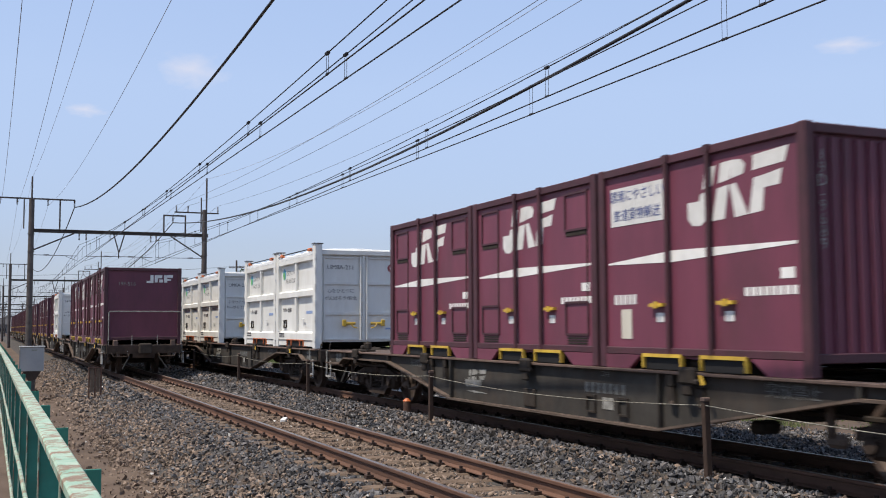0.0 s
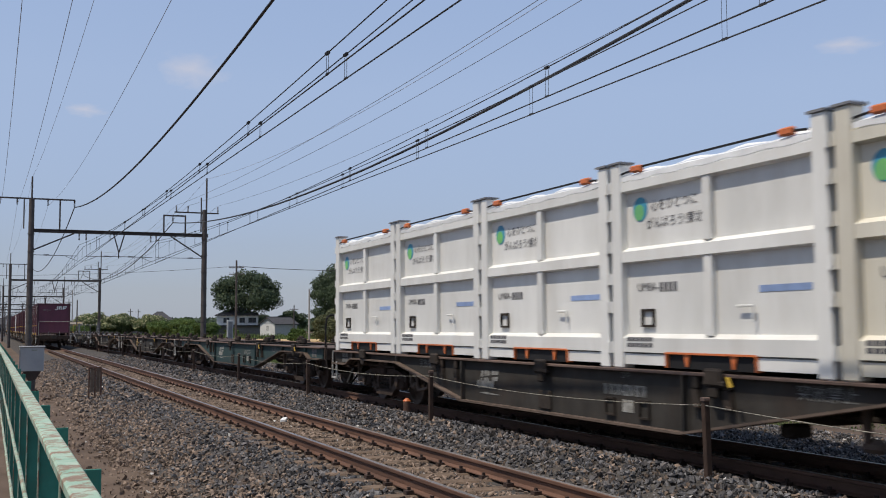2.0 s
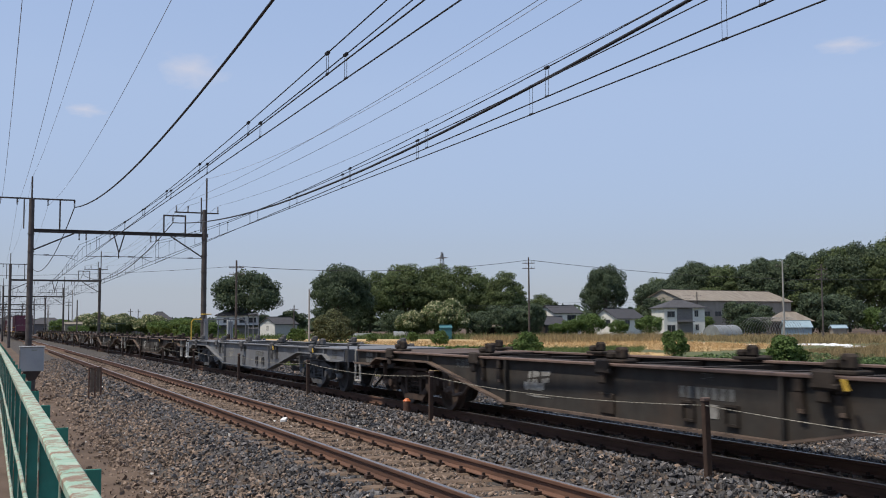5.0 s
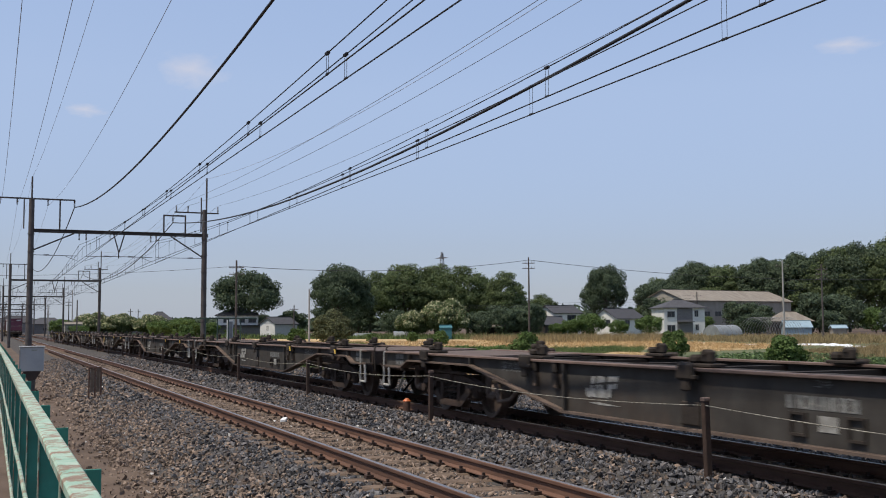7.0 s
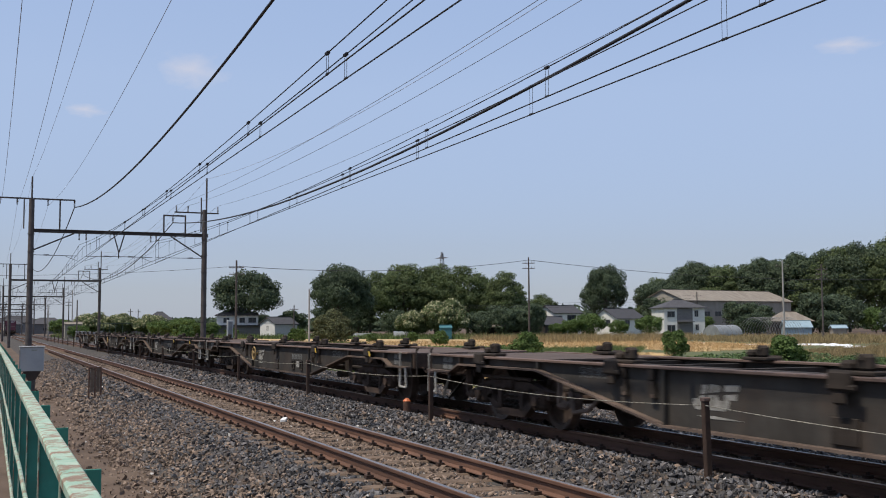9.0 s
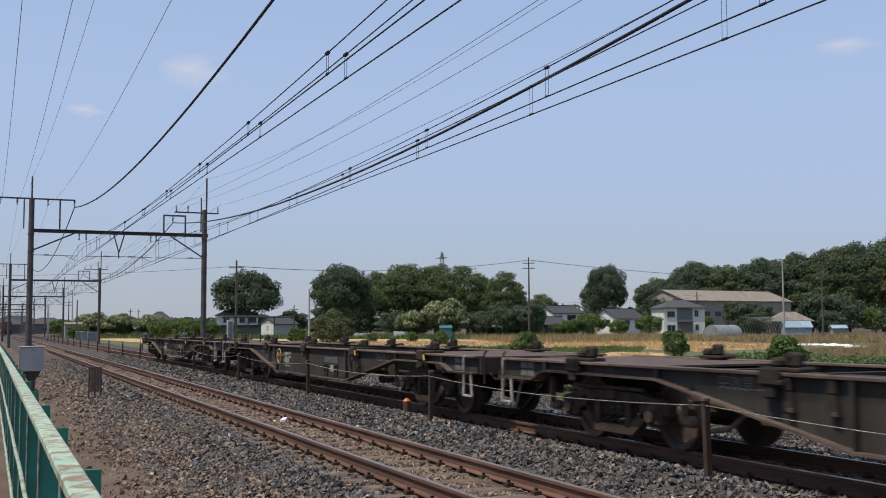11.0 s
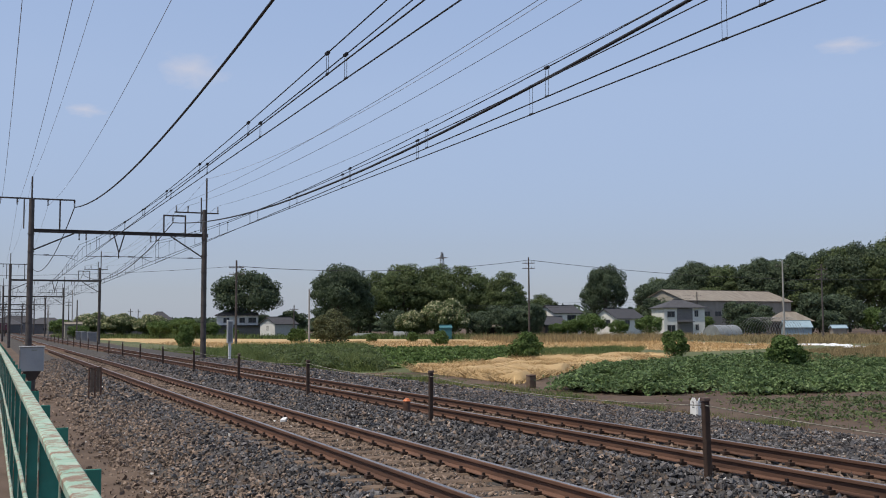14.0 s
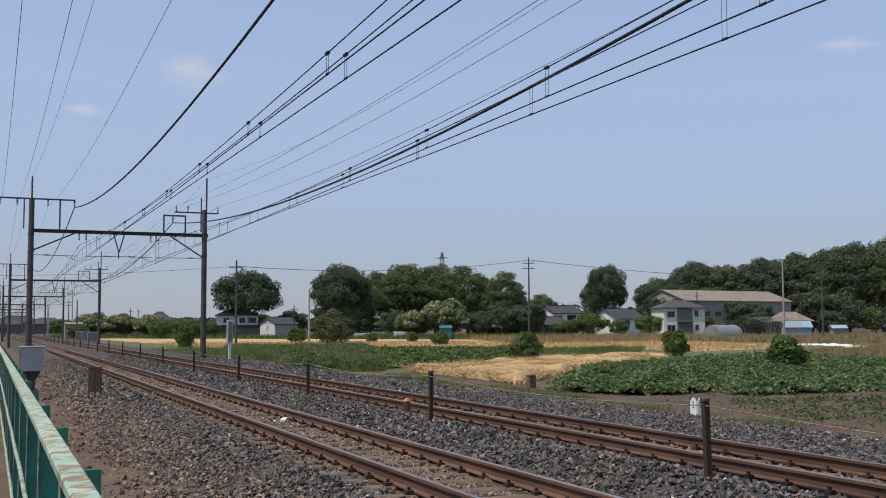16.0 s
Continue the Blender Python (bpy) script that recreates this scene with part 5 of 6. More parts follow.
# ---- thin clouds far off ----
def cloud_material():
    m = bpy.data.materials.new("thin_cloud")
    m.use_nodes = True
    n, l = m.node_tree.nodes, m.node_tree.links
    n.remove(n["Principled BSDF"])
    co = n.new("ShaderNodeTexCoord")
    ln = n.new("ShaderNodeVectorMath")
    ln.operation = "LENGTH"
    l.new(co.outputs["Object"], ln.inputs[0])
    nz = n.new("ShaderNodeTexNoise")
    nz.inputs["Scale"].default_value = 1.8
    nz.inputs["Detail"].default_value = 5
    l.new(co.outputs["Object"], nz.inputs["Vector"])
    ad = n.new("ShaderNodeMath")
    ad.operation = "MULTIPLY_ADD"
    ad.inputs[1].default_value = 1.1
    l.new(nz.outputs["Fac"], ad.inputs[0])
    l.new(ln.outputs["Value"], ad.inputs[2])
    mr = n.new("ShaderNodeMapRange")
    mr.inputs["From Min"].default_value, mr.inputs["From Max"].default_value = 0.55, 1.35
    mr.inputs["To Min"].default_value, mr.inputs["To Max"].default_value = 0.55, 0.0
    l.new(ad.outputs[0], mr.inputs["Value"])
    tr, em, mx = n.new("ShaderNodeBsdfTransparent"), n.new("ShaderNodeEmission"), n.new("ShaderNodeMixShader")
    em.inputs["Color"].default_value = (0.68, 0.66, 0.72, 1)
    l.new(mr.outputs[0], mx.inputs[0])
    l.new(tr.outputs[0], mx.inputs[1])
    l.new(em.outputs[0], mx.inputs[2])
    l.new(mx.outputs[0], n["Material Output"].inputs["Surface"])
    return m


M["cloud"] = cloud_material()
CLOUDS = ((467, 2697, 675, 120, 62), (214, 2816, 573, 70, 24), (2034, 2003, 733, 110, 30))
for x, y, z, w, h in CLOUDS:
    bm = B()
    bmesh.ops.create_grid(bm, x_segments=2, y_segments=2, size=1.2)
    o = link("cloud_backdrop", bm, M["cloud"])
    tagged(o, "faint white wisp of cloud in a hazy sky", "cloud", kind="structure")
    o.matrix_world = look((x, y, z), EYE) @ Matrix.Diagonal((w, h, 1, 1))
    o.visible_shadow = False
# ---- rolling stock ----
PITCH = 3.78     # between container places
LENGTH = 20.4    # wagon over couplers


def ring_pts(y, z, r, x, n=20):
    return [(x, y + r * math.cos(2 * math.pi * i / n), z + r * math.sin(2 * math.pi * i / n)) for i in range(n + 1)]


def build_wagon(paint, empty=True, handwheel=False, steps=True):
    """A flat wagon; the frame of an empty one rides a little higher on its springs."""
    w = thing("container_wagon", "", "freight wagon", "wagons of the trains")
    up = 0.05 if empty else 0.0
    low = [(-9.7, 0.70), (-8.75, 0.70), (-8.4, 0.83), (-6.2, 0.83), (-3.16, 0.30), (2.76, 0.30), (5.75, 0.83), (8.4, 0.83), (8.75, 0.70), (9.7, 0.70)]
    low = [(y, z + up) for y, z in low]
    top = 0.975 + up
    for s in (-1, 1):
        x0, x1 = s * 1.16, s * 1.185
        out = low + [(9.7, top), (-9.7, top)]
        sill = part("side_sill", prism(B(), out, x0, x1), paint, w)
        part("flange", boxed(s * 1.08, s * 1.26, -9.7, 9.7, top - 0.012, top + 0.022, bevel=0.006), M["flange"], sill, "rusty brown top flange")
        bm = B()
        for a, b in zip(low, low[1:]):
            prism(bm, [(a[0], a[1]), (b[0], b[1]), (b[0], b[1] + 0.028), (a[0], a[1] + 0.028)], s * 1.09, s * 1.29)
        part("lower_flange", bm, M["dusty"], sill, "dusty lower flange")
        bm = B()
        for y, z in ((-3.16, 0.33), (2.76, 0.33), (-6.2, 0.86), (5.75, 0.86), (-8.4, 0.84), (8.4, 0.84)):
            box(bm, s * 1.186, s * 1.255, y - 0.018, y + 0.018, z + up, top - 0.012)
        split("stiffener", bm, paint, sill)
        # darker, slightly raised band on the sill below the middle lock
        part("middle_bracket", boxed(s * 1.186, s * 1.215, -0.12, 0.22, 0.36 + up, 0.62 + up, bevel=0.01), M["under"], sill)
        # hooks and their brackets beside the knees of the sill
        bm = B()
        for y in (3.60, 3.02, -3.38, -3.92):
            box(bm, s * 1.19, s * 1.25, y - 0.055, y + 0.055, 0.82 + up, top - 0.01, bevel=0.015)
            prism(bm, [(y - 0.09, 0.62 + up), (y + 0.03, 0.62 + up), (y + 0.07, 0.82 + up), (y - 0.05, 0.82 + up)], s * 1.195, s * 1.25)
        split("tie_down_hook", bm, M["under"], sill)
        bm = B()
        for y in (3.56, 2.98, -3.42, -3.96):
            box(bm, s * 1.25, s * 1.262, y - 0.035, y + 0.015, 0.625 + up, 0.665 + up)
        split("hook_tip", bm, M["dusty"], sill)
        # two open card frames with a pale card between them
        x = s * 1.1865
        bm = B()
        for y in (-1.62, -2.36):
            for a, b, lo, hi in ((-0.11, 0.11, 0.40, 0.425), (-0.11, 0.11, 0.605, 0.63), (-0.11, -0.085, 0.425, 0.605), (0.085, 0.11, 0.425, 0.605)):
                box(bm, x, x + s * 0.03, y + a, y + b, lo + up, hi + up)
        split("card_frame", bm, M["under"], sill, touch=0.03)
        part("card", boxed(x, x + s * 0.004, -2.12, -1.88, 0.46 + up, 0.61 + up), M["mark"], sill, "worn pale card")
        mm = FACE_W if s < 0 else FACE_W @ pose(0, 0, 0, 0, 180, 0)
        for y in (4.32, -5.30):
            writing("stencil", "\u7a81\u653e\u7981\u6b62", 0.17, M["mark_faint"], sill, Matrix.Translation((x + s * 0.002, y, 0.855 + up)) @ mm, 1.15)
        writing("stencil", "\u30b3\u30ad", 0.10, M["mark_faint"], sill, Matrix.Translation((x + s * 0.002, -1.95, 0.905 + up)) @ mm, 1.2)
        bm = B()
        logo_bars(bm, x, 2.28, 0.54 + up, 0.76, 0.29, s)
        prism(bm, [(2.22, 0.475 + up), (1.95, 0.455 + up), (1.45, 0.465 + up), (1.95, 0.49 + up)], x, x + s * 0.003)
        box(bm, x, x + s * 0.002, 1.75, 2.12, 0.55 + up, 0.66 + up)
        tagged(part("emblem", bm, M["mark"], sill, "worn pale slanting emblem"), kind="stuff")
        bm = B()
        for e in (-1, 1):
            for j in range(2):
                box(bm, x, x + s * 0.002, e * 9.02 - 0.2 + 0.21 * j, e * 9.02 - 0.02 + 0.21 * j, 0.86 + up, 0.95 + up)
                box(bm, x, x + s * 0.002, e * 9.02 - 0.2 + 0.21 * j, e * 9.02 - 0.02 + 0.21 * j, 0.75 + up, 0.84 + up)
        tagged(part("repair_panel", bm, M["mark_faint"], sill, "faded pale panels"), kind="stuff")
        if handwheel:
            xw = s * 1.30
            bm = tube(B(), ring_pts(2.28, 0.72 + up, 0.19, xw), 0.017, 6)
            for q in (0.5, 2.6, 4.7):
                cyl(bm, (xw, 2.28, 0.72 + up), (xw, 2.28 + 0.19 * math.cos(q), 0.72 + up + 0.19 * math.sin(q)), 0.015, 6)
            cyl(bm, (s * 1.19, 2.28, 0.72 + up), (s * 1.33, 2.28, 0.72 + up), 0.035, 10)
            part("hand_brake_wheel", bm, M["brake_wheel"], sill, "faded yellow hand brake wheel")
    part("centre_sill", boxed(-0.22, 0.22, -9.7, 9.7, 0.60 + up, 0.93 + up), M["under"], w)
    bm = B()
    for y in (-5.67, -4.3, -3.16, -1.9, -0.4, 1.2, 2.76, 4.3, 5.67):
        box(bm, -1.155, 1.155, y - 0.08, y + 0.08, 0.76 + up, 0.945 + up)
    split("cross_beam", bm, M["under"], w)
    for e in (-1, 1):
        part("end_deck", boxed(-1.08, 1.08, min(e * 6.1, e * 9.72), max(e * 6.1, e * 9.72), 0.955 + up, 0.982 + up), M["deck"], w, "rust-brown steel end deck")
    # locks that hold the containers
    bm = B()
    for i in range(-2, 3):
        for s in (-1, 1):
            y = i * PITCH
            box(bm, s * 1.04 - 0.10, s * 1.04 + 0.12, y - 0.24, y + 0.24, 1.0 + up, 1.045 + up, bevel=0.012)
            box(bm, s * 1.04 - 0.05, s * 1.04 + 0.06, y - 0.17, y + 0.03, 1.04 + up, 1.20 + up, bevel=0.03)
            box(bm, s * 1.04 - 0.08, s * 1.04 + 0.07, y + 0.05, y + 0.20, 1.04 + up, 1.14 + up, bevel=0.03)
            cyl(bm, (s * 1.04 - 0.07, y - 0.08, 1.17 + up), (s * 1.04 + 0.10, y + 0.13, 1.12 + up), 0.03, 8)
            box(bm, s * 1.262, s * 1.33, y - 0.15, y + 0.15, 0.86 + up, 1.06 + up, bevel=0.03)
            box(bm, s * 1.265, s * 1.31, y - 0.06, y + 0.10, 0.74 + up, 0.87 + up, bevel=0.02)
            cyl(bm, (s * 1.30, y - 0.20, 0.90 + up), (s * 1.30, y + 0.14, 0.90 + up), 0.03, 6)
    split("container_lock", bm, M["under"], w, touch=0.2)
    bm = B()
    for y in (-4.1, -7.85):
        prism(bm, [(y, 0.98 + up), (y + 0.04, 0.98 + up), (y + 0.0, 0.87 + up), (y - 0.05, 0.88 + up)], -1.36, -1.345)
    split("lock_handle", bm, M["yellow"], w, "yellow lock handle")
    # brake gear hung from the frame
    part("air_tank", cyl(B(), (0.55, -1.2, 0.55), (0.55, 0.6, 0.55), 0.2, 14), M["under"], w, smooth=False)
    bm = tube(B(), [(-0.7, -6, 0.62), (-0.7, 6, 0.60)], 0.03)
    tube(bm, [(0.9, -8, 0.68), (0.9, 8, 0.66)], 0.025)
    box(bm, -0.75, -0.3, -4.9, -4.5, 0.52, 0.78)
    split("brake_pipe", bm, M["under"], w)
    part("control_valve", boxed(-0.9, -0.6, -4.5, -4.3, 0.36, 0.5, bevel=0.03), M["under"], w)
    part("bogie_pipe", tube(B(), [(-1.05, 4.3, 0.66), (-1.05, 4.7, 0.40), (-1.05, 5.1, 0.34), (-1.05, 5.2, 0.62)], 0.03, 6), M["dusty"], w)
    wheel = bpy.data.meshes.new("wheel")
    sec = [(-0.085, 0.0), (-0.085, 0.10), (-0.035, 0.13), (-0.02, 0.33), (-0.06, 0.36), (-0.065, 0.43), (0.045, 0.43), (0.05, 0.455), (0.068, 0.455), (0.068, 0.36), (0.03, 0.33), (0.03, 0.0)]
    n = 32
    verts = [(x, r * math.cos(2 * math.pi * i / n), r * math.sin(2 * math.pi * i / n)) for x, r in sec for i in range(n)]
    wheel.from_pydata(verts, [], [(k * n + i, (k + 1) * n + i, (k + 1) * n + (i + 1) % n, k * n + (i + 1) % n) for k in range(len(sec) - 1) for i in range(n)])
    wheel.materials.append(M["wheel"])
    for c in (-7.1, 7.1):
        bog = part("bogie", bogie_frame(c), M["bogie"], w, "rust-brown cast bogie frame")
        for yy in (-0.95, 0.95):
            for s in (-1, 1):
                o = new("wheel", wheel)
                o.parent = bog
                o.matrix_local = pose(s * 0.60, c + yy, 0.43, 0, 0, 0 if s < 0 else 180)
            part("axle", cyl(B(), (-0.95, c + yy, 0.43), (0.95, c + yy, 0.43), 0.07, 10), M["bogie"], bog)
        for s in (-1, 1):
            bm = B()
            for yy in (-0.17, 0.0, 0.17):
                tube(bm, [(s * 0.93 + 0.06 * math.cos(0.9 * k), c + yy + 0.06 * math.sin(0.9 * k), 0.27 + 0.0105 * k) for k in range(28)], 0.016, 5)
            tagged(part("spring_nest", bm, M["under"], bog), kind="stuff")
            for yy in (-1.52, 1.52):
                bm = boxed(s * 0.95, s * 1.02, c + yy - 0.03, c + yy + 0.03, 0.44, 0.80)
                box(bm, s * 0.88, s * 1.0, c + yy - 0.16, c + yy + 0.10, 0.34, 0.47, bevel=0.04)
                part("brake_hanger", bm, M["dusty"], bog, "dusty brake hanger and shoe")
    for e in (-1, 1):
        bm = boxed(-1.15, 1.15, e * 9.74 - 0.04, e * 9.74 + 0.04, 0.70 + up, 0.96 + up)
        box(bm, -0.34, 0.34, e * 9.74 - 0.05, e * 9.74 + 0.05, 0.56 + up, 0.71 + up)
        for s in (-1, 1):
            box(bm, s * 0.8 - 0.05, s * 0.8 + 0.05, e * 9.74 - 0.1, e * 9.74 + 0.1, 0.60 + up, 0.76 + up)
            tube(bm, [(s * 1.0, e * 9.79, 0.72 + up), (s * 0.95, e * 9.88, 0.62 + up), (s * 0.5, e * 9.88, 0.62 + up), (s * 0.45, e * 9.79, 0.72 + up)], 0.016, 6)
        part("end_beam", bm, M["bogie"], w, "grimy brown end beam")
        bm = boxed(-0.13, 0.13, e * 9.78, e * 10.05, 0.76, 1.0, bevel=0.02)
        box(bm, -0.2, 0.2, e * 10.0, e * 10.19, 0.70, 1.04, bevel=0.04)
        part("coupler", bm, M["under"], w)
        bm = B()
        for s in (-1, 1):
            pts = [(s * (0.45 + 0.25 * math.sin(a)), e * (9.82 + 0.25 * math.sin(a)), 0.62 - 0.40 * math.sin(a)) for a in [math.pi * i / 8 for i in range(9)]]
            tube(bm, pts, 0.024, 6)
        split("air_hose", bm, M["black"], w, touch=0.04)
        part("uncoupling_lever", tube(B(), [(-1.12, e * 9.83, 0.60), (-1.14, e * 9.86, 1.10), (-1.10, e * 9.88, 1.13)], 0.018, 6), M["under"], w)
        for s in (-1, 1):
            y = e * 9.5
            if steps:
                bm = tube(B(), [(s * 1.27, y - 0.13, 0.76), (s * 1.27, y - 0.16, 0.40), (s * 1.27, y + 0.16, 0.40), (s * 1.27, y + 0.13, 0.76)], 0.022, 6)
                part("step", bm, M["step_paint"], w, "white step iron")
                bm = tube(B(), [(s * 1.27, y + 0.14, 0.74), (s * 1.27, y + 0.14, 0.98 + up), (s * 1.22, y + 0.05, 0.98 + up)], 0.018, 6)
                part("grab_iron", bm, M["mark"], w)
    return w


def add_hoop(w, e, material, label):
    """A bent hand hoop on an end platform."""
    y = e * 9.66
    bm = tube(B(), [(-1.1, y, 1.0), (-1.1, y, 1.50), (-1.08, y, 1.72), (-1.0, y, 1.80), (-0.62, y, 1.80), (-0.55, y, 1.72), (-0.52, y, 1.0)], 0.023, 8)
    part("hand_hoop", bm, material, w, label)


def add_crossbar(w):
    """The tall green crosswise rail with its uprights at the end of a wagon."""
    part("crossbar", tube(B(), [(-1.3, 9.7, 1.84), (-1.24, 9.7, 1.88), (1.05, 9.7, 1.88), (1.1, 9.7, 1.84)], 0.026, 8), M["rail_green"], w, "dark green crosswise rail")
    for x in (-0.87, -0.42, 0.0, 0.47):
        part("upright", cyl(B(), (x, 9.7, 0.98), (x, 9.7, 1.88), 0.022, 8), M["rail_green"], w)


def add_brake_stand(w):
    """The brake platform of the grey wagon: a tapered column with a flat wheel, and railings on both sides of it."""
    bm = prism(B(), [(9.44, 1.0), (9.72, 1.0), (9.64, 1.88), (9.52, 1.88)], -0.62, -0.48)
    col = part("brake_column", bm, M["wagon_grey"], w, "tapered grey brake column")
    part("spindle", cyl(B(), (-0.55, 9.58, 1.86), (-0.55, 9.58, 2.05), 0.025, 8), M["wagon_grey"], col)
    bm = B()
    pts = [(-0.55 + 0.2 * math.cos(a), 9.58 + 0.2 * math.sin(a), 2.06) for a in [2 * math.pi * i / 20 for i in range(21)]]
    tube(bm, pts, 0.02, 6)
    for k in (0, 5, 10, 15):
        cyl(bm, (-0.55, 9.58, 2.05), pts[k], 0.014, 6)
    part("hand_brake_wheel", bm, M["yellow"], col, "yellow flat hand brake wheel")
    part("hand_hoop", tube(B(), [(-1.1, 9.68, 1.0), (-1.1, 9.68, 1.76), (-1.02, 9.68, 1.86), (-0.7, 9.68, 1.86)], 0.024, 8), M["yellow"], w, "yellow bent hand rail")
    part("railing", tube(B(), [(-0.7, 9.68, 1.86), (0.95, 9.68, 1.86), (1.05, 9.68, 1.76), (1.05, 9.68, 1.0)], 0.022, 8), M["wagon_grey"], w)
    for x in (-0.05, 0.45):
        part("railing_post", cyl(B(), (x, 9.68, 1.0), (x, 9.68, 1.86), 0.02, 8), M["wagon_grey"], w)
    bm = tube(B(), [(1.05, 9.2, 1.0), (1.05, 9.2, 1.95), (1.05, 9.1, 2.05), (1.05, 7.6, 2.05), (1.05, 7.5, 1.95), (1.05, 7.5, 1.0)], 0.02, 8)
    tube(bm, [(1.05, 8.35, 1.0), (1.05, 8.35, 2.05)], 0.018, 6)
    tube(bm, [(1.05, 9.2, 1.5), (1.05, 7.5, 1.5)], 0.016, 6)
    part("side_railing", bm, M["wagon_grey"], w, "thin grey side railing")
    bm = boxed(-1.33, -1.0, 9.25, 9.72, 0.38, 0.41)
    for y in (9.3, 9.67):
        box(bm, -1.3, -1.26, y - 0.02, y + 0.02, 0.40, 0.98)
    part("ladder_step", bm, M["white_paint"], w, "white ladder step")


def bogie_frame(c):
    """Side frames with an open spring window, bolster, axle boxes and links of one bogie centred at c."""
    bm = B()
    for s in (-1, 1):
        x0, x1 = s * 0.87, s * 0.99
        prism(bm, [(c - 1.22, 0.44), (c - 1.22, 0.56), (c - 0.62, 0.68), (c + 0.62, 0.68), (c + 1.22, 0.56), (c + 1.22, 0.44), (c + 0.70, 0.55), (c - 0.70, 0.55)], x0, x1)
        prism(bm, [(c - 0.80, 0.40), (c - 0.44, 0.15), (c + 0.44, 0.15), (c + 0.80, 0.40), (c + 0.66, 0.46), (c + 0.36, 0.26), (c - 0.36, 0.26), (c - 0.66, 0.46)], x0, x1)
        for q in (-1, 1):
            prism(bm, [(c + q * 0.30, 0.24), (c + q * 0.40, 0.24), (c + q * 0.42, 0.57), (c + q * 0.30, 0.57)], x0, x1)
            prism(bm, [(c + q * 0.62, 0.38), (c + q * 0.80, 0.38), (c + q * 0.74, 0.58), (c + q * 0.62, 0.60)], x0, x1)
        for yy in (-0.95, 0.95):
            box(bm, s * 0.86, s * 1.05, c + yy - 0.16, c + yy + 0.16, 0.29, 0.57, bevel=0.05)
            cyl(bm, (s * 1.03, c + yy, 0.43), (s * 1.10, c + yy, 0.43), 0.095, 12, 0.08)
            for k in range(3):
                a = 2.1 * k + 0.5
                p = (s * 1.05, c + yy + 0.11 * math.cos(a), 0.43 + 0.11 * math.sin(a))
                cyl(bm, p, (s * 1.09, p[1], p[2]), 0.018, 6)
        cyl(bm, (s * 1.05, c - 0.8, 0.73), (s * 1.05, c + 0.8, 0.73), 0.028, 6)
        box(bm, s * 0.9, s * 1.04, c - 0.16, c + 0.16, 0.56, 0.72, bevel=0.03)
    box(bm, -0.95, 0.95, c - 0.22, c + 0.22, 0.40, 0.66)
    return bm


def logo_bars(bm, x, y0, z0, w, h, s):
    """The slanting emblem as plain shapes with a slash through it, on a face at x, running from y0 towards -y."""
    shapes = (((0.0, 0.42), (0.0, 0.14), (0.05, 0.02), (0.14, 0.0), (0.21, 0.10), (0.26, 0.57), (0.15, 0.54), (0.13, 0.42)),
              ((0.17, 0.61), (0.28, 0.64), (0.32, 0.97), (0.20, 0.96)),
              ((0.27, 0.05), (0.40, 0.06), (0.45, 0.61), (0.33, 0.58)),
              ((0.34, 0.66), (0.46, 0.69), (0.49, 1.0), (0.37, 0.99)),
              ((0.49, 1.0), (0.58, 0.98), (0.62, 0.88), (0.60, 0.74), (0.47, 0.70)),
              ((0.46, 0.60), (0.52, 0.62), (0.64, 0.08), (0.51, 0.06)),
              ((0.65, 0.08), (0.78, 0.10), (0.81, 0.66), (0.70, 0.64)),
              ((0.69, 0.76), (0.82, 0.78), (0.85, 1.02), (0.70, 1.0)),
              ((0.80, 0.46), (0.94, 0.47), (0.97, 0.71), (0.81, 0.66)),
              ((0.85, 1.02), (1.03, 1.04), (0.99, 0.80), (0.82, 0.78)))
    for q in shapes:
        prism(bm, [(y0 - u * w, z0 + v * h) for u, v in q], x, x + s * 0.003)


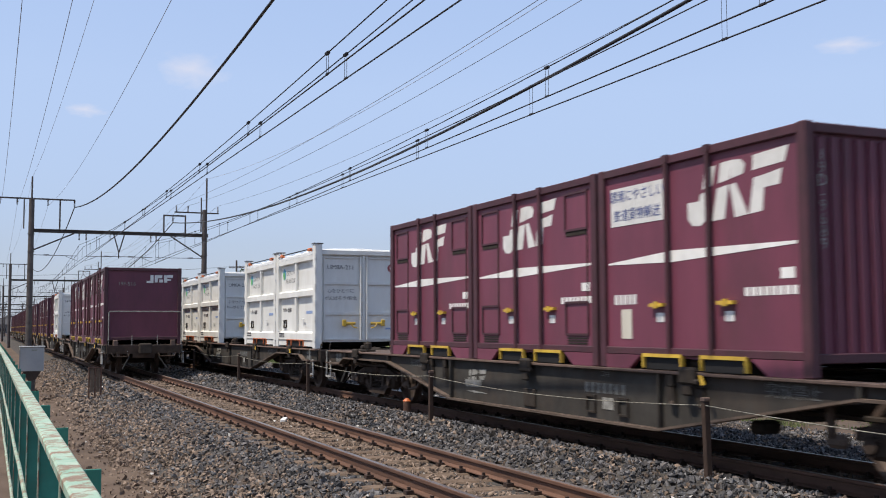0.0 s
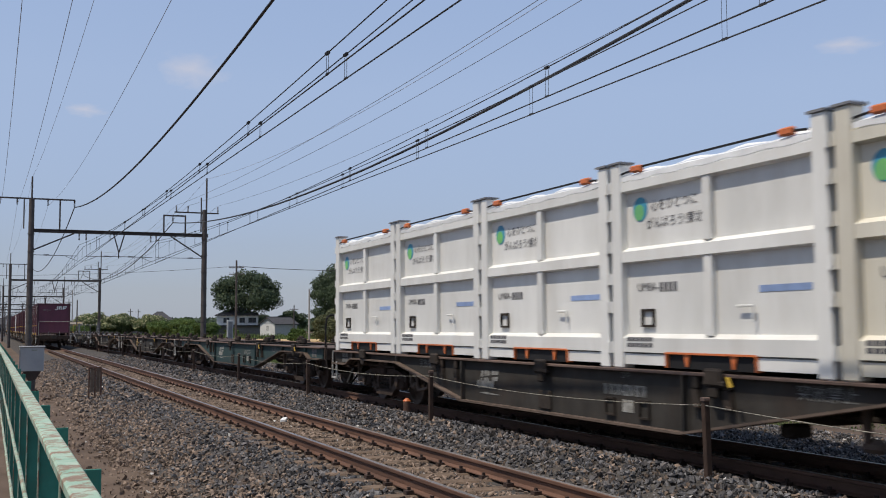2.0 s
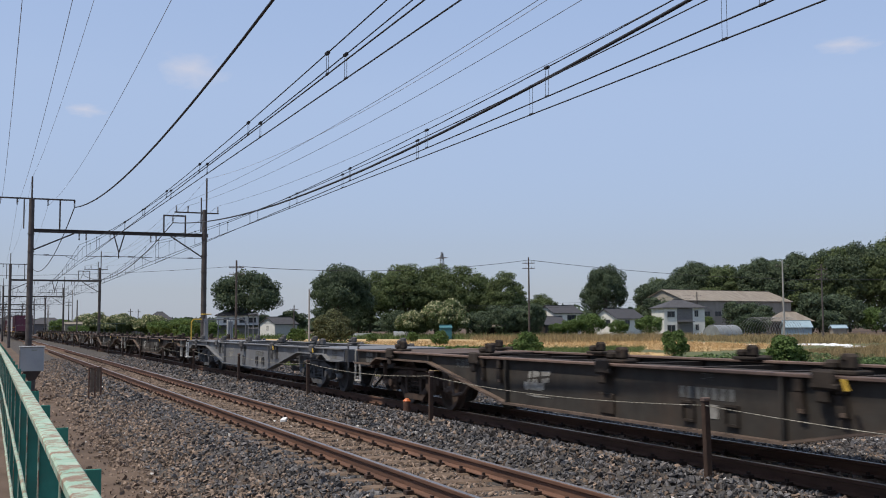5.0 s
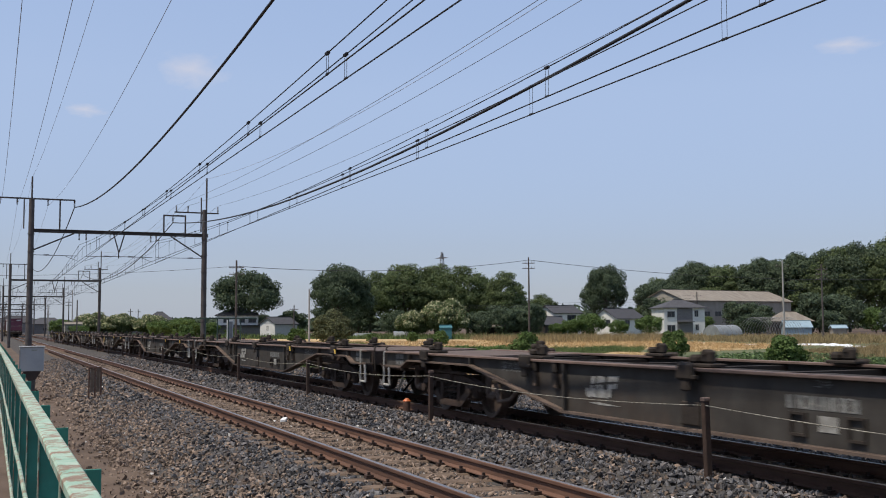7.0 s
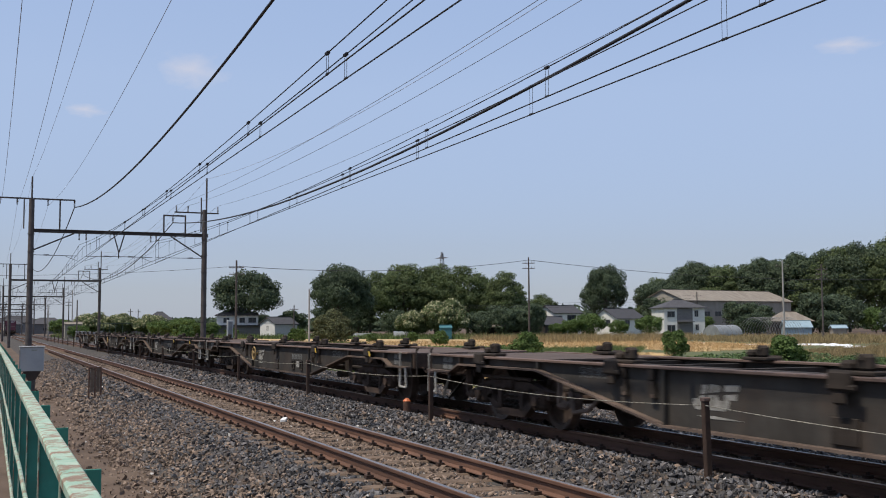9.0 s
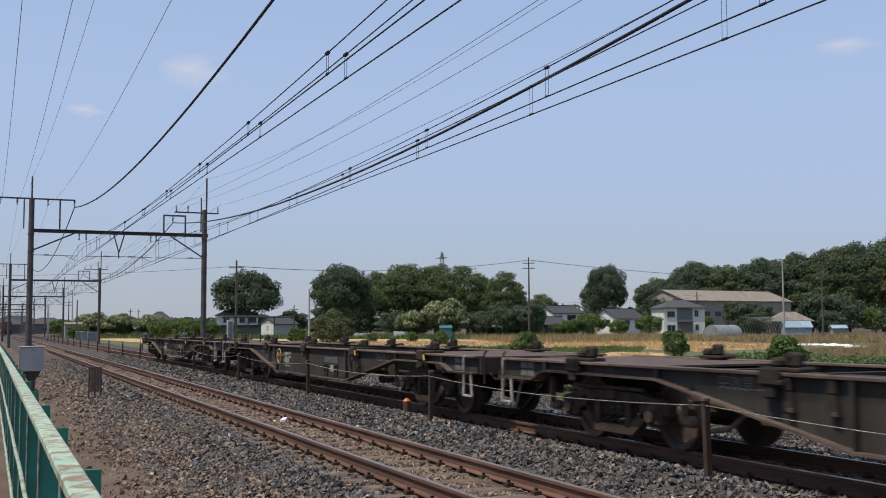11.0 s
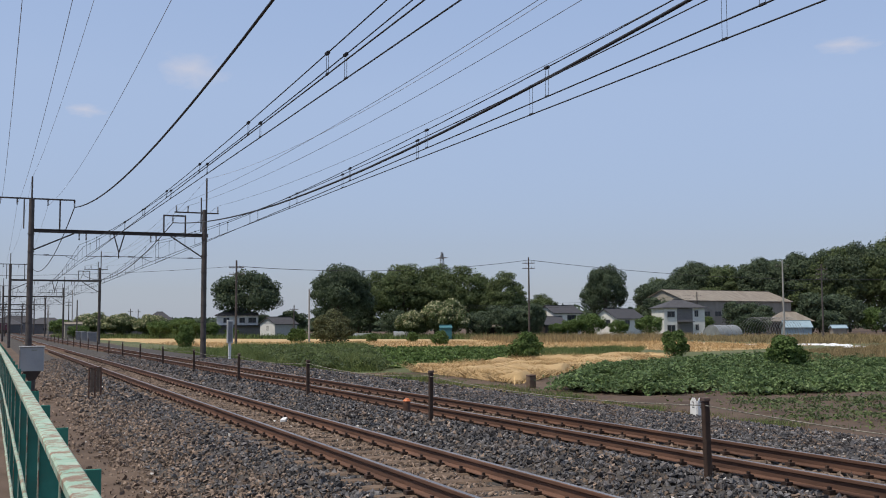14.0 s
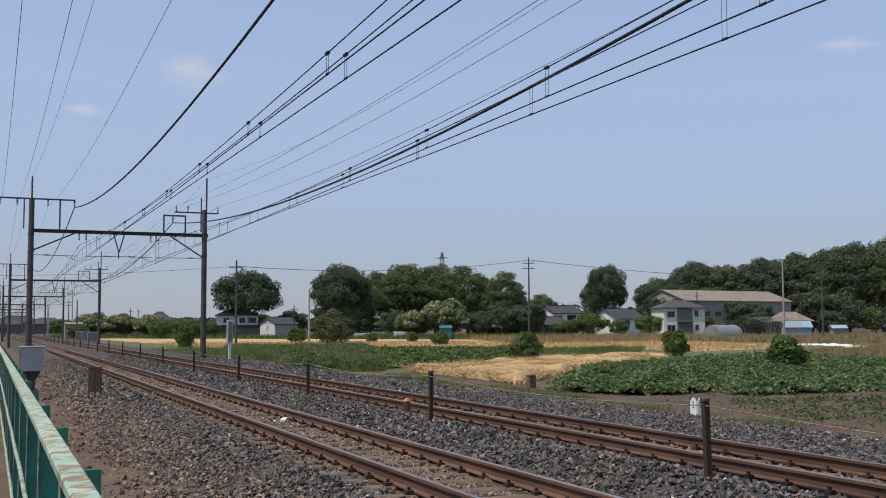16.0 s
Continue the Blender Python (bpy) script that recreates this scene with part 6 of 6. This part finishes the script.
def build_maroon(small_windows):
    c = thing("freight_container", "maroon steel freight container with white emblem and stripe", "container", "containers on the trains")
    L, W, H = 1.8575, 1.225, 2.5
    bm = boxed(-W + 0.05, W - 0.05, -L + 0.06, L - 0.06, 0.14, H - 0.06)
    body = part("body", bm, M["purple"], c)
    bm = B()
    for i in range(13):      # corrugation of the end walls
        x = -1.0 + i * 0.167
        for e in (-1, 1):
            box(bm, x - 0.04, x + 0.04, e * (L - 0.06), e * (L - 0.025), 0.2, H - 0.14, bevel=0.01)
    split("corrugation", bm, M["purple"], body, touch=0.2)
    bm = B()
    for sx in (-1, 1):
        for sy in (-1, 1):
            box(bm, sx * (W - 0.12), sx * W, sy * (L - 0.13), sy * L, 0.0, H, bevel=0.012)
    split("corner_post", bm, M["purple_dark"], c)
    bm = B()
    for sx in (-1, 1):
        box(bm, sx * (W - 0.10), sx * (W - 0.005), -L + 0.13, L - 0.13, H - 0.11, H - 0.01, bevel=0.01)
        box(bm, sx * (W - 0.09), sx * (W - 0.01), -L + 0.13, L - 0.13, 0.17, 0.26, bevel=0.01)
    for sy in (-1, 1):
        box(bm, -W + 0.12, W - 0.12, sy * (L - 0.10), sy * (L - 0.005), H - 0.11, H - 0.01, bevel=0.01)
        box(bm, -W + 0.12, W - 0.12, sy * (L - 0.09), sy * (L - 0.01), 0.14, 0.24, bevel=0.01)
    split("edge_rail", bm, M["purple_dark"], c)
    part("roof", boxed(-W + 0.06, W - 0.06, -L + 0.06, L - 0.06, H - 0.06, H - 0.02), M["purple_dark"], c)
    for s in (-1, 1):
        x = s * (W - 0.05)
        # skirt pieces between the fork pockets
        bm = B()
        for a, b in ((-L + 0.13, -0.98), (0.98, L - 0.13)):
            prism(bm, [(a, 0.0), (b - 0.25 if b < 0 else b, 0.0), (b, 0.17), (a, 0.17)] if b < 0 else [(a + 0.25, 0.0), (b, 0.0), (b, 0.17), (a, 0.17)], s * (W - 0.08), s * (W - 0.012))
        split("skirt", bm, M["purple"], c)
        bm = B()
        for y in (-0.55, 0.55):
            box(bm, x, s * (W + 0.004), y - 0.38, y + 0.38, 0.15, 0.19)
            box(bm, x, s * (W + 0.004), y - 0.38, y - 0.355, 0.02, 0.15)
            box(bm, x, s * (W + 0.004), y + 0.355, y + 0.38, 0.02, 0.15)
        split("fork_pocket", bm, M["yellow"], c, "yellow rim of the fork pocket")
        # solid black blocks paint the shade inside the fork pockets
        bm = B()
        for y in (-0.55, 0.55):
            box(bm, s * (W - 0.2), s * (W - 0.03), y - 0.35, y + 0.35, 0.01, 0.148)
        split("pocket_hollow", bm, M["black"], c)
        # door edges and lock bars
        bm = B()
        for y in (-0.36, 0.40):
            cyl(bm, (s * (W - 0.005), y, 0.2), (s * (W - 0.005), y, H - 0.05), 0.032, 8)
            box(bm, x, s * (W + 0.02), y - 0.05, y + 0.05, H - 0.08, H - 0.0)
        split("lock_bar", bm, M["purple_dark"], c)
        bm = B()
        for y in (-0.72, 0.52):
            box(bm, x, s * (W + 0.012), y - 0.02, y + 0.24, 0.74, 0.78)
            cyl(bm, (s * (W + 0.01), y + 0.1, 0.72), (s * (W + 0.01), y + 0.1, 0.80), 0.03, 6)
        split("door_handle", bm, M["yellow"], c, "yellow door handle")
        bm = B()
        for y in (-0.62, 0.62):
            box(bm, x, x + s * 0.006, y - 0.08, y + 0.06, 0.56, 0.67)
        q = lambda v: -v if s < 0 else v
        prism(bm, [(1.70, 1.285), (0.35, 1.25), (-1.66, 1.315), (-1.66, 1.345), (0.35, 1.385), (1.70, 1.305)], x, x + s * 0.004)
        # stencilled number and plate below the stripe
        for k in range(8):
            box(bm, x, x + s * 0.004, -0.95 - 0.1 * k, -0.88 - 0.1 * k, 0.82, 0.91)
        box(bm, x, x + s * 0.004, -1.62, -1.42, 0.98, 1.09)
        part("marking", bm, M["white_paint"], c, "white stripe and stencilled bars")
        bm = B()
        logo_bars(bm, x, 0.05 if not small_windows else 0.86, 1.62, 1.58, 0.66, s)
        part("emblem", bm, M["white_paint"], c, "white slanting emblem")
        if small_windows:
            bm = B()
            for y in (-1.3, 1.3):
                for z0, z1 in ((1.83, 2.30), (0.42, 0.82)):
                    for a, b, lo, hi in ((-0.3, 0.3, z0 - 0.03, z0), (-0.3, 0.3, z1, z1 + 0.03), (-0.3, -0.27, z0, z1), (0.27, 0.3, z0, z1)):
                        box(bm, x, x + s * 0.02, y + a, y + b, lo, hi)
            split("vent_frame", bm, M["purple_dark"], c)
            bm = B()
            for y in (-1.3, 1.3):
                for k in range(4):
                    box(bm, x, x + s * 0.008, y - 0.25, y + 0.25, 0.38 - 0.035 * k, 0.40 - 0.035 * k)
                box(bm, x, x + s * 0.01, y - 0.27, y + 0.27, 1.74, 1.80)
                box(bm, x, x + s * 0.012, y - 0.285, y - 0.265, 0.85, 1.74)
            split("vent_louvre", bm, M["under"], c, touch=0.06)
        else:
            bm = boxed(x, x + s * 0.005, 0.50, 1.62, 1.76, 2.24)
            pl = part("sign", bm, M["white_paint"], c, "white notice board with blue lettering bars")
            mm = FACE_W if s < 0 else FACE_W @ pose(0, 0, 0, 0, 180, 0)
            for body, z in (("\u74b0\u5883\u306b\u3084\u3055\u3057\u3044", 2.12), ("\u9244\u9053\u8ca8\u7269\u8f38\u9001", 1.88)):
                writing("lettering", body, 0.165, M["blue_dark"], pl, Matrix.Translation((x + s * 0.008, 1.06, z)) @ mm)
            part("card", boxed(x, x + s * 0.006, 1.2, 1.42, 0.36, 0.72), M["cream_box"], c, "cream route card")
            bm = B()
            for k in range(5):
                box(bm, x, x + s * 0.004, 1.1 + 0.1 * k, 1.17 + 0.1 * k, 0.78, 0.9)
            part("marking", bm, M["white_paint"], c)
    return c


def build_white(paint):
    c = thing("open_top_container", "", "container", "containers on the trains")
    L, W, H = 1.8575, 1.2, 2.42
    part("body", boxed(-W + 0.09, W - 0.09, -L + 0.1, L - 0.1, 0.16, H - 0.1), paint, c)
    bm = B()
    for sx in (-1, 1):
        for sy in (-1, 1):
            box(bm, sx * (W - 0.17), sx * (W + 0.02), sy * (L - 0.22), sy * (L - 0.015), 0.0, H + 0.12, bevel=0.015)
    split("corner_post", bm, paint, c)
    bm = B()
    for sx in (-1, 1):
        for sy in (-1, 1):
            box(bm, sx * (W - 0.19), sx * (W + 0.04), sy * (L - 0.25), sy * (L + 0.0), H + 0.12, H + 0.145)
    split("post_cap", bm, M["galv"], c)
    bm = B()
    for s in (-1, 1):
        for z0, z1, d in ((H - 0.26, H - 0.08, 0.0), (1.28, 1.48, 0.0), (0.18, 0.42, 0.0)):
            v = [(s * (W - 0.09), z0), (s * (W + d), z0 + 0.02), (s * (W + d), z1 - 0.05), (s * (W - 0.09), z1)]
            a = [bm.verts.new((x, -L + 0.22, z)) for x, z in v]
            b = [bm.verts.new((x, L - 0.22, z)) for x, z in v]
            bm.faces.new(a)
            bm.faces.new(b[::-1])
            for i in range(4):
                j = (i + 1) % 4
                bm.faces.new((a[j], a[i], b[i], b[j]))
        for z0, z1 in ((0.42, 1.28), (1.48, H - 0.26)):
            part("side_stile", boxed(s * (W - 0.09), s * (W - 0.012), -0.07, 0.07, z0 - 0.02, z1 + 0.02, bevel=0.008), paint, c)
    bmesh.ops.recalc_face_normals(bm, faces=bm.faces[:])
    split("side_rail", bm, paint, c)
    bm = B()
    for s in (-1, 1):
        for a, b in ((-L + 0.22, -0.78), (0.78, L - 0.22)):
            box(bm, s * (W - 0.1), s * (W - 0.02), a, b, 0.05, 0.18)
    split("skirt", bm, paint, c)
    bm = B()
    for s in (-1, 1):
        x0, x1 = s * (W - 0.09), s * (W + 0.006)
        box(bm, x0, x1, -0.78, 0.78, 0.19, 0.212)
        box(bm, x0, x1, -0.78, -0.76, 0.03, 0.19)
        box(bm, x0, x1, 0.76, 0.78, 0.03, 0.19)
        for y in (-0.4, 0.4):
            prism(bm, [(y - 0.05, 0.19), (y + 0.05, 0.19), (y + 0.015, 0.05), (y - 0.015, 0.05)], x0, s * (W - 0.01))
    split("fork_pocket", bm, M["orange"], c, "orange rim of the fork pocket")
    # black block across the full width paints the pockets' inner shade
    part("pocket_hollow", boxed(-W + 0.03, W - 0.03, -0.75, 0.75, 0.03, 0.189), M["black"], c)
    # tarpaulin roof
    bm = B()
    n = 18
    rows = []
    for i in range(n + 1):
        y = -L + 0.24 + (2 * L - 0.48) * i / n
        edge = H - 0.09 - 0.03 * abs(math.sin(i * 0.9))
        top = H - 0.02 + 0.02 * math.sin(i * 1.3)
        rows.append([bm.verts.new(v) for v in ((-W - 0.004, y, edge - 0.01), (-W - 0.004, y, H - 0.06), (-W + 0.15, y, top + 0.03), (0, y, top + 0.06), (W - 0.15, y, top + 0.03), (W + 0.004, y, H - 0.06), (W + 0.004, y, edge - 0.01))])
    for a, b in zip(rows, rows[1:]):
        for i in range(6):
            bm.faces.new((a[i], a[i + 1], b[i + 1], b[i]))
    bmesh.ops.solidify(bm, geom=bm.faces[:], thickness=0.012)
    part("tarpaulin", bm, M["tarp"], c, "pale tarpaulin cover")
    bm = B()
    for s in (-1, 1):
        tube(bm, [(s * (W + 0.01), -L + 0.25, H - 0.02), (s * (W - 0.02), -1.2, H + 0.03), (s * (W - 0.02), 1.2, H + 0.03), (s * (W + 0.01), L - 0.25, H - 0.02)], 0.014, 6)
    split("lashing", bm, M["black"], c, touch=0.05)
    bm = B()
    for s in (-1, 1):
        for y in (-1.3, 1.3):
            box(bm, s * (W - 0.05), s * (W + 0.03), y - 0.1, y + 0.1, H - 0.03, H + 0.05, bevel=0.015)
    split("buckle", bm, M["orange"], c)
    # end doors
    for e in (-1, 1):
        bm = B()
        for x0, x1 in ((-0.98, 0.0), (0.08, 0.98)):
            for z0, z1 in ((0.24, 0.82), (0.88, 1.56), (1.62, 2.2)):
                y = e * (L - 0.1)
                box(bm, x0, x1, y, y + e * 0.035, z0 - 0.03, z0)
                box(bm, x0, x1, y, y + e * 0.035, z1, z1 + 0.03)
                box(bm, x0, x0 + 0.04, y, y + e * 0.035, z0, z1)
                box(bm, x1 - 0.04, x1, y, y + e * 0.035, z0, z1)
        box(bm, 0.0, 0.08, e * (L - 0.1), e * (L - 0.04), 0.2, H - 0.05, bevel=0.01)
        box(bm, -W + 0.17, W - 0.17, e * (L - 0.12), e * (L - 0.02), H - 0.14, H - 0.02, bevel=0.01)
        part("end_door", bm, paint, c)
        for x in (-0.04, 0.12):
            part("lock_bar", tube(B(), [(x, e * (L - 0.045), 0.2), (x, e * (L - 0.045), H - 0.1)], 0.018, 8), paint, c)
        for x, d in ((-0.30, 1), (0.38, -1)):
            bm = boxed(x - 0.16, x + 0.13, e * (L - 0.066), e * (L - 0.03), 0.58, 0.64, bevel=0.01)
            box(bm, x - 0.16 * d - 0.05, x - 0.16 * d + 0.05, e * (L - 0.066), e * (L - 0.02), 0.54, 0.70, bevel=0.012)
            tube(bm, [(x, e * (L - 0.02), 0.61), (x + 0.06 * d, e * (L - 0.005), 0.52), (x + 0.16 * d, e * (L - 0.005), 0.50)], 0.014, 6)
            part("door_latch", bm, M["yellow"], c, "yellow door latch")
        y0, y1 = e * (L - 0.1), e * (L - 0.092)
        ring = part("round_sign", cyl(B(), (0.78, y0, 1.98), (0.78, y1, 1.98), 0.10, 20), M["sign_red"], c, "dark red round mark")
        part("sign_bar", boxed(0.745, 0.815, e * (L - 0.093), e * (L - 0.089), 1.93, 2.03), M["white_paint"], ring)
        part("blue_lettering", boxed(0.62, 0.9, y0, e * (L - 0.096), 0.46, 0.50), M["blue_ink"], c, "faded blue lettering bar")
        bm = B()
        for s in (-1, 1):
            for z in (0.25, 0.75, 1.1, 1.5, 1.9, 2.25):
                cyl(bm, (s * (W + 0.01), e * (L - 0.01), z - 0.07), (s * (W + 0.01), e * (L - 0.01), z + 0.07), 0.03, 8)
        split("hinge", bm, paint, c)
    # markings
    for s in (-1, 1):
        x = s * (W - 0.088)
        q = -s
        lab = part("emblem", cyl(B(), (x, q * -1.35 * -1, 1.94), (x + s * 0.004, q * 1.35, 1.94), 0.15, 24), M["blue_logo"], c, "round blue and green emblem")
        part("emblem_half", cyl(B(), (x + s * 0.004, q * 1.37, 1.90), (x + s * 0.007, q * 1.37, 1.90), 0.10, 20), M["green_logo"], lab)
        mm = FACE_W if s < 0 else FACE_W @ pose(0, 0, 0, 0, 180, 0)
        for body, z, size in (("\u5fc3\u3092\u3072\u3068\u3064\u306b", 1.95, 0.15), ("\u304c\u3093\u3070\u308d\u3046!\u6771\u5317", 1.74, 0.15)):
            writing("slogan", body, size, M["ink"], c, Matrix.Translation((x + s * 0.004, q * 0.68, z)) @ mm)
        writing("number", "UM8A-", 0.15, M["ink"], c, Matrix.Translation((x + s * 0.004, q * 1.22, 0.98)) @ mm)
        bm = B()
        for k in range(4):
            box(bm, x, x + s * 0.003, q * (0.98 - 0.09 * k), q * (0.92 - 0.09 * k), 0.92, 1.03)
        for k in range(6):
            for r in range(2):
                box(bm, s * (W - 0.004), s * (W + 0.003), q * (1.55 - 0.09 * k), q * (1.48 - 0.09 * k), 0.26 + 0.07 * r, 0.31 + 0.07 * r)
        tagged(part("stencil", bm, M["ink"], c), kind="stuff")
        bm = boxed(x, x + s * 0.003, q * -0.75, q * -1.5, 0.86, 0.93)
        part("blue_lettering", bm, M["blue_ink"], c, "faded blue lettering bar")
        bm = B()
        for a, b, lo, hi in ((1.34, 1.08, 0.50, 0.53), (1.34, 1.08, 0.69, 0.72), (1.34, 1.31, 0.53, 0.69), (1.11, 1.08, 0.53, 0.69)):
            box(bm, x, x + s * 0.03, q * a, q * b, lo, hi)
        part("card_frame", bm, M["under"], c)
        bm = B()
        tube(bm, [(x + s * 0.05, q * -0.45, 0.72), (x + s * 0.05, q * -0.7, 0.72), (x + s * 0.05, q * -0.7, 0.55)], 0.014, 6)
        part("handle", bm, paint, c)
    y = -L + 0.095
    for body, z, size in (("UM8A-136" if paint == M["cream_box"] else "UM8A-211", 1.98, 0.155), ("\u5fc3\u3092\u3072\u3068\u3064\u306b", 1.40, 0.115), ("\u304c\u3093\u3070\u308d\u3046!\u6771\u5317", 1.22, 0.115)):
        writing("writing", body, size, M["ink"], c, Matrix.Translation((-0.54, y, z)) @ FACE_S)
    return c


wagon_loaded = build_wagon(M["wagon"], empty=False)
tagged(wagon_loaded, "grimy grey-green container wagon carrying containers")
wagon = build_wagon(M["wagon"])
tagged(wagon, "empty grimy grey-green container flat wagon on bogies")
wagon_wheel = build_wagon(M["wagon"], handwheel=True)
tagged(wagon_wheel, "empty grimy flat wagon with yellow hand brake wheel")
wagon_blue = build_wagon(M["wagon_blue"], steps=False)
tagged(wagon_blue, "empty faded blue-green container flat wagon on bogies")
wagon_grey = build_wagon(M["wagon_grey"], steps=False)
tagged(wagon_grey, "freshly painted grey container flat wagon with brake platform")
add_brake_stand(wagon_grey)
# the fresh paint of the grey wagon covers its flanges, decks, locks and bogies too
OVERPAINT = {M["flange"].name: "wagon_grey", M["dusty"].name: "wagon_grey", M["deck"].name: "wagon_grey", M["bogie"].name: "grey_under", M["under"].name: "grey_under", M["wheel"].name: "grey_under"}
for o in wagon_grey.children_recursive:
    if o.data.materials[0].name in OVERPAINT:
        o.data.materials[0] = M[OVERPAINT[o.data.materials[0].name]]
        if o.get("label"):
            tagged(o, label="painted grey with a film of dust")
maroon_plain = build_maroon(False)
maroon_vent = build_maroon(True)
maroon_end = build_maroon(True)
for o in list(maroon_end.children_recursive):
    if o.name.startswith("corrugation"):
        bpy.data.objects.remove(o)
bm = B()
for u0, u1, v0, v1 in ((0.10, 0.24, 0.0, 0.07), (0.22, 0.32, 0.0, 0.26), (0.36, 0.46, 0.02, 0.26), (0.46, 0.60, 0.16, 0.26), (0.50, 0.62, 0.02, 0.12), (0.66, 0.76, 0.02, 0.26), (0.76, 0.94, 0.18, 0.27), (0.76, 0.88, 0.08, 0.14)):
    box(bm, u0, u1, -1.8365, -1.8325, 2.0 + v0, 2.0 + v1)
part("emblem", bm, M["white_paint"], maroon_end, "white slanting emblem")
writing("number", "19F-516", 0.17, M["mark"], maroon_end, Matrix.Translation((-0.52, -1.836, 1.96)) @ FACE_S)
for k, ch in enumerate("19D-9689"):
    writing("number", ch, 0.17, M["mark"], maroon_plain, Matrix.Translation((-1.0, -1.836, 2.17 - 0.125 * k)) @ FACE_S)
white_a = build_white(M["white_box"])
tagged(white_a, "white open-top steel container with tarpaulin and orange pockets")
white_b = build_white(M["cream_box"])
tagged(white_b, "yellowed white open-top steel container with tarpaulin")
MOVING = []      # (thing, x of its track, y at the start, z, which train)


def put(proto, used, x, y, z, train):
    ob = copy_thing(proto, pose(x, y, z)) if proto.name in used else proto
    used.add(proto.name)
    ob.matrix_basis = pose(x, y, z)
    MOVING.append((ob, x, y, z, train))
    return ob


used = set()


def add_tail_rail(w):
    """The railing, lamps and brackets on the free end of a train's last wagon."""
    bm = tube(B(), [(-1.08, -9.55, 0.98), (-1.08, -9.55, 2.02), (-1.04, -9.55, 2.06), (1.18, -9.55, 2.06), (1.21, -9.55, 2.02), (1.21, -9.55, 0.98)], 0.02, 6)
    for x in (-0.35, 0.45):
        tube(bm, [(x, -9.55, 0.98), (x, -9.55, 1.3)], 0.014, 6)
    part("tail_rail", bm, M["mark"], w, "thin grey end railing")
    for x in (-0.88, 0.92):
        part("tail_lamp", boxed(x - 0.08, x + 0.08, -9.75, -9.66, 0.93, 1.14, bevel=0.02), M["flange"], w, "dull red tail marker")
    for x in (-0.52, 0.75):
        part("hose_cock", cyl(B(), (x, -9.75, 0.78), (x + 0.06, -9.72, 0.70), 0.035, 8), M["white_paint"], w)


FAR0, NEAR0 = 13.2, 44.25
NUMBERS = {2: "104-2057", 3: "104-2669", 7: "104-1033"}
LOADS = {0: ("_DVV_", 0.03), 1: ("WW_WW", -0.2), 2: ("BWWWW", 0.2)}    # containers and how far they stand off the middle
far_wagons = {}
for i in range(14):
    y = FAR0 + LENGTH * i
    kind = wagon_blue if i == 3 else wagon_grey if i == 6 else wagon_wheel if i in (4, 10, 12) else wagon_loaded if i < 3 else wagon
    w = put(kind, used, XF, y, 0, "far")
    far_wagons[i] = w
    lift = 0.0 if i < 3 else 0.05
    if i in NUMBERS:
        writing("wagon_number", NUMBERS[i], 0.20, M["mark"], w, Matrix.Translation((-1.189, -1.95, 0.72 + lift)) @ FACE_W, 1.05)
    else:
        bm = B()
        for k in range(7):
            box(bm, -1.189, -1.187, -1.45 - 0.14 * k, -1.55 - 0.14 * k, 0.66 + lift, 0.79 + lift)
        tagged(part("wagon_number", bm, M["mark_faint"], w, "worn white number bars"), kind="stuff")
    load, shift = LOADS.get(i, ("", 0))
    for k, ch in enumerate(load):
        if ch != "_":
            put({"D": maroon_plain, "V": maroon_vent, "W": white_a, "B": white_b}[ch], used, XF, y + (k - 2) * PITCH + shift, 1.0, "far")
add_hoop(far_wagons[1], 1, M["yellow"], "yellow bent hand hoop")
add_hoop(far_wagons[2], -1, M["black"], "black bent hand hoop")
add_hoop(far_wagons[2], 1, M["black"], "black bent hand hoop")
add_hoop(far_wagons[3], -1, M["black"], "black bent hand hoop")
for i in (8, 12):
    add_crossbar(far_wagons[i])
for i in range(8):
    y = NEAR0 + LENGTH * i
    w = put(wagon_loaded, used, XN, y, 0, "near")
    load = ("EVDV_", "_WD_D", "DV_DV", "VDWDD", "DD_VV", "VVDD_", "D_DVD", "DVD_W", "VD_VV")[i]
    if i == 0:
        add_tail_rail(w)
    for k, ch in enumerate(load):
        if ch != "_":
            put({"D": maroon_plain, "V": maroon_vent, "W": white_a, "E": maroon_end}[ch], used, XN, y + (k - 2) * PITCH, 1.0, "near")
w = far_wagons[13]
for x in (-1.0, 1.0):
    bm = boxed(x - 0.14, x + 0.14, 9.79, 9.85, 0.86, 1.18, bevel=0.01)
    cyl(bm, (x, 9.79, 1.18), (x, 9.85, 1.18), 0.14, 20)
    part("tail_disc", bm, M["mark"], w, "grey-white rounded tail disc")
bm = tube(B(), [(-1.15, 9.7, 0.75), (-1.15, 9.85, 0.5), (-1.15, 9.65, 0.42)], 0.018, 6)
part("hanging_hose", bm, M["black"], w)


def motions():
    """The far train comes towards the camera, gathering speed; the near train runs away from it."""
    for ob, x, y, z, train in MOVING:
        rows = []
        for i in range(17):
            t = float(i)
            d = 0.006 - 20.509 * t - 0.0568 * t ** 2 - 0.000605 * t ** 3 if train == "far" else 25.7 * t
            rows.append((t, pose(x, y + d, z)))
        walk(ob, rows)


motions()
